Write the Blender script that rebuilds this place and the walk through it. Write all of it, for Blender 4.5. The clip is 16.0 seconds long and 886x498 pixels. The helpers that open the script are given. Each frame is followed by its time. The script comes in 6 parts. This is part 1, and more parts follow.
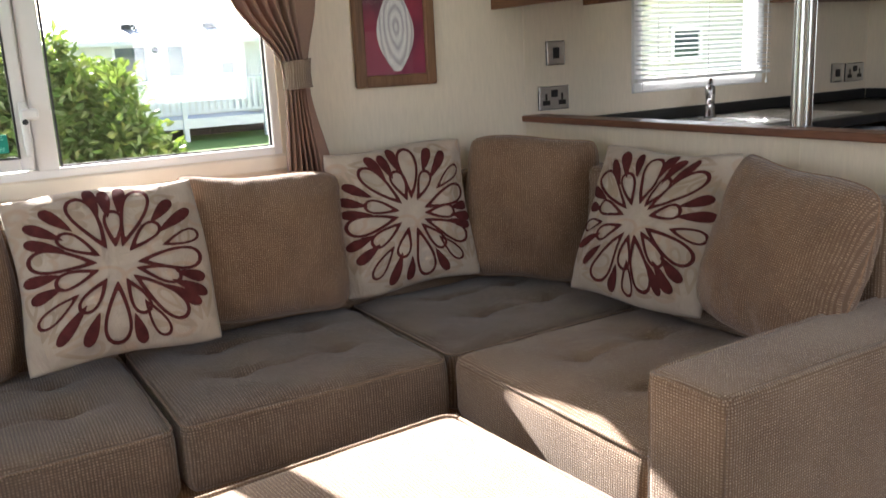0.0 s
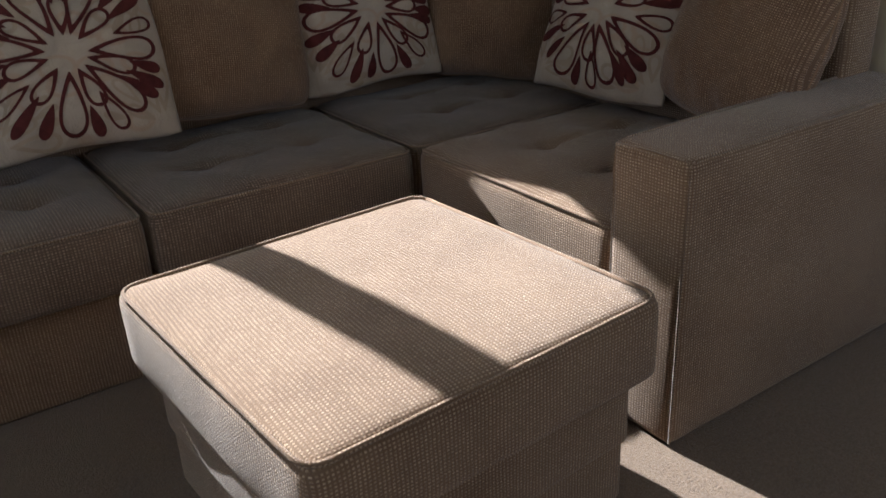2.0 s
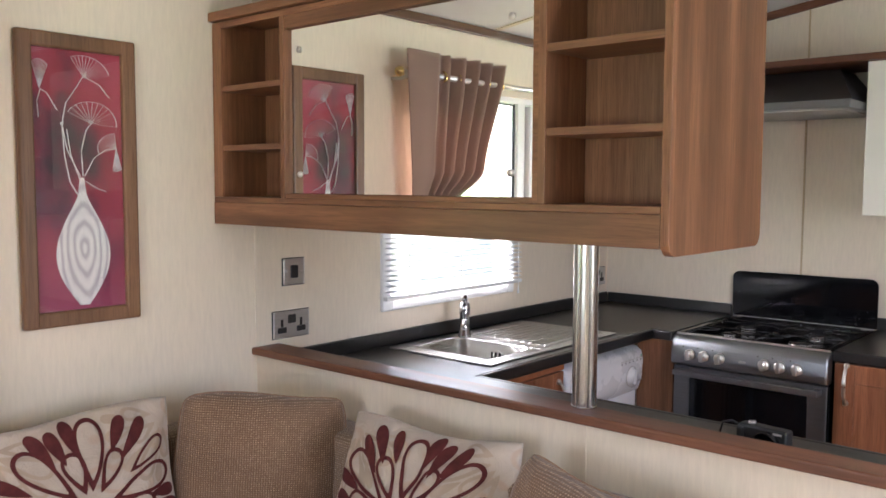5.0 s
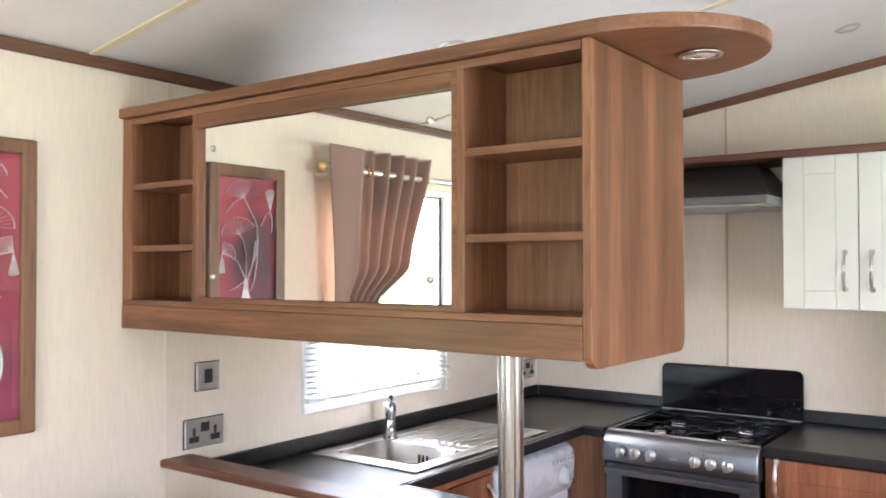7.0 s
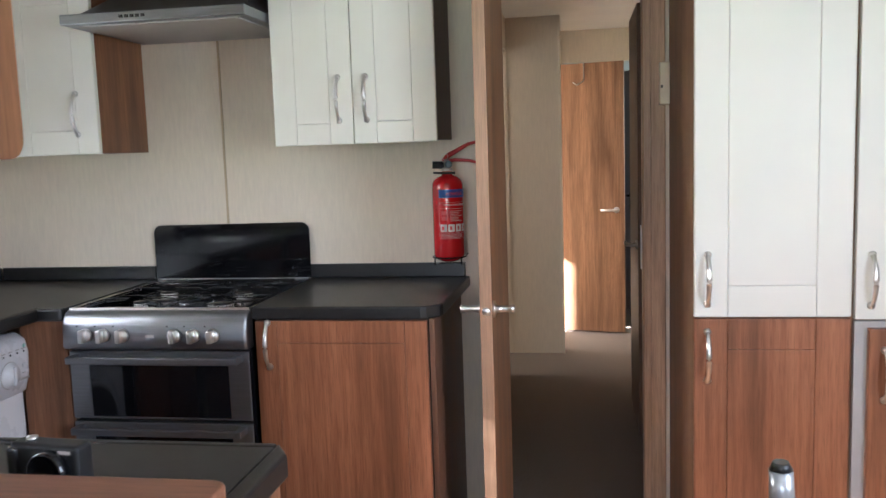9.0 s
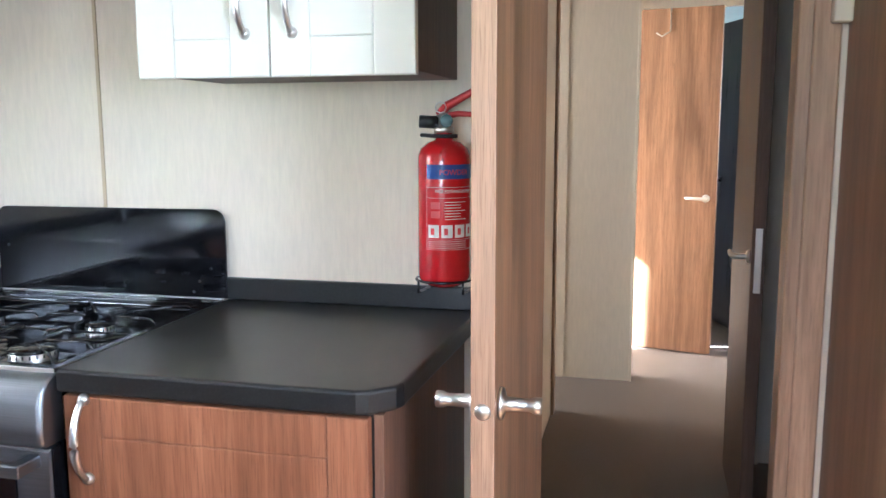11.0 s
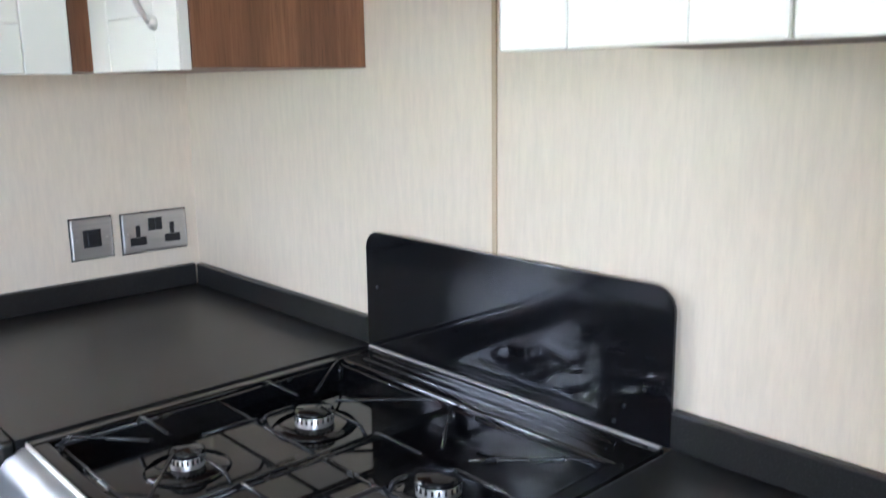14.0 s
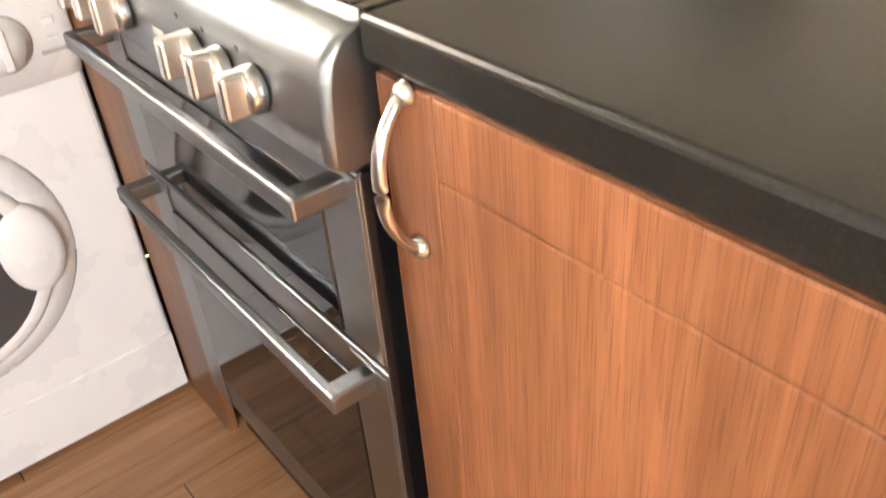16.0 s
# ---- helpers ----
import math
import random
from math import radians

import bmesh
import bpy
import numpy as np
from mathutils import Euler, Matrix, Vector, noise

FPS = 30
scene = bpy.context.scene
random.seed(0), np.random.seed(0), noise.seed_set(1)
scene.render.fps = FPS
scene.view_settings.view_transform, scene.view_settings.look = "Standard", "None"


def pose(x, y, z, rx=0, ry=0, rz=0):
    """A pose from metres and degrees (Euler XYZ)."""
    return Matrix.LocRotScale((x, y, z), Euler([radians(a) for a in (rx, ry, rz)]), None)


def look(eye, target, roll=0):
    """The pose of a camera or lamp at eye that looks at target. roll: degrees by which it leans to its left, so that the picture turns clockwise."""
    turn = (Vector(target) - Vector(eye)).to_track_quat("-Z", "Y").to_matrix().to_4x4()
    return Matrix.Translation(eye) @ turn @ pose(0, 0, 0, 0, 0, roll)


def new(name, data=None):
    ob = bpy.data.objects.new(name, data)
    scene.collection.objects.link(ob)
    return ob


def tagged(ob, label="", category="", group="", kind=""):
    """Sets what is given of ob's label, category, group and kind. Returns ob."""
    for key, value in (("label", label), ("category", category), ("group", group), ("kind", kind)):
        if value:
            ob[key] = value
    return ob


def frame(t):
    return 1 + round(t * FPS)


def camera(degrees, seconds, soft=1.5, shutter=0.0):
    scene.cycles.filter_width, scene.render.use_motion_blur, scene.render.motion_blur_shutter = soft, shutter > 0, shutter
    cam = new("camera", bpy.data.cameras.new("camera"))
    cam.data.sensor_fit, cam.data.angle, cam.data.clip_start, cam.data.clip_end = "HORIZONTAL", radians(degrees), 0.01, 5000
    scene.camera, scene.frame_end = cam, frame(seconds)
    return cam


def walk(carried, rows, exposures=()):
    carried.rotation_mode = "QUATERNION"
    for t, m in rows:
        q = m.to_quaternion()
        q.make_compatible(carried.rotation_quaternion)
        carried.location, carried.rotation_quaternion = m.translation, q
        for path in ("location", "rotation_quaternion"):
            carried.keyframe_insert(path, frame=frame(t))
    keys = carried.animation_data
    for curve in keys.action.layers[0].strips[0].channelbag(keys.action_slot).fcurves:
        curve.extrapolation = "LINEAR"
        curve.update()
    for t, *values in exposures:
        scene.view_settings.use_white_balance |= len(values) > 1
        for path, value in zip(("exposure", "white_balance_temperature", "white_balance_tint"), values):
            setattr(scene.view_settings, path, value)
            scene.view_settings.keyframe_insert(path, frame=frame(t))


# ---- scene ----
cam = camera(55.4, 16.0, shutter=0.3)
PATH = [
    (0, (0.374, 0.378, 1.234), (1.377, 2.05, 0.789), -2.9),
    (0.5, (0.346, 0.356, 1.2), (1.365, 1.98, 0.633), -2.7),
    (1, (0.321, 0.351, 1.148), (1.356, 1.909, 0.438), -2.7),
    (1.5, (0.314, 0.349, 1.105), (1.335, 1.854, 0.273), -2.2),
    (2, (0.326, 0.363, 1.122), (1.336, 1.884, 0.306), -2.9),
    (2.5, (0.392, 0.425, 1.19), (1.41, 2.032, 0.572), -4.1),
    (3, (0.584, 0.524, 1.243), (1.615, 2.172, 0.774), -3.6),
    (3.5, (0.698, 0.608, 1.325), (1.824, 2.21, 0.916), -2.5),
    (4, (0.748, 0.701, 1.368), (1.998, 2.241, 1.109), -3.4),
    (4.5, (0.744, 0.819, 1.461), (2.183, 2.192, 1.252), -0.8),
    (7, (0.827, 0.862, 1.565), (2.436, 2.05, 1.603), -0.1),
    (7.5, (0.884, 0.813, 1.529), (2.662, 1.728, 1.513), -1.2),
    (8, (1.037, 0.734, 1.452), (2.945, 1.323, 1.342), -1.5),
    (8.5, (1.28, 0.676, 1.401), (3.229, 1.073, 1.191), -0.9),
    (9, (1.547, 0.765, 1.367), (3.508, 1.082, 1.136), -1.9),
    (11.5, (3.039, 0.838, 1.309), (4.932, 1.401, 0.992), 0.1),
    (12, (3.256, 0.975, 1.333), (5.075, 1.744, 1.021), -1.7),
    (12.5, (3.428, 1.066, 1.371), (5.128, 2.082, 1.089), -0.7),
    (13, (3.565, 1.137, 1.396), (5.096, 2.396, 1.133), 1.5),
    (13.5, (3.604, 1.197, 1.397), (5.008, 2.593, 1.113), 0.2),
    (14, (3.629, 1.203, 1.375), (4.957, 2.646, 0.982), -0.8),
    (14.5, (3.609, 1.22, 1.302), (4.84, 2.673, 0.691), -1.8),
    (15, (3.588, 1.228, 1.239), (4.718, 2.676, 0.449), -3.6),
    (15.5, (3.591, 1.237, 1.188), (4.646, 2.632, 0.218), -4.1),
    (16, (3.604, 1.228, 1.128), (4.566, 2.548, -0.027), -5.0),
]
EXPOSURES = [(0, 3.0, 6100, 13), (1, 2.13, 5530, 9), (1.5, 1.77, 5750, 9), (2.2, 1.83, 5850, 11), (2.5, 2.2, 6050, 13), (3.5, 3.36, 6900, 21), (4.5, 3.65, 6170, 20), (7, 4.43, 5670, 18), (8.5, 4.05, 5360, 14), (9, 4.01, 5560, 14), (11.5, 5.03, 5000, 10), (12.5, 4.93, 5150, 12), (13.2, 4.73, 5210, 13), (13.6, 4.68, 5220, 13), (14.5, 5.31, 5350, 13), (15, 5.63, 5950, 12), (15.5, 5.71, 6800, 13), (16, 5.48, 7000, 12)]
walk(cam, [(t, look(eye, target, roll)) for t, eye, target, roll in PATH], EXPOSURES)

# ---- light ----
SUN_WAY = Vector((0.150, -1.0, -0.64)).normalized()  # the way the sunlight travels
world = bpy.data.worlds.new("sky")
scene.world = world
world.use_nodes = True
sky = world.node_tree.nodes.new("ShaderNodeTexSky")
sky.sky_type, sky.sun_disc = "NISHITA", False
sky.sun_elevation = math.asin(-SUN_WAY.z)
sky.sun_rotation = math.atan2(-SUN_WAY.x, -SUN_WAY.y)
sky.dust_density, sky.air_density = 3.5, 1.0
world.node_tree.links.new(sky.outputs[0], world.node_tree.nodes["Background"].inputs[0])
world.node_tree.nodes["Background"].inputs[1].default_value = 0.06
sun = new("sun", bpy.data.lights.new("sun", "SUN"))
sun.data.energy, sun.data.angle, sun.data.color = 5.0, radians(0.6), (1.0, 0.95, 0.87)
sun.matrix_world = look((0, 0, 20), Vector((0, 0, 20)) + SUN_WAY)


def sky_fill(name, where, target, sx, sy, watts, color=(0.93, 0.97, 1.0)):
    """An added area lamp in a window's opening, standing in for sky light there."""
    lamp = bpy.data.lights.new(name, "AREA")
    lamp.shape, lamp.size, lamp.size_y, lamp.energy, lamp.color = "RECTANGLE", sx, sy, watts, color
    ob = new(name, lamp)
    ob.matrix_world = look(where, target)
    return ob


# fill lamps added at the openings to brighten the rooms
sky_fill("skylight_west", (-1.27, 1.2, 1.35), (0, 1.2, 1.3), 1.25, 0.95, 2.3)
sky_fill("skylight_south_kitchen", (2.1, -0.56, 1.45), (2.15, 0.5, 1.35), 0.8, 0.9, 2.4)
sky_fill("skylight_bathroom", (7.68, 2.97, 1.5), (7.55, 1.0, 0.8), 0.35, 0.85, 2.8, (1.0, 0.93, 0.82))
sky_fill("skylight_side_room", (6.72, 2.95, 1.45), (6.85, 1.2, 1.1), 0.6, 0.85, 1.3, (1.0, 0.93, 0.80))
sky_fill("skylight_end_room", (8.75, -0.57, 1.45), (8.7, 1.0, 0.9), 0.85, 0.85, 0.8)

# ---- materials ----


class Nodes:
    """A node material in the making."""

    def __init__(self, name):
        self.mat = bpy.data.materials.new(name)
        self.mat.use_nodes = True
        self.tree = self.mat.node_tree
        self.bsdf = self.tree.nodes["Principled BSDF"]

    def add(self, kind, **inputs):
        node = self.tree.nodes.new("ShaderNode" + kind)
        for key, value in inputs.items():
            self.put(node.inputs[key.replace("_", " ")], value)
        return node

    def put(self, socket, value):
        if isinstance(value, bpy.types.NodeSocket):
            self.tree.links.new(value, socket)
        else:
            socket.default_value = value

    def coords(self, scale=(1, 1, 1), which="Object"):
        tc = self.add("TexCoord")
        mp = self.add("Mapping", Vector=tc.outputs[which], Scale=scale)
        return mp.outputs[0]

    def noise(self, vector, scale, detail=4.0, rough=0.55):
        return self.add("TexNoise", Vector=vector, Scale=scale, Detail=detail, Roughness=rough).outputs[0]

    def ramp(self, fac, stops):
        node = self.add("ValToRGB", Fac=fac)
        els = node.color_ramp.elements
        while len(els) < len(stops):
            els.new(0.5)
        for el, (pos, col) in zip(els, stops):
            el.position, el.color = pos, (*col, 1)
        return node.outputs[0]

    def math(self, op, a, b=0.0):
        node = self.add("Math")
        node.operation = op
        self.put(node.inputs[0], a)
        self.put(node.inputs[1], b)
        return node.outputs[0]

    def mix(self, fac, a, b, kind="MIX"):
        node = self.add("MixRGB")
        node.blend_type = kind
        self.put(node.inputs[0], fac)
        for i, v in ((1, a), (2, b)):
            self.put(node.inputs[i], (*v, 1) if isinstance(v, tuple) else v)
        return node.outputs[0]

    def bump(self, height, strength, distance):
        node = self.add("Bump", Height=height, Strength=strength, Distance=distance)
        self.put(self.bsdf.inputs["Normal"], node.outputs[0])

    def done(self, color=None, rough=0.5, metal=0.0, **more):
        if color is not None:
            self.put(self.bsdf.inputs["Base Color"], (*color, 1) if isinstance(color, tuple) else color)
        self.put(self.bsdf.inputs["Roughness"], rough)
        self.put(self.bsdf.inputs["Metallic"], metal)
        for key, value in more.items():
            self.put(self.bsdf.inputs[key.replace("_", " ")], value)
        return self.mat


def shade(c, k):
    return tuple(min(1, v * k) for v in c)


def plain(name, color, rough=0.5, metal=0.0, vary=0.08, scale=6.0, bump=0.0, fine=220.0, **more):
    """A painted, plastic or metal surface with faint clouding and fine grain."""
    n = Nodes(name)
    v = n.coords()
    cloud = n.noise(v, scale)
    col = n.ramp(cloud, [(0.3, shade(color, 1 - vary)), (0.7, shade(color, 1 + vary))])
    grain = n.noise(v, fine, 2)
    r = n.math("ADD", n.math("MULTIPLY", n.math("SUBTRACT", cloud, 0.5), 0.2), rough)
    if bump:
        n.bump(grain, bump, 0.001)
    return n.done(col, r, metal, **more)


def wood(name, axis, base=(0.225, 0.108, 0.054), gloss=0.42, contrast=0.34, size=1.0, loose=7.0):
    """Walnut foil with the grain along an axis: broad streaks, fine pores, a satin film."""
    n = Nodes(name)
    long, wide = 0.9 / size, 11.0 / size
    streak = [wide, wide, wide]
    streak["xyz".index(axis)] = long
    fine = [620.0, 620.0, 620.0]
    fine["xyz".index(axis)] = 14.0
    mid = [95.0, 95.0, 95.0]
    mid["xyz".index(axis)] = 3.2
    info = n.add("ObjectInfo").outputs["Random"]
    shift = n.add("CombineXYZ", X=n.math("MULTIPLY", info, loose), Y=n.math("MULTIPLY", info, loose * 0.43), Z=n.math("MULTIPLY", info, loose * 0.71)).outputs[0]
    tc = n.add("TexCoord").outputs["Object"]
    vec = n.add("VectorMath")
    n.put(vec.inputs[0], tc)
    n.put(vec.inputs[1], shift)
    a = n.add("Mapping", Vector=vec.outputs[0], Scale=tuple(streak)).outputs[0]
    b = n.add("Mapping", Vector=vec.outputs[0], Scale=tuple(fine)).outputs[0]
    bands = n.add("TexNoise", Vector=a, Scale=1.0, Detail=6.0, Roughness=0.62, Distortion=0.35).outputs[0]
    pores = n.noise(b, 1.0, 3)
    rings = n.noise(n.add("Mapping", Vector=vec.outputs[0], Scale=tuple(mid)).outputs[0], 1.0, 4, 0.6)
    lo, hi = shade(base, 1 - contrast), shade(base, 1 + contrast)
    col = n.ramp(bands, [(0.36, lo), (0.5, base), (0.64, hi)])
    col = n.mix(0.6, col, n.ramp(rings, [(0.32, (0.36, 0.33, 0.30)), (0.5, (0.5, 0.5, 0.5)), (0.68, (0.64, 0.66, 0.68))]), "OVERLAY")
    col = n.mix(n.ramp(pores, [(0.52, (0, 0, 0)), (0.66, (0.55, 0.55, 0.55))]), col, shade(base, 0.42), "MIX")
    n.bump(pores, 0.12, 0.0006)
    return n.done(col, n.math("ADD", n.math("MULTIPLY", bands, 0.2), gloss - 0.1), Specular_IOR_Level=0.4)


def woven(name, light, dark, gap, cell=0.0075, which="UV", depth=0.6):
    """Chunky chenille weave: small cells in rows, each a little different, on darker ground."""
    n = Nodes(name)
    v = n.coords((1, 1, 1), which)
    wob = n.add("TexNoise", Vector=v, Scale=9.0, Detail=2.0).outputs[1]
    vec = n.add("VectorMath")
    vec.operation = "MULTIPLY_ADD"
    n.put(vec.inputs[0], wob)
    vec.inputs[1].default_value = (0.006, 0.006, 0.0)
    n.put(vec.inputs[2], v)
    brick = n.add("TexBrick", Vector=vec.outputs[0], Scale=1.0, Color1=(*light, 1), Color2=(*dark, 1), Mortar=(*gap, 1))
    for key, value in (("Mortar Size", cell * 0.31), ("Mortar Smooth", 0.4), ("Brick Width", cell), ("Row Height", cell * 0.85), ("Bias", 0.0)):
        brick.inputs[key].default_value = value
    brick.offset, brick.squash = 0.0, 1.0
    blot = n.noise(v, 5.0, 5)
    slub = n.noise(n.add("Mapping", Vector=v, Scale=(22, 160, 22)).outputs[0], 1.0, 3)
    col = n.mix(n.math("MULTIPLY", blot, 0.35), brick.outputs[0], shade(light, 1.15))
    col = n.mix(n.math("MULTIPLY", slub, 0.45), col, dark)
    n.bump(n.math("SUBTRACT", n.noise(v, 260.0, 2), n.math("MULTIPLY", brick.outputs[1], 1.6)), depth, 0.0032)
    return n.done(col, 0.95, 0.0, Specular_IOR_Level=0.12, Sheen_Weight=0.25, Sheen_Roughness=0.5)


def wallpaper(name, base):
    """Cream vinyl-faced board with a fine upright silk streak."""
    n = Nodes(name)
    v = n.coords((90, 90, 12))
    streak = n.noise(v, 1.0, 5, 0.6)
    fleck = n.noise(n.coords((260, 260, 34)), 1.0, 3, 0.6)
    cloud = n.noise(n.coords(), 2.2, 4)
    col = n.ramp(streak, [(0.3, shade(base, 0.93)), (0.55, base), (0.75, shade(base, 1.05))])
    col = n.mix(n.math("MULTIPLY", cloud, 0.22), col, shade(base, 0.85))
    col = n.mix(n.ramp(fleck, [(0.5, (0, 0, 0)), (0.68, (0.4, 0.4, 0.4))]), col, shade(base, 0.88))
    n.bump(fleck, 0.3, 0.001)
    return n.done(col, 0.45, 0.0, Specular_IOR_Level=0.4)


def carpet_mat(name, base):
    n = Nodes(name)
    v = n.coords()
    tuft = n.noise(v, 190.0, 4, 0.7)
    tread = n.noise(v, 3.5, 5)
    col = n.ramp(tuft, [(0.3, shade(base, 0.55)), (0.7, shade(base, 1.35))])
    col = n.mix(n.math("MULTIPLY", tread, 0.3), col, shade(base, 0.7))
    n.bump(tuft, 0.9, 0.006)
    return n.done(col, 0.98, 0.0, Specular_IOR_Level=0.05, Sheen_Weight=0.2)


def worktop_mat(name):
    n = Nodes(name)
    v = n.coords()
    speck = n.noise(v, 420.0, 3, 0.7)
    cloud = n.noise(v, 3.0, 4)
    col = n.ramp(speck, [(0.35, (0.006, 0.006, 0.0058)), (0.6, (0.016, 0.0155, 0.0145)), (0.8, (0.06, 0.058, 0.053))])
    n.bump(speck, 0.25, 0.0008)
    return n.done(col, n.math("ADD", n.math("MULTIPLY", cloud, 0.10), 0.27), 0.0, Specular_IOR_Level=0.6)


def brushed(name, color, rough=0.3, axis="x"):
    n = Nodes(name)
    sc = [900.0, 900.0, 900.0]
    sc["xyz".index(axis)] = 8.0
    line = n.noise(n.coords(tuple(sc)), 1.0, 3)
    col = n.ramp(line, [(0.3, shade(color, 0.85)), (0.7, shade(color, 1.1))])
    n.bump(line, 0.08, 0.0004)
    return n.done(col, n.math("ADD", n.math("MULTIPLY", line, 0.15), rough - 0.07), 1.0)


def cloth(name, base, through_light=0.3):
    """Dense curtain cloth that lets a little daylight through."""
    n = Nodes(name)
    v = n.coords((1, 1, 1), "UV")
    weft = n.noise(n.add("Mapping", Vector=v, Scale=(900, 120, 1)).outputs[0], 1.0, 3)
    cloud = n.noise(v, 7.0, 4)
    col = n.ramp(weft, [(0.3, shade(base, 0.82)), (0.7, shade(base, 1.15))])
    col = n.mix(n.math("MULTIPLY", cloud, 0.3), col, shade(base, 0.8))
    n.bump(weft, 0.2, 0.0008)
    mat = n.done(col, 0.8, 0.0, Specular_IOR_Level=0.2, Sheen_Weight=0.3)
    both = n.add("MixShader", Fac=through_light)
    n.put(both.inputs[1], n.bsdf.outputs[0])
    n.put(both.inputs[2], n.add("BsdfTranslucent", Color=col).outputs[0])
    n.put(n.tree.nodes["Material Output"].inputs[0], both.outputs[0])
    return mat


M_WALL = wallpaper("cream_wallboard", (0.76, 0.66, 0.525))
M_CEIL = plain("ceiling_vinyl", (0.78, 0.77, 0.74), 0.55, vary=0.04, scale=5, bump=0.25, fine=90)
M_CARPET = carpet_mat("brown_carpet", (0.19, 0.138, 0.098))
M_WOOD_X = wood("walnut_x", "x", (0.215, 0.096, 0.046))
M_WOOD_Y = wood("walnut_y", "y", (0.215, 0.096, 0.046))
M_WOOD_Z = wood("walnut_z", "z", (0.215, 0.096, 0.046))
M_RED_Z = wood("walnut_red_z", "z", (0.255, 0.10, 0.048), 0.36, 0.34, 1.35, 0.0)
M_RED_Y = wood("walnut_red_y", "y", (0.31, 0.115, 0.047), 0.36, 0.24)
M_DOOR_Z = wood("walnut_door_z", "z", (0.30, 0.16, 0.085), 0.45, 0.35)
M_TRIM_X = wood("walnut_trim_x", "x", (0.14, 0.065, 0.033), 0.4, 0.3)
M_TRIM_Y = wood("walnut_trim_y", "y", (0.17, 0.07, 0.038), 0.4, 0.3)
M_TRIM_Z = wood("walnut_trim_z", "z", (0.40, 0.255, 0.16), 0.4, 0.3)
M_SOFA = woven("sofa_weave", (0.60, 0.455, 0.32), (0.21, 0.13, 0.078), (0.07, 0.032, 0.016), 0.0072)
# same fabric as the sofa, with the back row's shade put into the colour
M_SEAT_SHADED = woven("seat_weave", (0.42, 0.315, 0.23), (0.14, 0.088, 0.056), (0.04, 0.026, 0.02), 0.0075)
M_CUSHION = woven("cushion_weave", (0.57, 0.39, 0.25), (0.18, 0.095, 0.053), (0.055, 0.024, 0.012), 0.0062)
M_CORD = plain("woven_cord", (0.27, 0.16, 0.095), 0.9, vary=0.2, scale=60, bump=0.4)


def cotton(name, base, loop):
    """Soft crumpled cotton with faint printed loops behind the bloom."""
    n = Nodes(name)
    v = n.coords()
    cells = n.add("TexVoronoi", Vector=n.add("Mapping", Vector=v, Scale=(9, 0.01, 14)).outputs[0], Scale=1.0).outputs[0]
    rim = n.ramp(cells, [(0.30, (0, 0, 0)), (0.35, (1, 1, 1)), (0.41, (1, 1, 1)), (0.46, (0, 0, 0))])
    col = n.ramp(n.noise(v, 12.0), [(0.3, shade(base, 0.9)), (0.7, shade(base, 1.1))])
    col = n.mix(n.math("MULTIPLY", rim, 0.55), col, loop)
    creases = n.add("TexNoise", Vector=v, Scale=11.0, Detail=5.0, Roughness=0.6, Distortion=1.2).outputs[0]
    n.bump(n.math("ADD", creases, n.math("MULTIPLY", n.noise(v, 500.0, 2), 0.04)), 0.55, 0.02)
    return n.done(col, 0.9, 0.0, Specular_IOR_Level=0.15, Sheen_Weight=0.15)


M_COTTON = cotton("beige_cotton", (0.44, 0.365, 0.295), (0.42, 0.29, 0.20))
M_MAROON = plain("maroon_print", (0.085, 0.020, 0.019), 0.85, vary=0.25, scale=40, bump=0.3, fine=500, Specular_IOR_Level=0.15)
M_CURTAIN = cloth("mocha_curtain", (0.32, 0.20, 0.152), 0.22)
M_UPVC = plain("white_upvc", (0.80, 0.80, 0.79), 0.35, vary=0.02)
M_WHITE_DOOR = plain("ivory_foil", (0.72, 0.70, 0.63), 0.42, vary=0.03, scale=3, bump=0.05, fine=400)
M_WHITE_GOODS = plain("white_enamel", (0.72, 0.72, 0.74), 0.28, vary=0.02)
M_TOP = worktop_mat("charcoal_laminate")
M_STEEL = brushed("stainless_steel", (0.62, 0.62, 0.61), 0.28, "x")
M_STEEL_Y = brushed("silver_panel", (0.28, 0.29, 0.305), 0.38, "y")
M_CHROME = plain("satin_chrome", (0.70, 0.68, 0.65), 0.31, 1.0, vary=0.05)
M_POLE = brushed("brushed_pole", (0.48, 0.475, 0.465), 0.2, "z")
M_BLACK_GLASS = plain("black_glass", (0.006, 0.006, 0.007), 0.06, vary=0.2)
M_BLACK_ENAMEL = plain("black_enamel", (0.006, 0.006, 0.007), 0.09, vary=0.2)
M_IRON = plain("cast_black", (0.012, 0.012, 0.013), 0.26, vary=0.3, bump=0.2)
M_BLACK_PLASTIC = plain("black_plastic", (0.014, 0.014, 0.015), 0.4, vary=0.2)
# near-black that stands in for the shade inside slots, gaps and carcasses
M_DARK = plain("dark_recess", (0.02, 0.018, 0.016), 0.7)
M_BURNER = plain("burner_aluminium", (0.66, 0.64, 0.62), 0.34, 1.0, vary=0.1, scale=60)
M_SOCKET = brushed("satin_plate", (0.60, 0.585, 0.56), 0.4, "x")
M_MIRROR = plain("silvered_mirror", (0.93, 0.94, 0.93), 0.008, 1.0, vary=0.0)
M_RED = plain("red_gloss", (0.50, 0.008, 0.012), 0.22, vary=0.08, scale=10, Coat_Weight=0.5, Coat_Roughness=0.08)
M_BLUE = plain("blue_band", (0.012, 0.05, 0.25), 0.35, vary=0.1)
M_PRINT = plain("white_print", (0.72, 0.66, 0.64), 0.5, vary=0.08, scale=50)
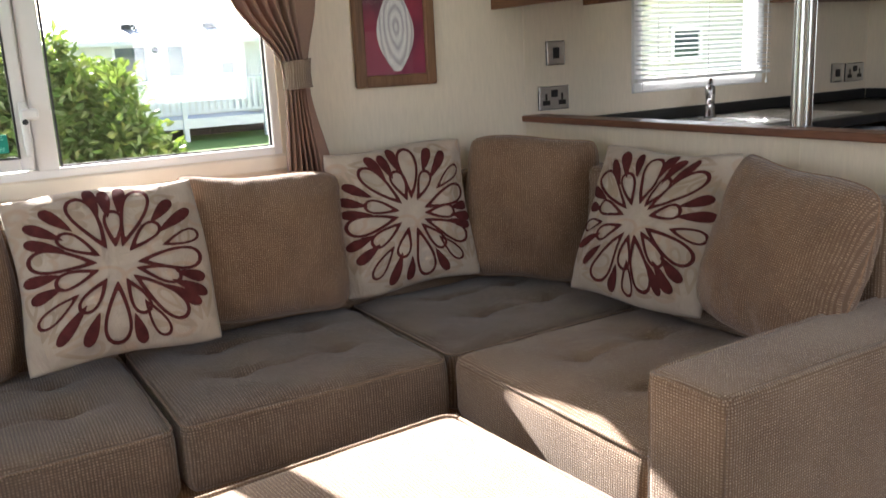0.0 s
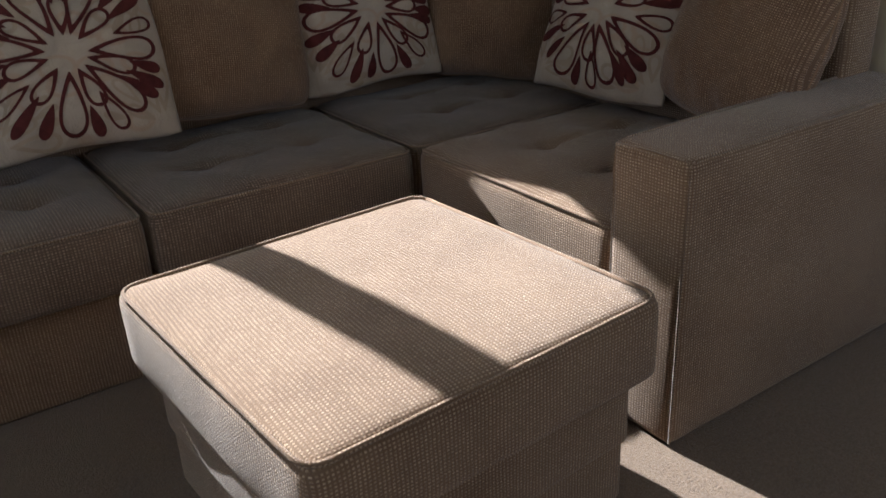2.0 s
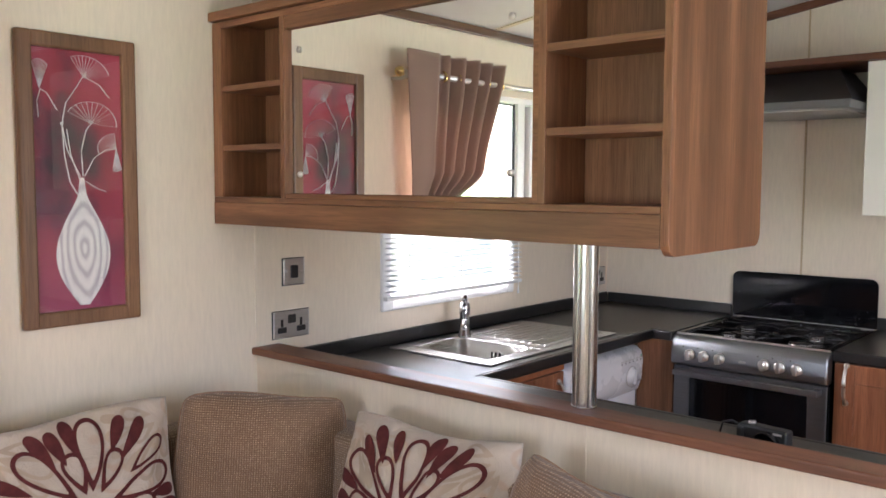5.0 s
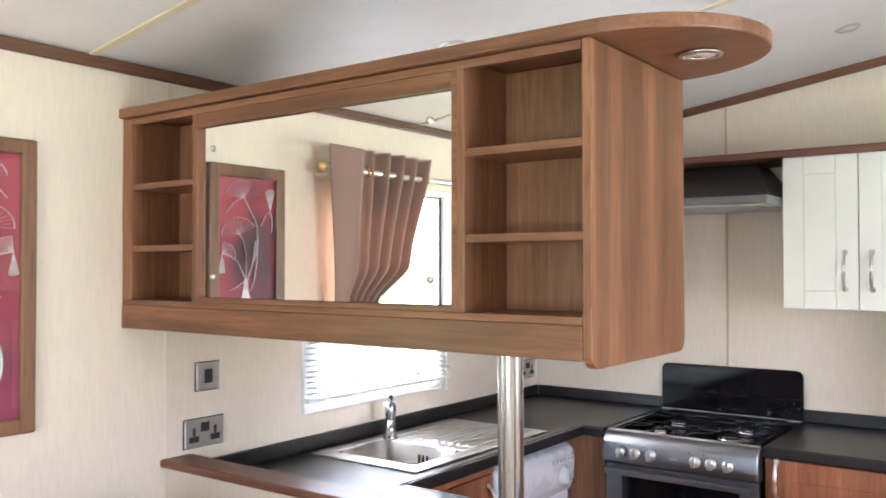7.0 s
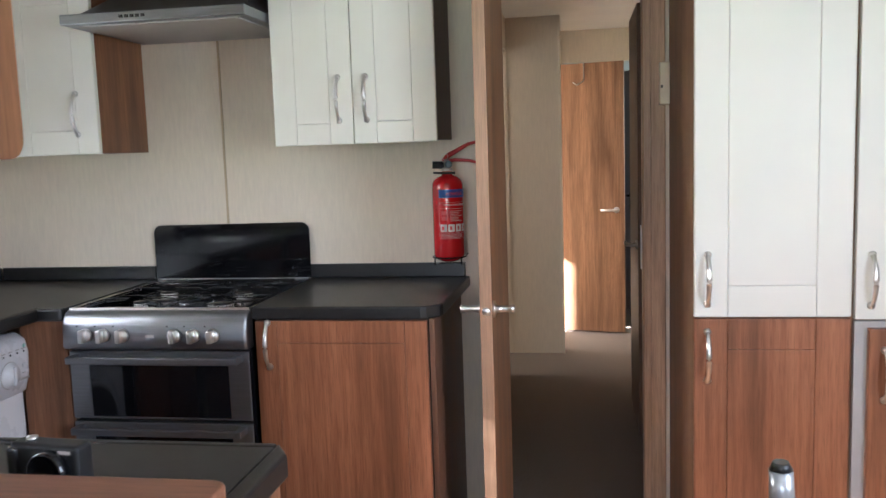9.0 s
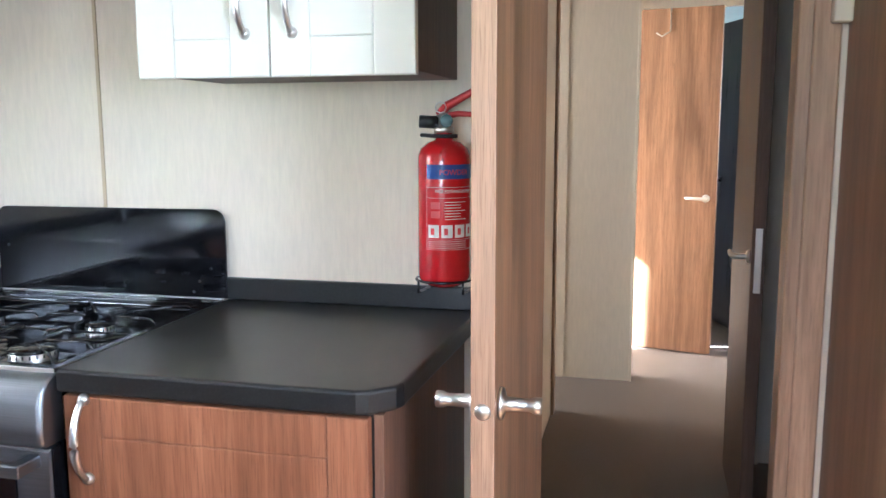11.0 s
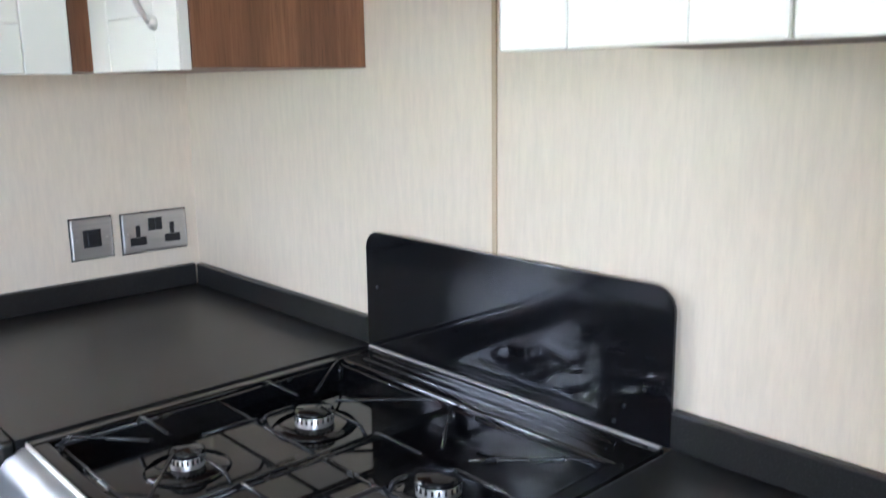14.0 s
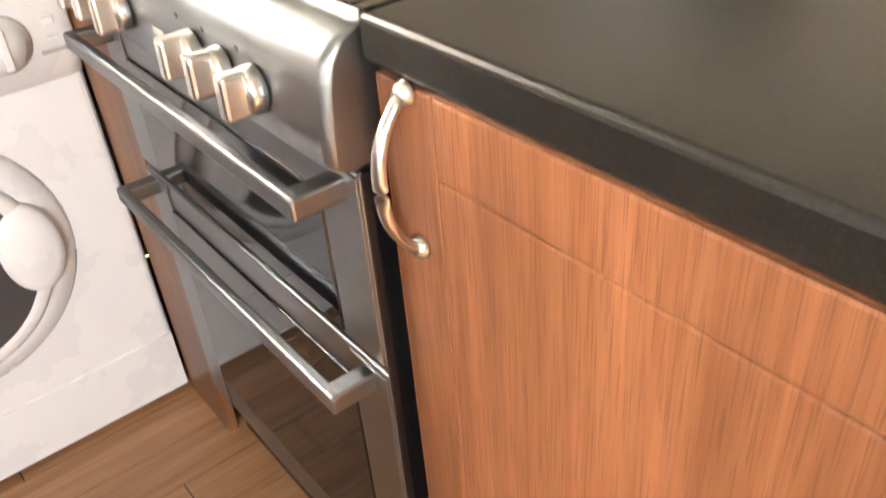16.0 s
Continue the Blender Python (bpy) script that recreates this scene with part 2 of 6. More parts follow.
M_BRASS = plain("brass", (0.62, 0.42, 0.16), 0.25, 1.0)
M_GREY = plain("grey_panel", (0.40, 0.38, 0.36), 0.5)


def glass_mat(name, rough=0.0, tint=(1, 1, 1)):
    n = Nodes(name)
    clear = n.add("BsdfTransparent", Color=(*shade(tint, 0.96), 1)).outputs[0]
    gloss = n.add("BsdfGlossy", Roughness=rough, Color=(1, 1, 1, 1)).outputs[0]
    edge = n.add("LayerWeight", Blend=0.5).outputs["Facing"]
    fac = n.math("ADD", n.math("MULTIPLY", n.math("POWER", edge, 5.0), 0.9), 0.04)
    both = n.add("MixShader")
    n.put(both.inputs[0], fac)
    n.put(both.inputs[1], clear)
    n.put(both.inputs[2], gloss)
    n.put(n.tree.nodes["Material Output"].inputs[0], both.outputs[0])
    return n.mat


M_GLASS = glass_mat("window_glass")

# ---- mesh helpers ----


def box(bm, x0, x1, y0, y1, z0, z1, bevel=0.0, seg=2):
    """Adds a box, with its edges rounded by bevel metres."""
    m = Matrix.LocRotScale(((x0 + x1) / 2, (y0 + y1) / 2, (z0 + z1) / 2), None, (abs(x1 - x0), abs(y1 - y0), abs(z1 - z0)))
    if not bevel:
        bmesh.ops.create_cube(bm, size=1, matrix=m)
        return bm
    one = bmesh.new()
    bmesh.ops.create_cube(one, size=1, matrix=m)
    bmesh.ops.bevel(one, geom=list(one.edges), offset=bevel, segments=seg, profile=0.5, affect="EDGES")
    return join(bm, one)


def join(bm, other, m=None):
    """Adds the faces of other, moved by m, to bm."""
    vs = [bm.verts.new(m @ v.co if m else v.co) for v in other.verts]
    other.verts.index_update()
    for f in other.faces:
        nf = bm.faces.new([vs[v.index] for v in f.verts])
        nf.smooth = f.smooth
    other.free()
    return bm


def slab(x0, x1, y0, y1, z0, z1, bevel=0.0, seg=2):
    return box(bmesh.new(), x0, x1, y0, y1, z0, z1, bevel, seg)


def rod(bm, a, b, r, r2=None, n=12):
    """A round bar from a to b."""
    a, b = Vector(a), Vector(b)
    turn = (b - a).to_track_quat("Z", "Y").to_matrix().to_4x4()
    before = set(bm.faces)
    bmesh.ops.create_cone(bm, cap_ends=True, segments=n, radius1=r, radius2=r if r2 is None else r2, depth=(b - a).length, matrix=Matrix.Translation((a + b) / 2) @ turn)
    for f in bm.faces:
        if f not in before and len(f.verts) == 4:
            f.smooth = True
    return bm


def sweep(bm, path, r, n=10, flat=1.0):
    """A bent round bar through the points of path; r may be a list. flat squashes it along its second axis."""
    pts = [Vector(p) for p in path]
    rs = r if isinstance(r, list) else [r] * len(pts)
    rings = []
    for i, p in enumerate(pts):
        way = (pts[min(i + 1, len(pts) - 1)] - pts[max(i - 1, 0)]).normalized()
        q = way.to_track_quat("Z", "Y")
        ring = []
        for k in range(n):
            a = 2 * math.pi * k / n
            ring.append(bm.verts.new(p + q @ Vector((rs[i] * math.cos(a), rs[i] * flat * math.sin(a), 0))))
        rings.append(ring)
    for u, w in zip(rings, rings[1:]):
        for k in range(n):
            bm.faces.new((u[k], u[(k + 1) % n], w[(k + 1) % n], w[k])).smooth = True
    bm.faces.new(rings[0][::-1])
    bm.faces.new(rings[-1])
    return bm


def spun(bm, profile, m=None, n=24):
    """A turned body: profile is a list of (radius, height) about z, moved by m."""
    m = m or Matrix()
    rings = [[bm.verts.new(m @ Vector((r * math.cos(2 * math.pi * k / n), r * math.sin(2 * math.pi * k / n), h))) for k in range(n)] for r, h in profile]
    for u, w in zip(rings, rings[1:]):
        for k in range(n):
            bm.faces.new((u[k], u[(k + 1) % n], w[(k + 1) % n], w[k])).smooth = True
    if profile[0][0] > 1e-5:
        bm.faces.new(rings[0][::-1])
    if profile[-1][0] > 1e-5:
        bm.faces.new(rings[-1])
    return bm


def outline(bm, pts, z0, z1, bevel=0.0):
    """An upright prism over the plan outline pts."""
    one = bmesh.new()
    vs = [one.verts.new((x, y, z0)) for x, y in pts]
    f = one.faces.new(vs)
    if f.normal.z > 0:
        f.normal_flip()
    up = bmesh.ops.extrude_face_region(one, geom=[f])
    bmesh.ops.translate(one, verts=[v for v in up["geom"] if isinstance(v, bmesh.types.BMVert)], vec=(0, 0, z1 - z0))
    bmesh.ops.recalc_face_normals(one, faces=one.faces)
    if bevel:
        flat = [e for e in one.edges if abs(e.verts[0].co.z - e.verts[1].co.z) < 1e-6]
        bmesh.ops.bevel(one, geom=flat, offset=bevel, segments=3, profile=0.5, affect="EDGES")
    return join(bm, one)


WITH_UV = {M_SOFA.name, M_SEAT_SHADED.name, M_CUSHION.name, M_CURTAIN.name}


def mesh_of(name, bm, material, uv=None):
    me = bpy.data.meshes.new(name)
    bm.normal_update()
    if material.name in WITH_UV and uv is None:
        layer = bm.loops.layers.uv.new("UVMap")
        for f in bm.faces:
            n = f.normal
            k = max(range(3), key=lambda i: abs(n[i]))
            i, j = ((1, 2), (0, 2), (0, 1))[k]
            for lp in f.loops:
                lp[layer].uv = (lp.vert.co[i], lp.vert.co[j])
    bm.to_mesh(me)
    bm.free()
    me.materials.append(material)
    return me


def part(name, bm, material, parent=None, label=""):
    """Links a bmesh as one mesh object, under a thing where one is given."""
    ob = new(name, mesh_of(name, bm, material))
    if parent is not None:
        ob.parent = parent
        ob.matrix_parent_inverse = parent.matrix_basis.inverted()
    if label:
        ob["label"] = label
    return ob


def thing(name, label, category, at=(0, 0, 0), group=""):
    """An Empty at a thing's base, to which its parts are parented."""
    ob = new(name)
    ob.location = at
    ob.empty_display_size = 0.05
    return tagged(ob, label, category, group)


def setting(name, bm, material, label="", category=""):
    return tagged(part(name, bm, material), label, category, "", "structure")


def at(ob, m):
    ob.matrix_world = m
    return ob

# ---- structure ----
NORTH, EAST, SOUTH, WEST = 3.0, 4.512, -0.6, -1.3
RIDGE_Y, RIDGE_Z, EAVES_Z = 1.2, 2.415, 2.14


def wall_with_holes(along, fixed0, fixed1, a0, a1, z1, holes):
    """A wall along x or y between a0 and a1, with openings (a, b, z0, z1) right through it."""
    bm = bmesh.new()

    def put(a, b, z_0, z_1):
        if b - a > 1e-4 and z_1 - z_0 > 1e-4:
            if along == "x":
                box(bm, a, b, fixed0, fixed1, z_0, z_1)
            else:
                box(bm, fixed0, fixed1, a, b, z_0, z_1)

    last = a0
    for a, b, lo, hi in sorted(holes):
        put(last, a, 0.0, z1)
        put(a, b, 0.0, lo)
        put(a, b, hi, z1)
        last = b
    put(last, a1, 0.0, z1)
    return bm


setting("wall_north", wall_with_holes("x", NORTH, NORTH + 0.07, WEST, 9.6, 2.6, [(0.0, 1.36, 0.95, 1.88), (2.93, 3.66, 1.08, 1.9), (6.42, 7.02, 1.0, 1.9), (7.44, 7.88, 1.05, 1.95)]), M_WALL, "cream streaked wallboard with white-framed windows", "wall")
setting("wall_east", wall_with_holes("y", EAST, EAST + 0.05, SOUTH, NORTH, 2.6, [(0.525, 1.075, 0.0, 2.005)]), M_WALL, "cream streaked wallboard behind the cooker", "wall")
# the opening at x 8.3-9.2 is unseen, added to light the end room
setting("wall_south", wall_with_holes("x", SOUTH - 0.07, SOUTH, WEST, 9.6, 2.6, [(1.7, 2.5, 1.0, 1.9), (8.3, 9.2, 1.0, 1.9)]), M_WALL, "cream wallboard with windows", "wall")
setting("wall_west", wall_with_holes("y", WEST - 0.07, WEST, SOUTH, NORTH, 2.6, [(0.55, 1.85, 0.95, 1.95)]), M_WALL, "cream end wall with a wide window", "wall")
bm = bmesh.new()
box(bm, WEST, 2.45, SOUTH, NORTH, -0.08, 0.02)
box(bm, EAST - 0.02, 9.6, SOUTH, NORTH, -0.08, 0.004)
setting("carpet", bm, M_CARPET, "short brown-beige fitted carpet", "carpet")

# pitched ceiling
bm = bmesh.new()
sec = [(NORTH + 0.05, EAVES_Z - 0.007), (RIDGE_Y, RIDGE_Z), (SOUTH - 0.05, EAVES_Z - 0.007), (SOUTH - 0.05, EAVES_Z + 0.1), (RIDGE_Y, RIDGE_Z + 0.1), (NORTH + 0.05, EAVES_Z + 0.1)]
rows = [[bm.verts.new((x, y, z)) for y, z in sec] for x in (WEST - 0.05, EAST + 0.03)]
for k in range(6):
    bm.faces.new((rows[0][k], rows[0][(k + 1) % 6], rows[1][(k + 1) % 6], rows[1][k]))
bm.faces.new(rows[0])
bm.faces.new(rows[1][::-1])
bmesh.ops.recalc_face_normals(bm, faces=bm.faces)
setting("ceiling", bm, M_CEIL, "off-white textured pitched ceiling", "ceiling")
setting("ceiling_hall", slab(EAST + 0.03, 9.6, SOUTH, NORTH, 2.2, 2.3), M_CEIL, "off-white flat ceiling over the corridor", "ceiling")


def ceil_z(y):
    return RIDGE_Z - (RIDGE_Z - EAVES_Z) * abs(y - RIDGE_Y) / (NORTH - RIDGE_Y)


def slope_strip(x0, x1, drop, y_from, y_to):
    """A strip that lies under the slope of the ceiling."""
    b = bmesh.new()
    vs = []
    for y in (y_from, y_to):
        for x in (x0, x1):
            for dz in (0.0, -drop):
                vs.append(b.verts.new((x, y, ceil_z(y) + dz)))
    for q in ((0, 1, 3, 2), (4, 6, 7, 5), (0, 4, 5, 1), (2, 3, 7, 6), (0, 2, 6, 4), (1, 5, 7, 3)):
        b.faces.new([vs[i] for i in q])
    bmesh.ops.recalc_face_normals(b, faces=b.faces)
    return b


M_STRIP = plain("cream_strip", (0.70, 0.62, 0.45), 0.5)
for x in (-0.34, 0.88, 2.1, 3.32):
    for y0, y1 in ((RIDGE_Y + 0.02, NORTH), (SOUTH, RIDGE_Y - 0.02)):
        setting("trim_ceiling_strip", slope_strip(x - 0.012, x + 0.012, 0.006, y0, y1), M_STRIP, "thin cream joint strip on the ceiling", "trim")
for y0, y1 in ((RIDGE_Y, NORTH - 0.001), (SOUTH + 0.001, RIDGE_Y)):
    setting("trim_gable", slope_strip(EAST - 0.016, EAST - 0.001, 0.034, y0, y1), M_TRIM_Y, "dark wood trim under the sloping ceiling", "trim")
    setting("trim_gable_west", slope_strip(WEST + 0.001, WEST + 0.016, 0.034, y0, y1), M_TRIM_Y, "dark wood trim under the sloping ceiling", "trim")
setting("trim_eaves_north", slab(WEST, EAST - 0.02, NORTH - 0.018, NORTH - 0.001, EAVES_Z - 0.034, EAVES_Z, 0.004), M_TRIM_X, "dark wood trim along the eaves", "trim")
setting("trim_ridge", slab(WEST, EAST - 0.02, RIDGE_Y - 0.05, RIDGE_Y + 0.05, RIDGE_Z - 0.03, RIDGE_Z + 0.01, 0.004), M_TRIM_X, "dark wood ridge batten", "trim")
setting("trim_wall_joint_north", slab(2.343, 2.357, NORTH - 0.004, NORTH, 1.0, EAVES_Z - 0.035, 0.001), M_WALL, "narrow cream wall joint strip", "trim")
setting("trim_wall_joint_east", slab(EAST - 0.0035, EAST, 2.044, 2.052, 0.9, 2.27), plain("joint_strip", (0.50, 0.38, 0.24), 0.5), "narrow tan wall joint strip", "trim")

# ---- lounge window ----


def pane_frame(bm, x0, x1, z0, z1, y0, y1, w, bevel=0.004):
    box(bm, x0, x0 + w, y0, y1, z0, z1, bevel)
    box(bm, x1 - w, x1, y0, y1, z0, z1, bevel)
    box(bm, x0 + w - 0.002, x1 - w + 0.002, y0 + 0.001, y1 - 0.001, z0, z0 + w, bevel)
    box(bm, x0 + w - 0.002, x1 - w + 0.002, y0 + 0.001, y1 - 0.001, z1 - w, z1, bevel)
    return bm


win = tagged(new("window_1"), "white plastic-framed lounge window with a casement", "window", "", "structure")
bm = bmesh.new()
pane_frame(bm, -0.01, 1.37, 0.94, 1.89, NORTH + 0.01, NORTH + 0.06, 0.035)
box(bm, 0.632, 0.690, NORTH + 0.008, NORTH + 0.061, 0.97, 1.86, 0.005)
box(bm, 0.605, 0.634, NORTH + 0.031, NORTH + 0.060, 0.97, 1.86)
part("window_frame", bm, M_UPVC, win)
sash = part("casement", pane_frame(bmesh.new(), 0.03, 0.625, 0.98, 1.85, NORTH - 0.012, NORTH + 0.03, 0.036, 0.006), M_UPVC, win, "white opening casement")
part("gasket", pane_frame(bmesh.new(), 0.694, 1.333, 0.977, 1.853, NORTH + 0.02, NORTH + 0.03, 0.006, 0), M_BLACK_PLASTIC, win, "black rubber gasket")
part("gasket", pane_frame(bmesh.new(), 0.064, 0.592, 1.014, 1.817, NORTH - 0.014, NORTH - 0.008, 0.006, 0), M_BLACK_PLASTIC, sash, "black rubber gasket")
for nm, x0, x1, z0, z1, y in (("pane", 0.695, 1.332, 0.978, 1.852, 0.028), ("pane", 0.064, 0.591, 1.014, 1.816, 0.005)):
    g = part(nm, slab(x0, x1, NORTH + y, NORTH + y + 0.005, z0, z1), M_GLASS, win, "clear glass")
    g.visible_shadow = False
bm = bmesh.new()
box(bm, 0.604, 0.626, NORTH - 0.03, NORTH - 0.012, 1.03, 1.17, 0.006)
box(bm, 0.606, 0.650, NORTH - 0.05, NORTH - 0.03, 1.12, 1.15, 0.007)
box(bm, 0.604, 0.622, NORTH - 0.05, NORTH - 0.034, 1.02, 1.13, 0.007)
latch = part("latch", bm, M_UPVC, win, "white window latch")
part("lock_button", spun(bmesh.new(), [(0.0, 0.004), (0.007, 0.003), (0.008, 0.0)], pose(0.613, NORTH - 0.0505, 1.115, 90, 0, 0), 14), M_BLACK_PLASTIC, latch, "black lock button")
part("window_sill", slab(-0.04, 1.40, NORTH - 0.012, NORTH + 0.012, 0.90, 0.948, 0.005), plain("cream_sill", (0.74, 0.68, 0.58), 0.4), win, "cream window board")

M_STICKER = plain("green_sticker", (0.0, 0.26, 0.19), 0.4)
stick = thing("escape_sticker", "green escape sticker with pale lettering on the window glass", "sticker", (0.53, NORTH, 1.035))
part("backing", slab(0.50, 0.566, NORTH - 0.003, NORTH - 0.001, 1.033, 1.083), M_STICKER, stick)


def lettering(name, text, size, m, material, parent, label=""):
    """Words in the built-in font as a thin mesh."""
    cu = bpy.data.curves.new(name, "FONT")
    cu.body, cu.size, cu.extrude, cu.align_x, cu.align_y = text, size, 0.0002, "CENTER", "CENTER"
    tmp = bpy.data.objects.new(name, cu)
    scene.collection.objects.link(tmp)
    me = bpy.data.meshes.new_from_object(tmp.evaluated_get(bpy.context.evaluated_depsgraph_get()))
    bpy.data.objects.remove(tmp)
    bpy.data.curves.remove(cu)
    me.transform(m)
    me.materials.clear()
    me.materials.append(material)
    ob = new(name, me)
    ob.parent = parent
    ob.matrix_parent_inverse = parent.matrix_basis.inverted()
    if label:
        ob["label"] = label
    return ob


M_MINT = plain("mint_print", (0.35, 0.85, 0.72), 0.5)
for k, word in enumerate(("MEANS", "OF", "ESCAPE")):
    lettering("word", word, 0.0145, pose(0.533, NORTH - 0.0035, 1.073 - 0.0155 * k, 90, 0, 0), M_MINT, stick)

# ---- kitchen window with its blind ----
win = tagged(new("window_2"), "white plastic-framed kitchen window", "window", "", "structure")
part("window_frame", pane_frame(bmesh.new(), 2.895, 3.70, 1.045, 1.93, NORTH - 0.012, NORTH + 0.06, 0.05, 0.005), M_UPVC, win)
g = part("pane", slab(2.945, 3.65, NORTH + 0.03, NORTH + 0.035, 1.095, 1.88), M_GLASS, win, "clear glass")
g.visible_shadow = False
blind = thing("venetian_blind", "white slatted venetian blind lowered over the kitchen window", "blind", (3.3, NORTH - 0.03, 1.09))
slat = bmesh.new()
for (ya, za), (yb, zb) in (((-0.0125, 0.0), (-0.0045, 0.0022)), ((-0.0045, 0.0022), (0.0045, 0.0022)), ((0.0045, 0.0022), (0.0125, 0.0))):
    vs = [slat.verts.new(p) for p in ((-0.41, ya, za), (0.41, ya, za), (0.41, yb, zb), (-0.41, yb, zb))]
    slat.faces.new(vs).smooth = True
bmesh.ops.remove_doubles(slat, verts=slat.verts, dist=1e-5)
slat_me = bpy.data.meshes.new("slat")
up = bmesh.ops.extrude_face_region(slat, geom=list(slat.faces))
bmesh.ops.translate(slat, verts=[v for v in up["geom"] if isinstance(v, bmesh.types.BMVert)], vec=(0, 0, 0.0006))
slat.to_mesh(slat_me)
slat.free()
n = Nodes("blind_slat")
both = n.add("MixShader")
both.inputs[0].default_value = 0.7
n.done((0.84, 0.85, 0.86), 0.35)
n.put(both.inputs[1], n.bsdf.outputs[0])
n.put(both.inputs[2], n.add("BsdfTranslucent", Color=(0.85, 0.86, 0.88, 1)).outputs[0])
n.put(n.tree.nodes["Material Output"].inputs[0], both.outputs[0])
slat_me.materials.append(n.mat)
for k in range(40):
    ob = new("slat", slat_me)
    ob.parent = blind
    ob.matrix_parent_inverse = blind.matrix_basis.inverted()
    ob.matrix_basis = pose(3.30 + 0.003 * math.sin(k * 1.7), NORTH - 0.032, 1.118 + 0.0195 * k, 6 + 4 * math.sin(k * 2.3), 0.25 * math.sin(k), 0)
part("bottom_rail", slab(2.885, 3.715, NORTH - 0.045, NORTH - 0.022, 1.088, 1.104, 0.004), M_UPVC, blind)
part("head_rail", slab(2.885, 3.715, NORTH - 0.05, NORTH - 0.014, 1.89, 1.925, 0.003), M_UPVC, blind)
for x in (3.0, 3.3, 3.6):
    part("ladder_cord", rod(bmesh.new(), (x, NORTH - 0.046, 1.1), (x, NORTH - 0.046, 1.9), 0.0011, n=6), M_UPVC, blind)
part("pull_cord", sweep(bmesh.new(), [(3.66, NORTH - 0.056, 1.9), (3.665, NORTH - 0.058, 1.4), (3.67, NORTH - 0.056, 1.075)], 0.0016, 6), M_UPVC, blind)
part("cord_end", spun(bmesh.new(), [(0.002, 0.03), (0.006, 0.0)], pose(3.67, NORTH - 0.056, 1.045), 10), M_UPVC, blind)

# ---- door to the corridor ----
frame_1 = tagged(new("door_frame_1"), "walnut-effect door lining to the corridor", "door frame", "", "structure")
for nm, dims in (("jamb", (EAST - 0.012, EAST + 0.062, 0.50, 0.545, 0, 2.005)), ("jamb", (EAST - 0.012, EAST + 0.062, 1.055, 1.10, 0, 2.005)), ("head", (EAST - 0.013, EAST + 0.063, 0.48, 1.12, 2.0, 2.045)), ("architrave", (EAST - 0.018, EAST - 0.0125, 0.47, 0.52, 0, 2.05))):
    part(nm, slab(*dims, 0.004), M_TRIM_Z, frame_1)
M_EDGE = wood("pale_door_edge", "z", (0.40, 0.235, 0.14), 0.4, 0.18)


def lever(parent, x, y, z, side, arm, length=0.105):
    """A lever handle on a door that lies along x; side: the way it stands off; arm: the way the lever points along x."""
    b = bmesh.new()
    spun(b, [(0.0, 0.009), (0.018, 0.008), (0.021, 0.0)], pose(x, y, z, -90 * side, 0, 0), 20)
    sweep(b, [(x, y, z), (x, y + side * 0.035, z), (x + arm * 0.012, y + side * 0.047, z), (x + arm * 0.05, y + side * 0.05, z), (x + arm * length, y + side * 0.048, z)], [0.008, 0.008, 0.009, 0.0085, 0.0075], 12)
    return part("door_handle", b, M_CHROME, parent, "satin chrome lever handle")


door = tagged(new("door_1"), "open walnut-effect interior door with chrome handles", "door", "", "structure")
part("leaf", slab(3.917, 4.494, 1.012, 1.046, 0.012, 2.012, 0.001), M_DOOR_Z, door)
part("edge_strip", slab(3.914, 3.9185, 1.0115, 1.0465, 0.012, 2.012, 0.001), M_EDGE, door, "pale wood lipping on the door edge")
for side, y in ((-1, 1.012), (1, 1.046)):
    b = bmesh.new()
    spun(b, [(0.024, 0.0), (0.024, 0.006), (0.011, 0.010), (0.0095, 0.045), (0.0125, 0.052), (0.0125, 0.062), (0.0, 0.063)], pose(3.96, y, 0.905, -90 * side, 0, 0), 20)
    part("door_handle", b, M_CHROME, door, "chrome lever handle seen end-on")
part("latch_plate", spun(bmesh.new(), [(0.0, 0.0035), (0.010, 0.0025), (0.0125, 0.0)], pose(3.914, 1.029, 0.905, 0, -90, 0), 18), M_CHROME, door, "round chrome latch plate")

# ---- corridor beyond ----
setting("wall_corridor_left", wall_with_holes("x", 1.21, 1.25, EAST + 0.05, 7.1, 2.2, [(6.535, 7.095, 0.0, 1.99)]), M_WALL, "cream corridor wall", "wall")
setting("wall_corridor_return", slab(7.1, 7.14, 0.875, 1.25, 0, 2.2), M_WALL, "cream corridor wall return", "wall")
setting("wall_bathroom", wall_with_holes("x", 0.875, 0.915, 7.141, 7.95, 2.2, [(7.2, 7.856, 0.0, 1.98)]), M_WALL, "cream wall with a doorway", "wall")
setting("wall_room_side", slab(7.141, 7.18, 0.916, NORTH, 0, 2.2), M_WALL, "cream wall", "wall")
setting("wall_corridor_right", wall_with_holes("x", 0.36, 0.40, EAST + 0.05, 6.16, 2.2, [(5.45, 6.1, 0.0, 1.99)]), M_WALL, "cream corridor wall", "wall")
setting("wall_corridor_alcove", slab(6.12, 7.86, 0.06, 0.10, 0, 2.2), M_WALL, "cream wall of the corridor alcove", "wall")
setting("wall_alcove_side", slab(6.12, 6.16, 0.101, 0.359, 0, 2.2), M_WALL, "cream wall of the corridor alcove", "wall")
setting("wall_corridor_end", wall_with_holes("y", 7.86, 7.9, SOUTH, 0.875, 2.2, [(0.22, 0.86, 0.0, 1.97)]), M_WALL, "cream wall at the corridor's end", "wall")
# unseen divider, added to stop sun and lamp light spilling into the end room
setting("wall_room_divide", slab(7.9, 7.94, 0.916, NORTH, 0, 2.2), M_WALL, "unseen cream wall added to keep bathroom light out of the end room", "wall")
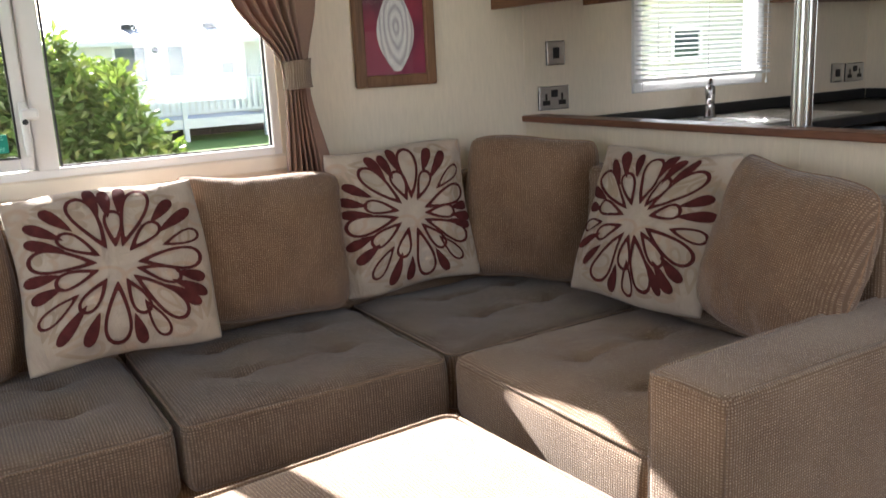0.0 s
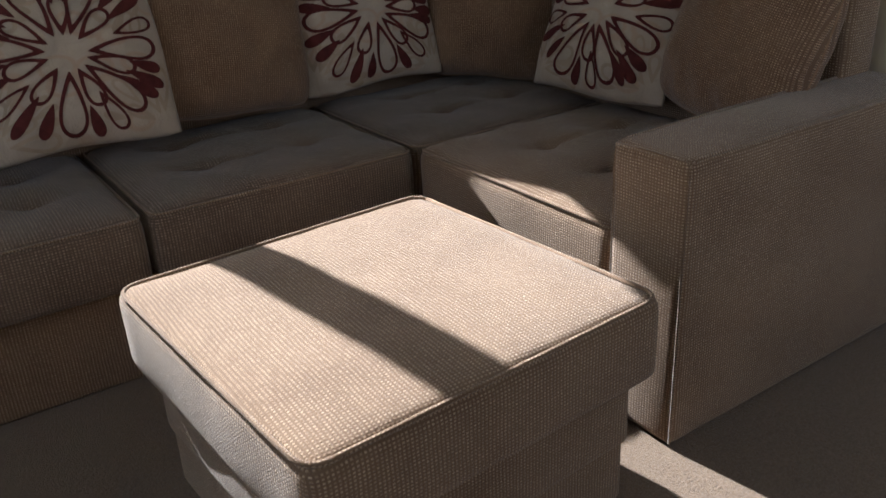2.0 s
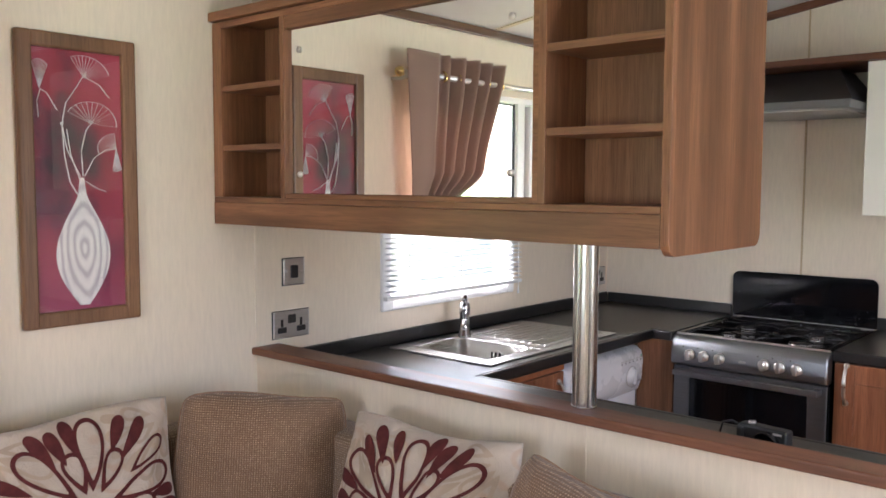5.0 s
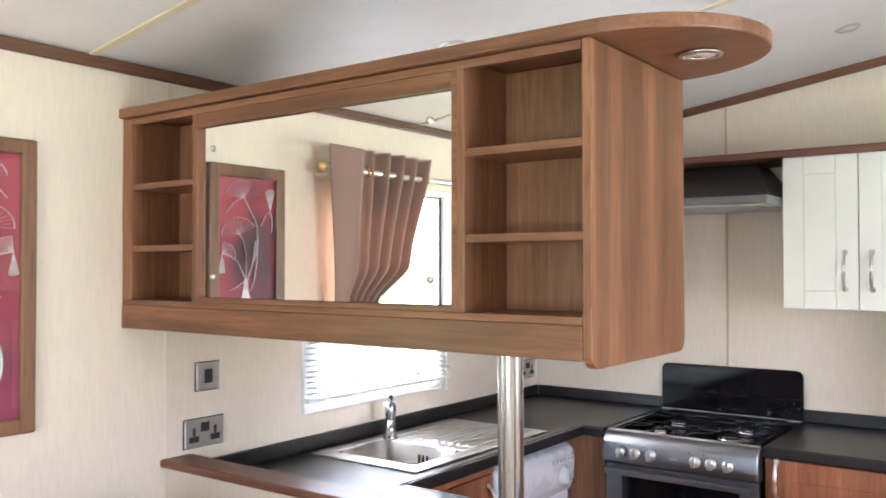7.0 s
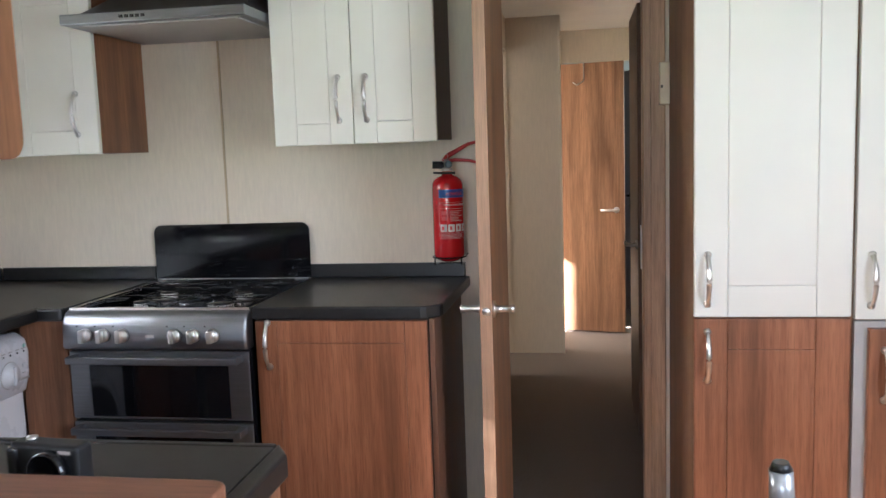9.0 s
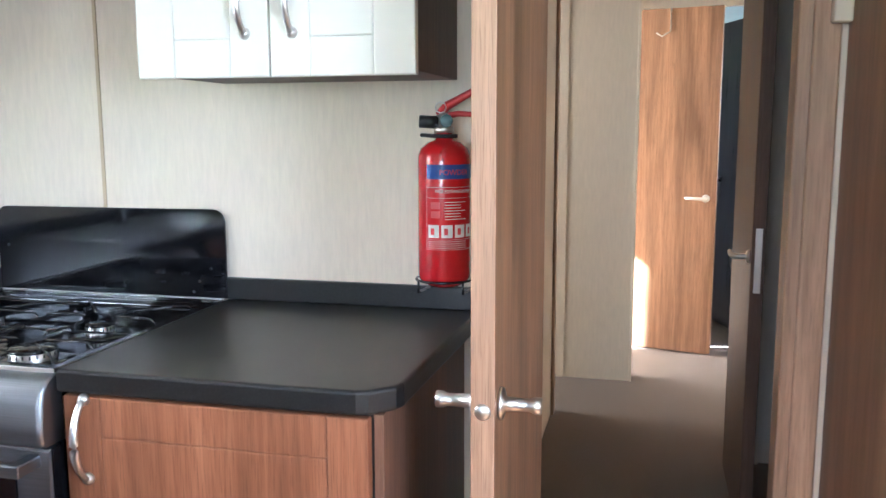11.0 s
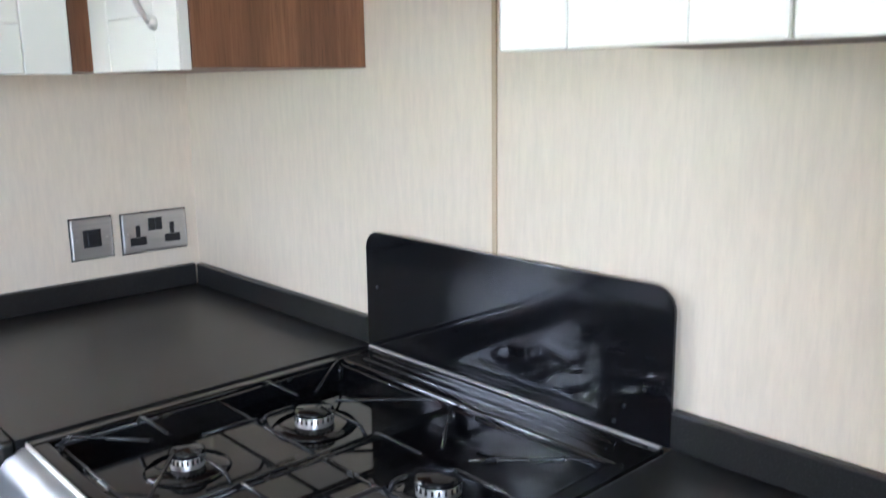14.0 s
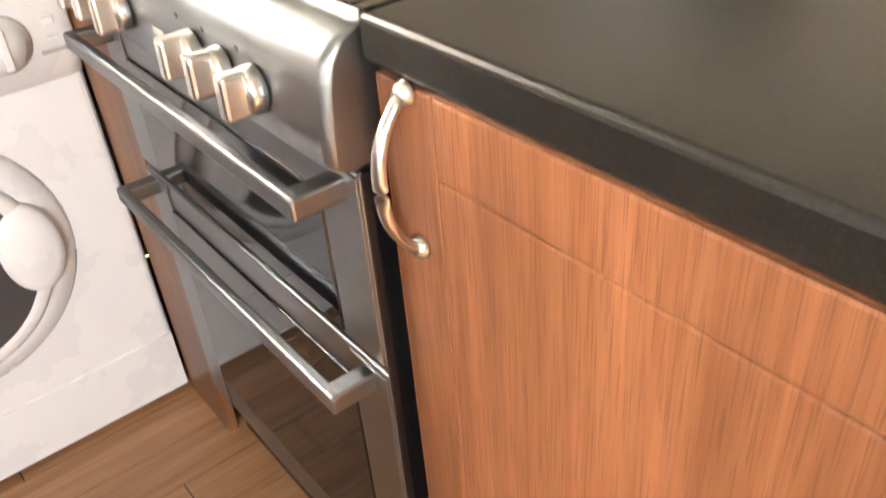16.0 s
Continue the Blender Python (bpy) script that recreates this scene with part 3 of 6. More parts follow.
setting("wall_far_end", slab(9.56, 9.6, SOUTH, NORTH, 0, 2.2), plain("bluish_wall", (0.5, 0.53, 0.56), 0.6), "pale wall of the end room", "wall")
part_door = tagged(new("door_2"), "half-open walnut-effect door at the corridor's end", "door", "", "structure")
m = pose(7.83, 0.868, 0, 0, 0, -103.0)
b = slab(0.0, 0.45, -0.035, 0.0, 0.012, 1.955, 0.002)
b.transform(m)
part("leaf", b, M_DOOR_Z, part_door)
b = bmesh.new()
spun(b, [(0.022, 0.0), (0.022, 0.007), (0.012, 0.010), (0.0, 0.010)], pose(0.395, -0.035, 0.905, 90, 0, 0), 18)
sweep(b, [(0.395, -0.035, 0.905), (0.395, -0.075, 0.905), (0.38, -0.085, 0.905), (0.29, -0.085, 0.907)], [0.009, 0.009, 0.0095, 0.008], 10)
b.transform(m)
part("door_handle", b, M_CHROME, part_door, "chrome lever handle")
b = bmesh.new()
sweep(b, [(0.17, -0.036, 1.96), (0.17, -0.040, 1.96), (0.17, -0.042, 1.83), (0.13, -0.075, 1.80), (0.10, -0.08, 1.82)], 0.004, 8)
b.transform(m)
part("coat_hook", b, M_CHROME, part_door, "chrome over-door hook")
part_door = tagged(new("door_3"), "dark open door seen edge-on in the corridor", "door", "", "structure")
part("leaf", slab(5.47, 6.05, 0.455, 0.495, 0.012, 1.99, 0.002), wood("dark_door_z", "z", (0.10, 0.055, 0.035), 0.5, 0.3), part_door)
lever(part_door, 5.53, 0.495, 0.905, 1, 1)
part("latch_plate", slab(5.467, 5.4705, 0.465, 0.485, 0.80, 1.0, 0.001), M_CHROME, part_door, "chrome lock plate")
setting("trim_architrave_left", slab(6.49, 6.545, 1.196, 1.2095, 0, 2.03, 0.003), M_TRIM_Z, "walnut-effect door architrave", "trim")
setting("trim_architrave_jamb", slab(6.5355, 6.555, 1.2105, 1.26, 0, 1.99, 0.002), M_DOOR_Z, "walnut-effect door jamb", "trim")
# unseen window added for light from the left; its frosting stops direct sun
frost = tagged(new("window_3"), "unseen frosted window added to light the side room", "window", "", "structure")
n = Nodes("frosted_glass")
both = n.add("MixShader", Fac=0.35)
n.done((0.75, 0.74, 0.70), 0.5)
n.put(both.inputs[1], n.bsdf.outputs[0])
n.put(both.inputs[2], n.add("BsdfTranslucent", Color=(0.8, 0.78, 0.72, 1)).outputs[0])
n.put(n.tree.nodes["Material Output"].inputs[0], both.outputs[0])
part("window_frame", pane_frame(bmesh.new(), 6.41, 7.03, 0.99, 1.91, NORTH + 0.01, NORTH + 0.06, 0.035), M_UPVC, frost)
part("pane", slab(6.444, 6.996, NORTH + 0.03, NORTH + 0.035, 1.024, 1.876), n.mat, frost, "frosted glass")
part_door = tagged(new("door_4"), "dark glossy open door in the end room", "door", "", "structure")
m = pose(8.12, 0.185, 0, 0, 0, 19.3)
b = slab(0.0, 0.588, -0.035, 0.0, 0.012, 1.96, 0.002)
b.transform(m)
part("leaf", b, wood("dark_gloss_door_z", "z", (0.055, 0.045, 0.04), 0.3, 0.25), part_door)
b = bmesh.new()
spun(b, [(0.022, 0.0), (0.022, 0.007), (0.012, 0.010), (0.0, 0.010)], pose(0.49, 0.0, 0.96, -90, 0, 0), 18)
sweep(b, [(0.49, 0.0, 0.96), (0.49, 0.04, 0.96), (0.475, 0.05, 0.96), (0.39, 0.05, 0.96)], [0.009, 0.009, 0.0095, 0.008], 10)
b.transform(m)
part("door_handle", b, M_IRON, part_door, "dark lever handle")
setting("trim_corner", slab(7.09, 7.12, 0.862, 0.874, 0, 2.2, 0.003), M_WALL, "cream corner strip", "trim")
setting("trim_doorway", slab(7.185, 7.205, 0.868, 0.92, 0, 2.0, 0.003), M_TRIM_Z, "walnut-effect door lining", "trim")

# ---- sofa ----
def soft_block(bm, x0, x1, y0, y1, z0, z1, r=0.03, crown=0.0, dimples=(), n=20, wrinkle=0.0):
    """An upholstered block: rounded edges, a crowned top and button dimples."""
    one = bmesh.new()
    w, d, hgt = x1 - x0, y1 - y0, z1 - z0
    seg = max(2, n)
    bmesh.ops.create_cube(one, size=1, matrix=Matrix.LocRotScale(((x0 + x1) / 2, (y0 + y1) / 2, (z0 + z1) / 2), None, (w, d, hgt)))
    bmesh.ops.bevel(one, geom=list(one.edges), offset=r, segments=3, profile=0.55, affect="EDGES")
    if crown or dimples or wrinkle:
        for axis, a0, a1, cnt in ((0, x0, x1, seg), (1, y0, y1, seg)):
            for k in range(1, cnt):
                co = [0, 0, 0]
                co[axis] = a0 + r + (a1 - a0 - 2 * r) * k / cnt
                no = [0, 0, 0]
                no[axis] = 1
                bmesh.ops.bisect_plane(one, geom=list(one.verts) + list(one.edges) + list(one.faces), plane_co=co, plane_no=no)
        for v in one.verts:
            fx, fy = (v.co.x - x0) / w, (v.co.y - y0) / d
            up = max(0.0, min(1.0, (v.co.z - z0) / hgt))
            rise = crown * max(0.0, 1 - (2 * fx - 1) ** 4) * max(0.0, 1 - (2 * fy - 1) ** 4)
            for px, py in dimples:
                q = math.hypot(v.co.x - px, v.co.y - py)
                rise -= 0.026 * math.exp(-(q / 0.026) ** 2) + 0.014 * math.exp(-(q / 0.085) ** 2)
                ang = math.atan2(v.co.y - py, v.co.x - px)
                rise -= 0.007 * max(0.0, math.cos(2 * ang + 0.4)) ** 6 * math.exp(-((q - 0.05) / 0.06) ** 2)
            for (ax, ay), (bx, by) in zip(dimples[::2], dimples[1::2]):
                f = (v.co.x - ax) / (bx - ax)
                if -0.35 < f < 1.35:
                    line = ay + (by - ay) * f - 0.022 * math.sin(math.pi * f) + 0.006 * math.sin(11 * f)
                    rise -= 0.008 * math.exp(-((v.co.y - line) / 0.013) ** 2) * max(0.0, 1 - abs(2 * f - 1) ** 3 / 4.5)
            if wrinkle:
                rise += wrinkle * noise.noise(Vector((v.co.x * 9, v.co.y * 9, 1.7)))
            v.co.z += rise * up ** 2
            v.co += Vector((noise.noise(v.co * 6), noise.noise(v.co * 6 + Vector((9, 0, 0))), 0)) * 0.003
    for f in one.faces:
        f.smooth = True
    return join(bm, one)


def piping(bm, x0, x1, y0, y1, z, r=0.004, corner=0.03):
    """A round cord along a rounded rectangle."""
    pts = []
    for cx, cy, a0 in ((x1 - corner, y1 - corner, 0), (x0 + corner, y1 - corner, 90), (x0 + corner, y0 + corner, 180), (x1 - corner, y0 + corner, 270)):
        for k in range(5):
            a = radians(a0 + 90 * k / 4)
            pts.append(Vector((cx + corner * math.cos(a), cy + corner * math.sin(a), z)))
    pts.append(pts[0].copy())
    return sweep(bm, pts, r, 6)


sofa = thing("corner_sofa", "brown woven corner sofa with buttoned seats", "sofa", (1.5, 2.4, 0.02))
B = bmesh.new
part("base", soft_block(B(), 0.02, 2.32, 2.26, 2.96, 0.02, 0.29, 0.015), M_SOFA, sofa)
part("base", soft_block(B(), 1.525, 2.325, 1.48, 2.255, 0.02, 0.29, 0.015), M_SOFA, sofa)
part("backrest", soft_block(B(), 0.02, 2.30, 2.86, 2.985, 0.28, 0.83, 0.035), M_SOFA, sofa)
part("backrest", soft_block(B(), 2.195, 2.325, 1.455, 2.855, 0.28, 0.86, 0.03), M_SOFA, sofa)
arm = part("armrest", soft_block(B(), 1.468, 2.325, 1.286, 1.478, 0.022, 0.638, 0.022), M_SOFA, sofa)
b = B()
for y in (1.292, 1.472):
    sweep(b, [(1.474, y, 0.03), (1.474, y, 0.60), (1.478, y, 0.625), (1.492, y, 0.634), (1.53, y, 0.636), (2.31, y, 0.636)], 0.0035, 6)
sweep(b, [(1.474, 1.295, 0.630), (1.474, 1.38, 0.633), (1.474, 1.47, 0.630)], 0.0035, 6)
part("piping", b, M_SOFA, arm)
for x0, x1, y0, y1, dim in (
    (0.03, 0.752, 2.205, 2.86, ((0.22, 2.45), (0.55, 2.45), (0.22, 2.68), (0.55, 2.68))),
    (0.762, 1.478, 2.205, 2.86, ((0.98, 2.45), (1.27, 2.45), (0.98, 2.68), (1.27, 2.68))),
    (1.486, 2.20, 2.225, 2.86, ((1.74, 2.46), (2.0, 2.46), (1.74, 2.68), (2.0, 2.68))),
    (1.486, 2.20, 1.484, 2.218, ((1.74, 1.72), (2.0, 1.72), (1.74, 1.98), (2.0, 1.98))),
):
    # back-row seats take the darker shaded copy of the weave
    s = part("seat_cushion", soft_block(B(), x0, x1, y0, y1, 0.272, 0.447, 0.034, 0.024, dim, 64, 0.008), M_SEAT_SHADED if y0 > 2 else M_SOFA, sofa, "buttoned seat cushion")
    b = B()
    piping(b, x0 + 0.006, x1 - 0.006, y0 + 0.006, y1 - 0.006, 0.441, 0.0035)
    part("piping", b, M_SOFA, s)

# ---- ottoman ----
ott = thing("ottoman", "square beige woven ottoman with piped edges", "ottoman", (0.953, 1.517, 0.02))
tilt = pose(0.953, 1.517, 0, 0, 0, 3.6)
b = soft_block(B(), -0.345, 0.345, -0.345, 0.345, 0.30, 0.462, 0.028, 0.012, (), 16, 0.004)
b.transform(tilt)
lid = part("top_cushion", b, M_SOFA, ott)
b = piping(B(), -0.339, 0.339, -0.339, 0.339, 0.460, 0.0045, 0.035)
b.transform(tilt)
part("piping", b, M_SOFA, lid)
b = soft_block(B(), -0.312, 0.312, -0.312, 0.312, 0.16, 0.305, 0.018)
b.transform(tilt)
part("upper_band", b, M_SOFA, ott)
b = soft_block(B(), -0.305, 0.305, -0.305, 0.305, 0.035, 0.175, 0.015)
b.transform(tilt)
part("base", b, M_SOFA, ott)
for sx in (-1, 1):
    for sy in (-1, 1):
        b = spun(B(), [(0.022, 0.019), (0.026, 0.04)], tilt @ pose(sx * 0.25, sy * 0.25, 0), 14)
        part("foot", b, M_BLACK_PLASTIC, ott, "black plastic foot")

# ---- scatter cushions ----


def pillow_point(u, v, w, h, thick, side, seed):
    """A point of a stuffed pillow for u, v in -1..1; side 1 is the front. Thin ones have drawn-in edges and pointed corners."""
    puffy = thick > 0.175
    bow = 0.01 if puffy else -0.03
    blunt = 0.075 if puffy else 0.022
    x = u * w / 2 * (1 + bow * (1 - v * v) * abs(u) - blunt * (abs(v) * abs(u)) ** 6)
    y = v * h / 2 * (1 + bow * (1 - u * u) * abs(v) - blunt * (abs(v) * abs(u)) ** 6)
    fall = max(0.0, (1 - abs(u) ** 2.8) * (1 - abs(v) ** 2.8))
    t = thick / 2 * fall ** (0.5 if puffy else 0.66)
    rim = min(1.0, 4 * fall)
    t += 0.010 * noise.noise(Vector((u * 2.2 + seed, v * 2.2, side * 3.1))) * rim
    t += 0.0045 * noise.noise(Vector((u * 5.5 + seed, v * 4.5 + 2.0, side * 1.7))) * rim
    # creases that run in from the corners and the seams
    t -= 0.008 * math.sin(10 * (abs(u) - abs(v)) + seed) * (abs(u) * abs(v)) ** 1.1 * min(1.0, 3 * fall)
    t -= 0.004 * math.sin(17 * u + 2.2 * seed) * abs(v) ** 3 * rim
    x += 0.006 * math.sin(3.1 * v + seed) * abs(u)
    y += 0.007 * math.sin(3.4 * u + 1.6 * seed) * abs(v) - (0.012 if puffy else 0.004) * (1 - u * u) * (v > 0) * v
    return Vector((x, -side * t, y))


def pillow(w, h, thick, seed, n=60):
    b = B()
    grid = {}
    for side in (1, -1):
        for i in range(n + 1):
            for j in range(n + 1):
                u, v = -1 + 2 * i / n, -1 + 2 * j / n
                rim = i in (0, n) or j in (0, n)
                if rim and side == -1:
                    grid[side, i, j] = grid[1, i, j]
                else:
                    grid[side, i, j] = b.verts.new(pillow_point(u, v, w, h, thick, side, seed))
    layer = b.loops.layers.uv.new("UVMap")
    for side in (1, -1):
        for i in range(n):
            for j in range(n):
                q = [grid[side, i, j], grid[side, i + 1, j], grid[side, i + 1, j + 1], grid[side, i, j + 1]]
                f = b.faces.new(q if side == 1 else q[::-1])
                f.smooth = True
                for lp in f.loops:
                    lp[layer].uv = (lp.vert.co.x + side, lp.vert.co.z)
    return b


def pillow_cord(w, h, thick, seed):
    n = 24
    ring = []
    for u0, v0, du, dv in ((-1, -1, 2, 0), (1, -1, 0, 2), (1, 1, -2, 0), (-1, 1, 0, -2)):
        for k in range(n):
            ring.append(pillow_point(u0 + du * k / n, v0 + dv * k / n, w, h, thick, 1, seed))
    ring.append(ring[0].copy())
    return sweep(B(), ring, 0.0025, 6)


def pillow_mesh(name, b, material):
    me = bpy.data.meshes.new(name)
    b.normal_update()
    b.to_mesh(me)
    b.free()
    me.materials.append(material)
    return me


# the bloom's petals by the way they point, in degrees from the top
LONG_PETALS = (339, 24, 93, 138, 188, 283)
SHORT_PETALS = (5, 49, 113, 161, 221, 259, 308)
OUTER_RINGS = (74, 156, 238)
OUTER_FILLED = (351, 0, 11, 44, 57, 108, 118, 126, 172, 206, 222, 255, 268, 296, 307, 320)


def flower(w, h, thick, seed, turn, centre=(0.0, 0.0), size=1.0, grow=1.0, lift=0.003):
    """A printed bloom: long and short ringed petals about the centre, filled ones in the gaps outside."""
    b = B()

    def petal(angle, r0, r1, wide, line=0.0):
        a = radians(90 - angle - turn)
        reach = min(1.08, 1 / max(abs(math.cos(a)), abs(math.sin(a))) ** 0.45) * size
        r0, r1, wide = r0 * size, r1 * reach, wide * size
        n = 22

        def rim(inset):
            lo, hi, half = r0 + 2.4 * inset, r1 - inset, wide - inset
            pts = []
            for side in (1, -1):
                for k in range(n):
                    f = k / n if side == 1 else 1 - k / n
                    s = (1 - math.cos(math.pi * f)) / 2
                    across = side * half * 1.22 * s ** 0.8 * math.sqrt(max(0.0, 1 - s ** 3.2))
                    pts.append((lo + (hi - lo) * s, across))
            return pts

        def on(r, c):
            u = centre[0] + r * math.cos(a) - c * math.sin(a)
            v = centre[1] + r * math.sin(a) + c * math.cos(a)
            return u, v

        outer = [on(*p) for p in rim(0.0)]
        if max(max(abs(u), abs(v)) for u, v in outer) > 0.985:
            return

        def vert(u, v):
            p = pillow_point(u, v, w, h, thick, 1, seed)
            return b.verts.new((p.x, p.y - lift, p.z))

        rings = [[vert(*p) for p in outer]]
        if line:
            rings += [[vert(*on(*p)) for p in rim(line * f)] for f in (0.5, 1.0)]
        else:
            mid = on(r0 + 0.62 * (r1 - r0), 0.0)
            for f in (0.86, 0.7, 0.53, 0.36, 0.18):
                rings.append([vert(mid[0] + (u - mid[0]) * f, mid[1] + (v - mid[1]) * f) for u, v in outer])
            hub = vert(*mid)
            for k in range(2 * n):
                b.faces.new((rings[-1][k], rings[-1][(k + 1) % (2 * n)], hub))
        for p, q in zip(rings, rings[1:]):
            for k in range(2 * n):
                b.faces.new((p[k], p[(k + 1) % (2 * n)], q[(k + 1) % (2 * n)], q[k]))

    for k, ang in enumerate(LONG_PETALS):
        petal(ang, 0.20, (0.88, 0.93, 0.90)[k % 3] * grow, 0.185, 0.046)
    for k, ang in enumerate(SHORT_PETALS):
        petal(ang, 0.19, (0.64, 0.60, 0.66)[k % 3] * grow, 0.135, 0.042)
    for ang in OUTER_RINGS:
        petal(ang, 0.50, 0.94 * grow, 0.12, 0.036)
    for k, ang in enumerate(OUTER_FILLED):
        petal(ang, (0.58, 0.54, 0.60)[k % 3], (0.96, 0.92)[k % 2] * grow, 0.088)
    return b


M_FAINT = plain("pale_petal_print", (0.37, 0.29, 0.215), 0.9, vary=0.1, scale=20, bump=0.2)


def cushion(kind, where, w, h, thick, yaw, lean, roll, seed, turn=0.0):
    m = Matrix.Translation(where) @ Matrix.Rotation(radians(yaw), 4, "Z") @ Matrix.Rotation(radians(-lean), 4, "X") @ Matrix.Rotation(radians(roll), 4, "Y")
    if kind == "flower":
        ob = new("floral_cushion", pillow_mesh("floral_cushion", pillow(w, h, thick, seed), M_COTTON))
        tagged(ob, "square beige cotton cushion with a printed maroon flower", "cushion", "cushions on the sofa")
        for k, (cu, cv) in enumerate(((-0.86, 0.84), (0.9, 0.8), (0.84, -0.88), (-0.88, -0.8))):
            faint = new("faint_flower", pillow_mesh("faint_flower", flower(w, h, thick, seed, 40 * k + turn, (cu, cv), 0.72, 1.0, 0.0014), M_FAINT))
            faint.parent = ob
            faint["label"] = "pale tan printed petals"
        p = new("printed_flower", pillow_mesh("printed_flower", flower(w, h, thick, seed, turn, (0.0, 0.02)), M_MAROON))
        p["label"] = "maroon printed petals"
    else:
        ob = new("woven_cushion", pillow_mesh("woven_cushion", pillow(w, h, thick, seed), M_CUSHION))
        tagged(ob, "square tan woven cushion with corded edges", "cushion", "cushions on the sofa")
        p = new("piping", pillow_mesh("piping", pillow_cord(w, h, thick, seed), M_CORD))
    p.parent = ob
    ob.matrix_world = m
    return ob


cushion("flower", (0.746, 2.671, 0.728), 0.486, 0.458, 0.15, -4.7, 21.5, -1.5, 1.3, 0)
cushion("woven", (0.28, 2.75, 0.70), 0.46, 0.45, 0.20, 3, 8, 0, 2.1)
cushion("woven", (1.178, 2.749, 0.716), 0.505, 0.43, 0.20, -2.9, 13, 5.5, 3.7)
cushion("flower", (1.657, 2.757, 0.734), 0.491, 0.47, 0.15, -4.3, 11.4, -1.5, 4.2, -18)
cushion("woven", (2.075, 2.63, 0.722), 0.43, 0.485, 0.18, -40, 1, 3, 5.5)
cushion("flower", (2.137, 2.133, 0.718), 0.488, 0.472, 0.15, -83.5, 22.7, 0, 6.4, 22)
cushion("woven", (2.095, 1.655, 0.725), 0.44, 0.43, 0.21, -98, 15, 8, 7.8)

# ---- curtains ----


def curtain(edge_in, edge_out, folds, seed, flip):
    """A lined curtain on eyelets, swept to one side by its tieback. edge_in, edge_out: x at a height."""
    b = B()
    layer = b.loops.layers.uv.new("UVMap")
    nx, nz, z_top, z_low = folds * 14, 46, 1.985, 0.872
    verts = []
    for j in range(nz + 1):
        z = z_top + (z_low - z_top) * j / nz
        xi, xo = edge_in(z), edge_out(z)
        gather = math.exp(-((z - 1.205) / 0.16) ** 2)
        amp = 0.034 - 0.016 * gather
        row = []
        for i in range(nx + 1):
            s = i / nx
            ss = s + 0.012 * math.sin(5 * s + 3 * z + seed)
            x = xi + (xo - xi) * ss
            # a flat leading panel at the outer edge, then even folds
            g = ss / 0.66
            wave = -0.95 * min(1.0, (ss - 0.66) / 0.06) if ss > 0.66 else math.sin(2 * math.pi * (folds - 1) * g + 0.5 * math.sin(4 * z + seed))
            y = NORTH - 0.075 + amp * wave * (0.85 + 0.3 * noise.noise(Vector((s * 4, z * 2, seed)))) - 0.02 * gather * math.sin(math.pi * s)
            row.append((b.verts.new((x, y, z + (0.006 * math.sin(9 * s) if j == nz else 0))), s))
        verts.append(row)
    for j in range(nz):
        for i in range(nx):
            q = [verts[j][i], verts[j + 1][i], verts[j + 1][i + 1], verts[j][i + 1]]
            f = b.faces.new([v for v, _ in q])
            f.smooth = True
            for lp, (v, s) in zip(f.loops, q):
                lp[layer].uv = (s * 1.4, v.co.z)
    me = pillow_mesh("fabric", b, M_CURTAIN)
    return me


def glide(z, *stops):
    """A value between (height, value) stops, eased from one to the next."""
    if z <= stops[0][0]:
        return stops[0][1]
    for (z0, v0), (z1, v1) in zip(stops, stops[1:]):
        if z <= z1:
            f = (z - z0) / (z1 - z0)
            return v0 + (v1 - v0) * (0.5 * f + 0.5 * f * f * (3 - 2 * f))
    return stops[-1][1]


def right_in(z):
    return glide(z, (0.87, 1.345), (1.16, 1.36), (1.24, 1.352), (1.43, 1.215), (1.56, 1.02), (2.0, 0.86))


def right_out(z):
    return glide(z, (0.87, 1.49), (1.14, 1.435), (1.24, 1.435), (1.42, 1.475), (2.0, 1.51))


def left_in(z):
    return 1.39 - right_in(z) - 0.005


def left_out(z):
    return 1.39 - right_out(z)


M_TIE = woven("tieback_weave", (0.50, 0.41, 0.31), (0.30, 0.21, 0.15), (0.06, 0.035, 0.025), 0.007)
WITH_UV.add(M_TIE.name)
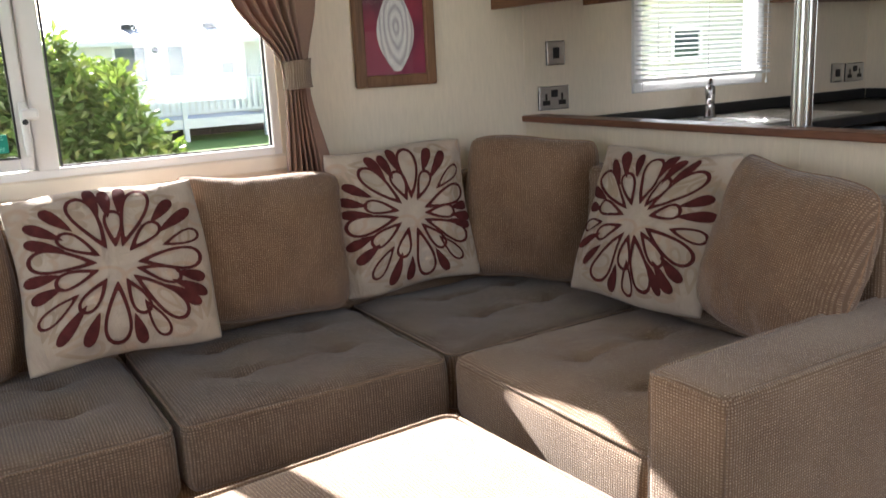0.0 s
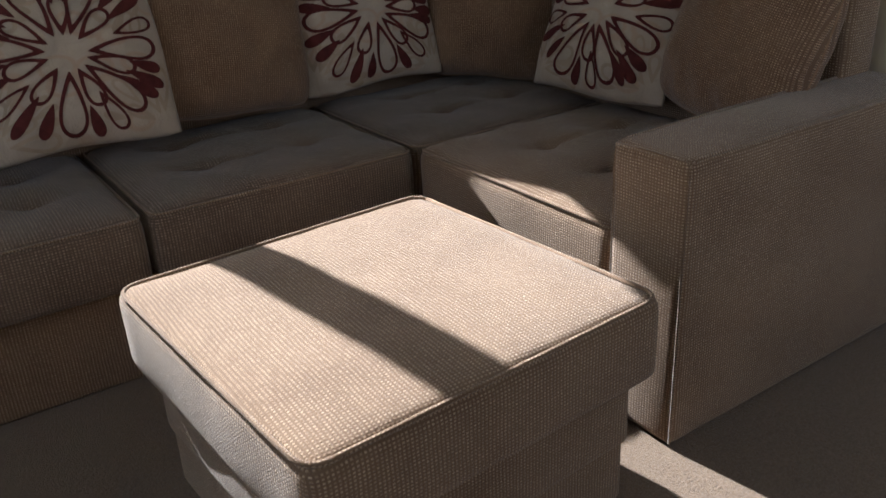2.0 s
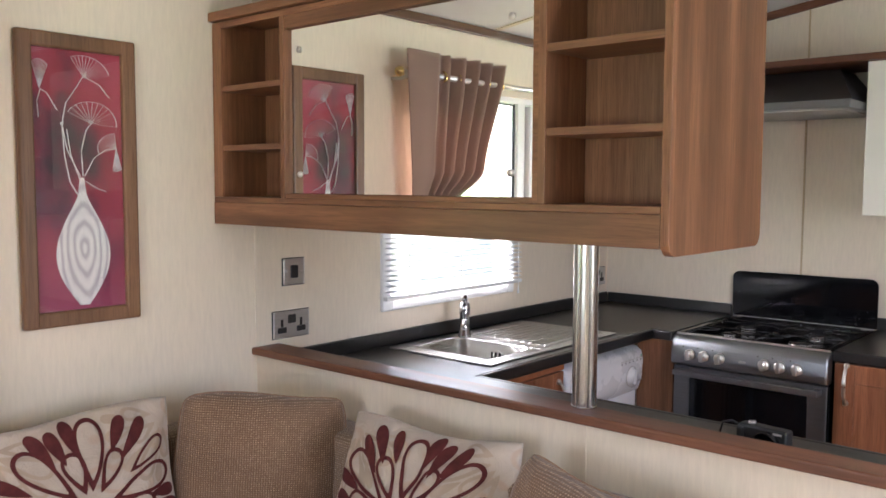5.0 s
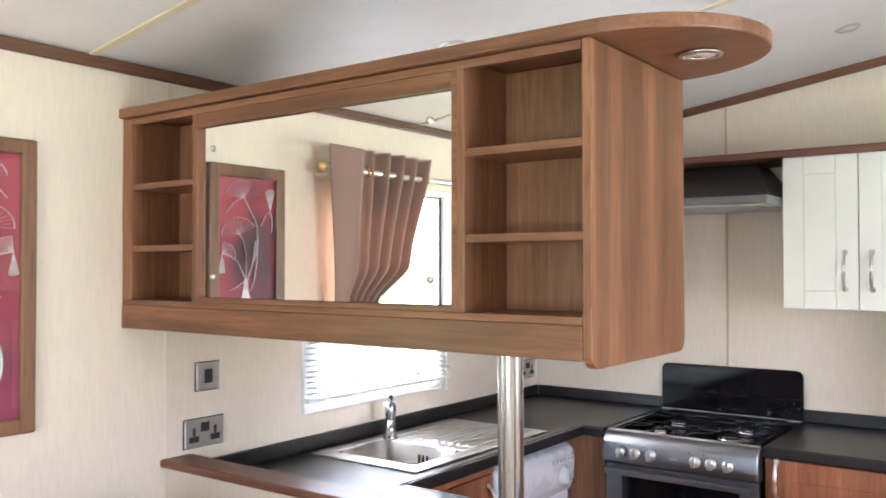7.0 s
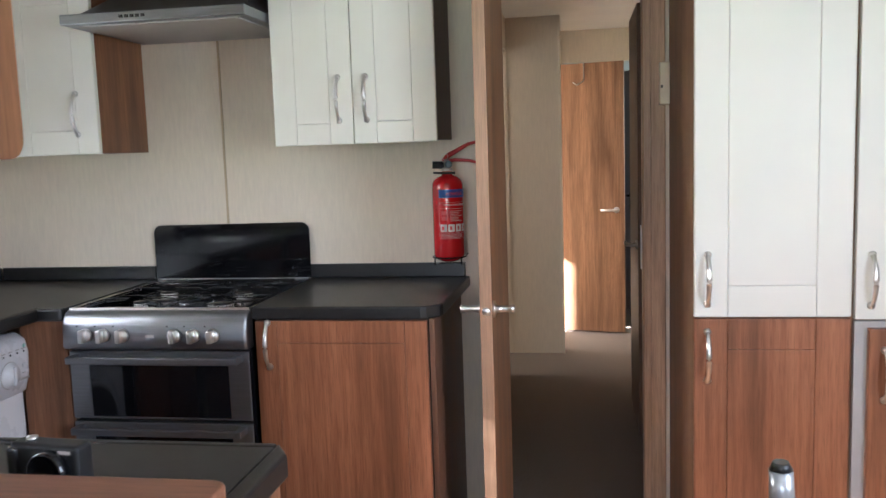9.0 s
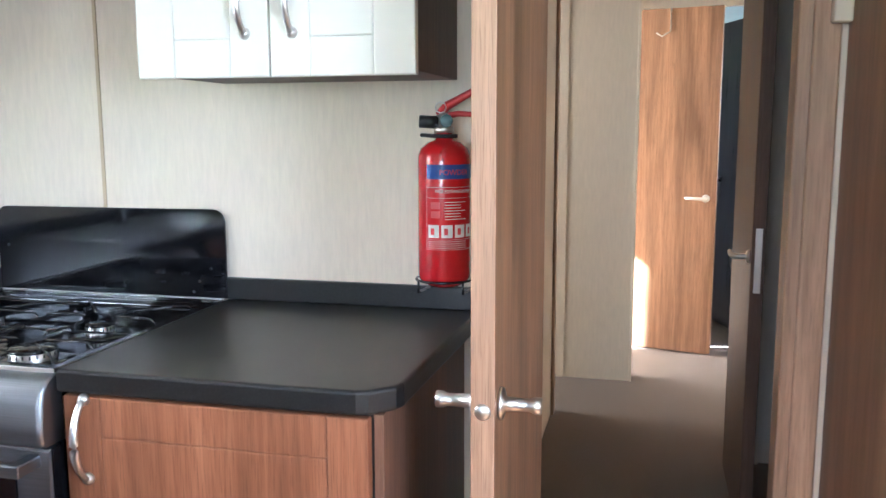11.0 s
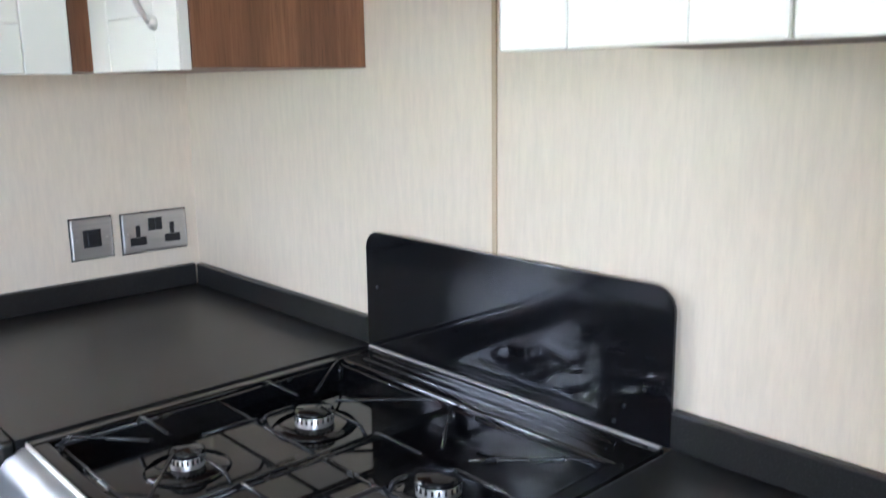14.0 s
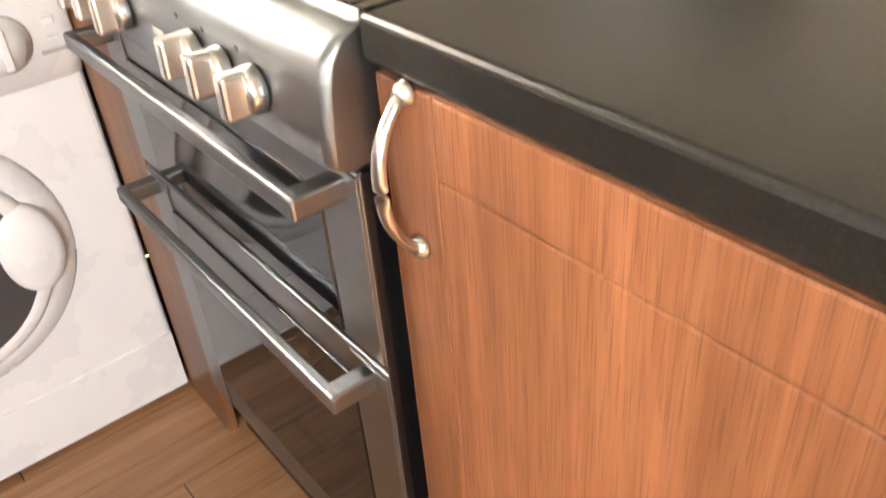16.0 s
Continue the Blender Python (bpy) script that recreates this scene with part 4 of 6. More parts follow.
for side, (e_in, e_out, cx) in enumerate(((right_in, right_out, 1.399), (left_in, left_out, -0.009))):
    cur = thing("curtain", "mocha eyelet curtain held aside by a woven tieback", "curtain", (cx, NORTH - 0.07, 0.87), "lounge curtains")
    fab = new("fabric", curtain(e_in, e_out, 6, 1.3 + side, side))
    fab.parent, fab.matrix_parent_inverse = cur, cur.matrix_basis.inverted()
    mod = fab.modifiers.new("thickness", "SOLIDIFY")
    mod.thickness = 0.002
    b = B()
    n = 28
    rings = []
    for z, grow in ((1.158, 1.05), (1.165, 1.0), (1.2, 0.95), (1.237, 1.0), (1.245, 1.05)):
        rings.append([b.verts.new((cx + 0.045 * grow * math.cos(2 * math.pi * k / n), NORTH - 0.078 + 0.05 * grow * math.sin(2 * math.pi * k / n), z - 0.06 * (0.05 if side else -0.05) * math.cos(2 * math.pi * k / n))) for k in range(n)])
    for u, w in zip(rings, rings[1:]):
        for k in range(n):
            b.faces.new((u[k], u[(k + 1) % n], w[(k + 1) % n], w[k])).smooth = True
    part("tieback", b, M_TIE, cur, "beige and brown woven tieback band")
    for k in range(7):
        s = (k + 0.5) / 7
        x = e_in(1.9) + (e_out(1.9) - e_in(1.9)) * s
        b = B()
        ring = [Vector((x + 0.002 * math.sin(3 * k), NORTH - 0.075 + 0.021 * math.cos(2 * math.pi * a / 16), 1.905 + 0.021 * math.sin(2 * math.pi * a / 16))) for a in range(17)]
        part("eyelet", sweep(b, ring, 0.0045, 8), M_BRASS, cur, "brass eyelet ring")
pole = thing("curtain_pole", "slim metal curtain pole above the lounge window", "curtain pole", (0.7, NORTH, 1.905))
part("rod", rod(B(), (-0.1, NORTH - 0.075, 1.905), (1.50, NORTH - 0.075, 1.905), 0.011, n=16), M_CHROME, pole)
for x in (-0.1, 1.50):
    part("finial", spun(B(), [(0.011, 0), (0.017, 0.004), (0.019, 0.016), (0.012, 0.028), (0.0, 0.031)], pose(x, NORTH - 0.075, 1.905, 0, 90 if x > 0 else -90, 0), 16), M_BRASS, pole, "brass finial")
for x in (-0.07, 1.475):
    part("bracket", sweep(B(), [(x, NORTH, 1.89), (x, NORTH - 0.05, 1.885), (x, NORTH - 0.075, 1.892)], 0.006, 8), M_CHROME, pole)

# ---- framed picture ----
pic = thing("framed_picture", "tall framed print of a white vase on crimson", "picture", (1.79, NORTH, 1.141))
X0, X1, Z0, Z1 = 1.633, 1.946, 1.141, 1.886
M_FRAME_Z = wood("picture_frame_z", "z", (0.17, 0.085, 0.042), 0.35, 0.25)
b = B()
F = 0.04
box(b, X0, X0 + F, NORTH - 0.024, NORTH - 0.002, Z0, Z1, 0.006)
box(b, X1 - F, X1, NORTH - 0.024, NORTH - 0.002, Z0, Z1, 0.006)
box(b, X0 + F - 0.004, X1 - F + 0.004, NORTH - 0.0235, NORTH - 0.002, Z0, Z0 + F, 0.006)
box(b, X0 + F - 0.004, X1 - F + 0.004, NORTH - 0.0235, NORTH - 0.002, Z1 - F, Z1, 0.006)
part("picture_frame", b, M_FRAME_Z, pic)
n = Nodes("crimson_print")
v = n.coords((5, 5, 3.2))
col = n.ramp(n.noise(v, 1.5, 4, 0.45), [(0.30, (0.02, 0.004, 0.010)), (0.38, (0.12, 0.008, 0.026)), (0.47, (0.30, 0.012, 0.034)), (0.66, (0.40, 0.035, 0.07))])
low = n.add("SeparateXYZ", Vector=n.coords()).outputs[2]
col = n.mix(n.ramp(n.math("MULTIPLY", n.math("SUBTRACT", low, 1.15), 1.6), [(0.0, (0.8, 0.8, 0.8)), (0.62, (0, 0, 0))]), col, (0.27, 0.04, 0.105))
M_ART = n.done(col, 0.4)
part("print", slab(X0 + F - 0.003, X1 - F + 0.003, NORTH - 0.012, NORTH - 0.006, Z0 + F - 0.003, Z1 - F + 0.003), M_ART, pic, "crimson and plum printed ground")
n = Nodes("vase_print")
v = n.coords((1, 1, 1))
mp = n.add("Mapping", Vector=n.add("TexCoord").outputs["Object"], Location=(-1.797, 0.0, -1.335), Scale=(1.0, 1.0, 1.0))
mp = n.add("Mapping", Vector=mp.outputs[0], Scale=(2.0, 0.0, 0.75))
wave = n.add("TexWave", Vector=mp.outputs[0], Scale=9.0, Distortion=5.0, Detail=3.0)
wave.wave_type, wave.rings_direction = "RINGS", "Y"
swirl = wave.outputs[1]
M_VASE = n.done(n.ramp(swirl, [(0.1, (0.80, 0.77, 0.74)), (0.6, (0.70, 0.67, 0.66)), (0.95, (0.50, 0.46, 0.48))]), 0.4)
PW, PH = X1 - X0 - 2 * F, Z1 - Z0 - 2 * F


def art(u, w, lift=0.0125):
    """A place on the print: u to the right, w up, both 0..1."""
    return Vector((X0 + F + u * PW, NORTH - lift, Z0 + F + w * PH))


def vase_half(w):
    t = w / 0.5
    return 0.055 + 0.255 * math.sin(math.pi * min(1, t / 0.85) ** 0.9) ** 1.1 if t < 0.85 else 0.055 - 0.03 * (t - 0.85) / 0.15


b = B()
left, right = [], []
for k in range(31):
    w = 0.015 + 0.5 * k / 30
    hw = vase_half(0.5 * k / 30)
    left.append(b.verts.new(art(0.52 - hw, w)))
    right.append(b.verts.new(art(0.52 + hw, w)))
for k in range(30):
    b.faces.new((left[k], right[k], right[k + 1], left[k + 1]))
part("vase_image", b, M_VASE, pic, "white and grey swirled vase")
M_LINE = plain("silver_line", (0.80, 0.77, 0.76), 0.4, vary=0.2, scale=60)
b = B()


def stroke(pts, r):
    line = []
    for k in range(len(pts) - 1):
        for s in range(5):
            p, q = pts[k], pts[k + 1]
            line.append(art(p[0] + (q[0] - p[0]) * s / 5, p[1] + (q[1] - p[1]) * s / 5))
    line.append(art(*pts[-1]))
    sweep(b, line, r, 6, 0.15)


for pts in (
    [(0.50, 0.52), (0.36, 0.62), (0.31, 0.72), (0.36, 0.80), (0.48, 0.86), (0.56, 0.905)],
    [(0.53, 0.52), (0.52, 0.62), (0.58, 0.70), (0.64, 0.725)],
    [(0.55, 0.52), (0.66, 0.59), (0.80, 0.625), (0.93, 0.63)],
    [(0.46, 0.45), (0.38, 0.50), (0.33, 0.60), (0.31, 0.72)],
    [(0.50, 0.50), (0.40, 0.60), (0.36, 0.70)],
    [(0.26, 0.77), (0.16, 0.83), (0.09, 0.845), (0.05, 0.80), (0.06, 0.74)],
    [(0.56, 0.905), (0.74, 0.88), (0.86, 0.83)],
    [(0.56, 0.50), (0.70, 0.47), (0.80, 0.46)],
):
    stroke(pts, 0.0048)
for cx, cy, a0, a1, rx, rz in ((0.57, 0.90, 12, 118, 0.30, 0.085), (0.64, 0.725, -5, 150, 0.30, 0.085), (0.93, 0.63, 95, 200, 0.22, 0.06), (0.08, 0.845, 55, 120, 0.16, 0.11), (0.93, 0.63, 250, 300, 0.14, 0.09)):
    rim = []
    for k in range(13):
        a = radians(a0 + (a1 - a0) * k / 12)
        p = (max(0.01, min(0.99, cx + rx * math.cos(a))), min(0.985, cy + rz * math.sin(a)))
        rim.append(p)
        stroke([(cx, cy), p], 0.0019)
    stroke(rim, 0.0034)
part("stem_lines", b, M_LINE, pic, "thin silver stems and fan-shaped blooms")
g = part("glass", slab(X0 + F - 0.002, X1 - F + 0.002, NORTH - 0.0165, NORTH - 0.015, Z0 + F - 0.002, Z1 - F + 0.002), M_GLASS, pic, "clear picture glass")
g.visible_shadow = False

# ---- hanging shelf unit with mirror ----
unit = thing("hanging_cabinet", "walnut-effect hanging cabinet with open shelves and a mirror", "cabinet", (2.43, 2.2, 1.375))
SX, SB = 2.2, 2.655
pts = [(SX - 0.012, NORTH - 0.002), (SX - 0.012, 1.56)]
for k in range(1, 24):
    a = math.pi * (1 + k / 24)
    pts.append((2.426 + 0.238 * math.cos(a), 1.56 + 0.262 * math.sin(a)))
pts += [(SB + 0.01, 1.56), (SB + 0.01, NORTH - 0.002)]
part("top", outline(B(), pts, 1.9775, 2.005, 0.004), M_WOOD_Y, unit, "rounded walnut-effect top board")
b = B()
prof = []
for cx, cz, a0 in ((SX + 0.03, 1.405, 180), (SB - 0.03, 1.405, 270)):
    for k in range(6):
        a = radians(a0 + 90 * k / 5)
        prof.append((cx + 0.03 * math.cos(a), cz + 0.03 * math.sin(a)))
prof += [(SB, 1.975), (SX, 1.975)]
outline(b, prof, -0.009, 0.009, 0.0015)
b.transform(Matrix.Translation((0, 1.554, 0)) @ Matrix.Rotation(radians(90), 4, "X"))
part("end_panel", b, M_WOOD_Z, unit)
part("front_rail", slab(SX, SX + 0.018, 1.564, NORTH - 0.002, 1.39, 1.455, 0.0015), M_WOOD_Y, unit)
part("bottom_board", slab(SX + 0.0015, SB - 0.02, 1.5645, NORTH - 0.002, 1.4555, 1.470, 0.001), M_WOOD_Y, unit)
part("back_panel", slab(SB - 0.018, SB - 0.002, 1.5645, NORTH - 0.002, 1.40, 1.9745), M_WOOD_Z, unit)
part("niche_back", slab(2.36, 2.37, 1.5645, NORTH - 0.03, 1.4705, 1.9745), M_WOOD_Z, unit)
part("side_panel", slab(SX + 0.001, SB - 0.02, NORTH - 0.045, NORTH - 0.003, 1.4705, 1.9745, 0.001), M_WOOD_Z, unit)
part("divider", slab(SX + 0.001, 2.359, 2.668, 2.686, 1.4705, 1.9745, 0.001), M_WOOD_Z, unit)
part("divider", slab(SX + 0.001, 2.359, 1.824, 1.842, 1.4705, 1.9745, 0.001), M_WOOD_Z, unit)
part("top_rail", slab(SX + 0.0005, SX + 0.016, 1.5645, NORTH - 0.0455, 1.957, 1.9745, 0.001), M_WOOD_Y, unit)
for z in (1.783, 1.612):
    part("shelf", slab(SX + 0.004, 2.359, 2.6865, NORTH - 0.0455, z - 0.008, z + 0.008, 0.001), M_WOOD_Y, unit)
    part("shelf", slab(SX + 0.004, 2.359, 1.5645, 1.8235, z - 0.002, z + 0.014, 0.001), M_WOOD_Y, unit)
for y0, y1, z0, z1 in ((1.8425, 1.8565, 1.4705, 1.9565), (1.857, 2.6675, 1.4705, 1.4815), (1.857, 2.6675, 1.9225, 1.9565)):
    part("mirror_surround", slab(SX + 0.003, SX + 0.0208, y0, y1, z0, z1), M_WOOD_Y, unit)
part("mirror_board", slab(SX + 0.021, SX + 0.035, 1.8425, 2.6675, 1.4705, 1.9565), M_WOOD_Y, unit)
mir = part("mirror", slab(SX + 0.0155, SX + 0.0205, 1.857, 2.6672, 1.482, 1.922, 0.0015, 1), M_MIRROR, unit, "frameless mirror held by chrome screws")
for y in (1.92, 2.62):
    for z in (1.535, 1.865):
        part("mirror_screw", spun(B(), [(0.008, 0), (0.008, 0.003), (0.005, 0.005), (0, 0.0055)], pose(SX + 0.0152, y, z, 0, -90, 0), 14), M_CHROME, mir, "domed chrome screw cap")


def downlight(name, m, parent=None):
    ob = thing(name, "recessed chrome downlight, switched off", "downlight", m.translation, "downlights") if parent is None else parent
    b = spun(B(), [(0.030, 0.002), (0.030, -0.002), (0.033, -0.005), (0.041, -0.003), (0.042, 0.0)], m, 28)
    part("ring" if parent is None else "downlight_ring", b, M_CHROME, ob, "chrome ring")
    b = spun(B(), [(0.0, -0.0015), (0.029, -0.001), (0.0295, 0.001)], m, 24)
    part("lens" if parent is None else "downlight_lens", b, plain("frosted_lens", (0.75, 0.75, 0.72), 0.3), ob, "frosted lens")
    return ob


downlight("downlight", pose(2.44, 1.428, 1.974), unit)
for x, y, lean in ((2.91, 2.363, 8.7), (3.976, 1.456, 8.7), (1.2, 2.363, 8.7)):
    downlight("downlight", pose(x, y, ceil_z(y), -lean, 0, 0))
post = thing("support_pole", "brushed steel pole between ledge and cabinet", "pole", (2.42, 1.853, 0.998))
pts = []
for k in range(120):
    a = 2 * math.pi * k / 120
    r = 0.0285 - 0.0035 * max(0.0, math.cos(6 * a + 0.9)) ** 14
    pts.append((2.42 + r * math.cos(a), 1.853 + r * math.sin(a)))
part("tube", outline(B(), pts, 1.0, 1.4555), M_POLE, post)
part("collar", spun(B(), [(0.0305, 0.0), (0.0305, 0.003), (0.028, 0.004)], pose(2.42, 1.853, 0.998), 28), M_POLE, post)

# ---- half wall and its ledge ----
setting("wall_partition", outline(B(), [(2.348, NORTH), (2.375, 1.195), (2.43, 1.195), (2.43, NORTH)], 0.0, 0.974), M_WALL, "cream half-height partition wall behind the sofa", "wall")
setting("trim_partition_joint", slab(2.364, 2.3695, 1.812, 1.820, 0.65, 0.974), M_WALL, "cream joint strip", "trim")
setting("trim_partition_end", slab(2.377, 2.431, 1.178, 1.1945, 0.0, 0.9745, 0.003), M_WOOD_Z, "walnut-effect end board", "trim")
pts = [(2.328, NORTH - 0.001), (2.357, 1.195)]
for cx, cy, a0 in ((2.379, 1.187, 180), (2.412, 1.187, 270)):
    for k in range(6):
        a = radians(a0 + 90 * k / 5)
        pts.append((cx + 0.022 * math.cos(a), cy + 0.022 * math.sin(a)))
pts += [(2.434, NORTH - 0.001)]
setting("trim_ledge", outline(B(), pts, 0.9745, 0.998, 0.005), M_TRIM_Y, "polished reddish-brown ledge board", "ledge")

# ---- worktops ----
top_main = thing("worktop", "charcoal laminate worktop with upstand and inset sink", "worktop", (3.3, 2.6, 0.88))
b = B()
box(b, 2.4355, 2.75, 1.235, 2.445, 0.882, 0.92)
box(b, 2.4355, 2.945, 2.445, NORTH - 0.001, 0.882, 0.92)
box(b, 2.945, 3.225, 2.445, 2.54, 0.882, 0.92)
box(b, 2.945, 3.225, 2.895, NORTH - 0.001, 0.882, 0.92)
box(b, 3.225, EAST - 0.001, 2.445, NORTH - 0.001, 0.882, 0.92)
box(b, 3.915, EAST - 0.001, 2.345, 2.445, 0.882, 0.92)
bmesh.ops.remove_doubles(b, verts=b.verts, dist=1e-5)
part("board", b, M_TOP, top_main)
b = B()
box(b, 2.775, 3.905, 2.425, 2.4449, 0.881, 0.9205, 0.007, 3)
box(b, 2.7501, 2.772, 1.235, 2.4449, 0.881, 0.9205, 0.007, 3)
box(b, 3.893, 3.9149, 2.346, 2.44, 0.881, 0.9205, 0.007, 3)
part("front_edge", b, M_TOP, top_main)
part("end_edge", outline(B(), [(2.4355, 1.2349), (2.4355, 1.205), (2.725, 1.205), (2.772, 1.2349)], 0.881, 0.9203, 0.005), M_TOP, top_main)
b = B()
box(b, 2.4355, EAST - 0.0165, NORTH - 0.016, NORTH - 0.0005, 0.9205, 0.97, 0.003)
box(b, EAST - 0.016, EAST - 0.0005, 2.346, NORTH - 0.0165, 0.9205, 0.9695, 0.003)
part("upstand", b, M_TOP, top_main)
top_side = thing("worktop", "charcoal laminate worktop beside the cooker", "worktop", (4.2, 1.45, 0.88))
pts = [(3.918, 1.737), (3.918, 1.222), (3.924, 1.204), (3.956, 1.170), (3.976, 1.163), (EAST - 0.001, 1.150), (EAST - 0.001, 1.737)]
part("board", outline(B(), pts, 0.8815, 0.9205, 0.006), M_TOP, top_side)
part("upstand", slab(EAST - 0.016, EAST - 0.0005, 1.165, 1.737, 0.9205, 0.9705, 0.003), M_TOP, top_side)

# ---- sink and tap ----
sink = thing("kitchen_sink", "stainless steel inset sink with ribbed drainer", "sink", (3.3, 2.7, 0.92))
b = B()
Z = 0.921
box(b, 2.885, 2.952, 2.485, 2.945, Z - 0.001, Z + 0.005, 0.002)
box(b, 3.215, 3.262, 2.485, 2.945, Z - 0.001, Z + 0.005, 0.002)
box(b, 2.95, 3.217, 2.485, 2.546, Z - 0.001, Z + 0.0049, 0.002)
box(b, 2.95, 3.217, 2.888, 2.945, Z - 0.001, Z + 0.0049, 0.002)
part("rim", b, M_STEEL, sink)
b = B()
levels = []
for z, inset, r in ((0.9255, 0.0, 0.05), (0.92, 0.004, 0.05), (0.80, 0.014, 0.05), (0.785, 0.03, 0.045), (0.783, 0.06, 0.03)):
    ring = []
    for cx, cy, a0 in ((3.215 - inset - r, 2.888 - inset - r, 0), (2.952 + inset + r, 2.888 - inset - r, 90), (2.952 + inset + r, 2.546 + inset + r, 180), (3.215 - inset - r, 2.546 + inset + r, 270)):
        for k in range(6):
            a = radians(a0 + 90 * k / 5)
            ring.append(b.verts.new((cx + r * math.cos(a), cy + r * math.sin(a), z)))
    levels.append(ring)
for u, w in zip(levels, levels[1:]):
    for k in range(24):
        b.faces.new((u[k], w[k], w[(k + 1) % 24], u[(k + 1) % 24])).smooth = True
b.faces.new(levels[-1])
part("bowl", b, M_STEEL, sink, "deep stainless bowl")
part("waste", spun(B(), [(0.0, 0.002), (0.03, 0.003), (0.036, 0.0)], pose(3.08, 2.71, 0.7835), 20), M_CHROME, sink)
b = B()
# overflow openings drawn as dark blocks, their inner shade put into the colour
for k in range(3):
    box(b, 3.195, 3.201, 2.68 + 0.018 * k, 2.688 + 0.018 * k, 0.862, 0.892, 0.002)
part("overflow", b, M_DARK, sink, "dark overflow slots")
drain = part("drainer", slab(3.262, 3.70, 2.485, 2.945, Z - 0.001, Z + 0.003, 0.0015), M_STEEL, sink)
for k in range(11):
    y = 2.535 + 0.0345 * k
    part("rib", box(B(), 3.29, 3.665, y, y + 0.017, Z + 0.0025, Z + 0.0065, 0.0019), M_STEEL, drain)
tap = thing("mixer_tap", "chrome single-lever kitchen mixer tap", "tap", (3.235, 2.90, 0.925))
M_TAPM = plain("tap_chrome", (0.42, 0.42, 0.43), 0.18, 1.0)
TX, TY = 3.225, 2.875
part("body", spun(B(), [(0.026, 0.0), (0.026, 0.008), (0.020, 0.014), (0.0185, 0.085), (0.021, 0.09), (0.021, 0.125), (0.015, 0.134), (0.0, 0.136)], pose(TX, TY, 0.925), 24), M_TAPM, tap)
part("spout", sweep(B(), [(TX, TY, 0.985), (TX - 0.035, TY - 0.03, 0.995), (TX - 0.075, TY - 0.062, 0.998), (TX - 0.10, TY - 0.083, 0.992), (TX - 0.103, TY - 0.086, 0.975)], [0.013, 0.0125, 0.012, 0.0115, 0.011], 14), M_TAPM, tap)
part("lever", sweep(B(), [(TX, TY, 1.055), (TX, TY, 1.066), (TX - 0.008, TY - 0.008, 1.076), (TX - 0.026, TY - 0.024, 1.084)], [0.014, 0.012, 0.009, 0.007], 10), M_TAPM, tap)

# ---- cabinets ----


def door_faces(width, height, stile=0.075, rail=0.08, t=0.018):
    """A grooved door in its own plane, x across, z up, front at y = -t: the board and its raised fields."""
    g = 0.00004
    fields = []
    for x0, x1, z0, z1 in ((0, stile - g, 0, height), (width - stile + g, width, 0, height), (stile + g, width - stile - g, 0, rail - g), (stile + g, width - stile - g, height - rail + g, height), (stile + g, width - stile - g, rail + g, height - rail - g)):
        fields.append(slab(x0, x1, -t, -t + 0.0036, z0, z1, 0.0030, 2))
    return box(B(), 0, width, -t + 0.0037, 0, 0, height, 0.001, 1), fields


def bow_handle(length=0.145):
    """A bowed bar handle with flared feet, upright, standing off towards -y."""
    b = B()
    pts, rad = [], []
    for k in range(17):
        s = -1 + k / 8
        pts.append((0, -0.006 - 0.027 * (1 - abs(s) ** 2.6), s * length / 2 * 0.93))
        rad.append(0.0052 + 0.0022 * math.cos(s * math.pi / 2) + 0.002 * max(0, abs(s) - 0.85) / 0.15)
    sweep(b, pts, rad, 10, 0.75)
    for z in (-length / 2 * 0.93, length / 2 * 0.93):
        spun(b, [(0.0105, 0.0), (0.0105, 0.003), (0.0085, 0.007), (0.006, 0.010), (0.0, 0.011)], pose(0, 0, z, 90, 0, 0), 14)
    return b


FACE_WEST = Matrix.Rotation(radians(-90), 4, "Z")  # a door built facing -y then faces -x


def add_door(parent, material, where, width, height, handle=None, west=True, label="", stile=0.075, rail=0.08):
    """where: the corner at the door's left bottom as seen from the front, at the back face of the door."""
    m = Matrix.Translation(where) @ (FACE_WEST if west else Matrix())
    b, fields = door_faces(width, height, stile, rail)
    b.transform(m)
    d = part("door", b, material, parent, label)
    for f in fields:
        f.transform(m)
        part("panel", f, material, d)
    if handle:
        h = bow_handle()
        h.transform(m @ Matrix.Translation((handle[0], -0.018, handle[1])))
        part("handle", h, M_CHROME, d, "satin chrome bow handle")
    return d


# wall cabinets on the end wall
wc = thing("wall_cabinet", "wall cabinet with two ivory grooved doors", "cabinet", (4.35, 1.465, 1.4), "wall cabinets")
part("body", slab(4.202, EAST - 0.001, 1.2, 1.728, 1.405, 1.97, 0.001), wood("dark_carcass", "z", (0.105, 0.06, 0.04), 0.5, 0.25), wc, "dark wood-effect carcass")
add_door(wc, M_WHITE_DOOR, (4.201, 1.7285, 1.398), 0.261, 0.572, (0.216, 0.143), True, "", 0.075, 0.068)
add_door(wc, M_WHITE_DOOR, (4.201, 1.4645, 1.398), 0.266, 0.572, (0.042, 0.143), True, "", 0.075, 0.068)
wc = thing("wall_cabinet", "narrow wall cabinet with an ivory grooved door", "cabinet", (4.35, 2.5, 1.4), "wall cabinets")
part("body", slab(4.202, EAST - 0.001, 2.345, 2.998, 1.397, 1.97, 0.001), M_WOOD_Z, wc, "walnut-effect carcass")
add_door(wc, M_WHITE_DOOR, (4.201, 2.668, 1.394), 0.322, 0.576, (0.25, 0.135))
wc = thing("wall_cabinet", "wall cabinet in the window corner with an ivory door", "cabinet", (3.95, 2.85, 1.4), "wall cabinets")
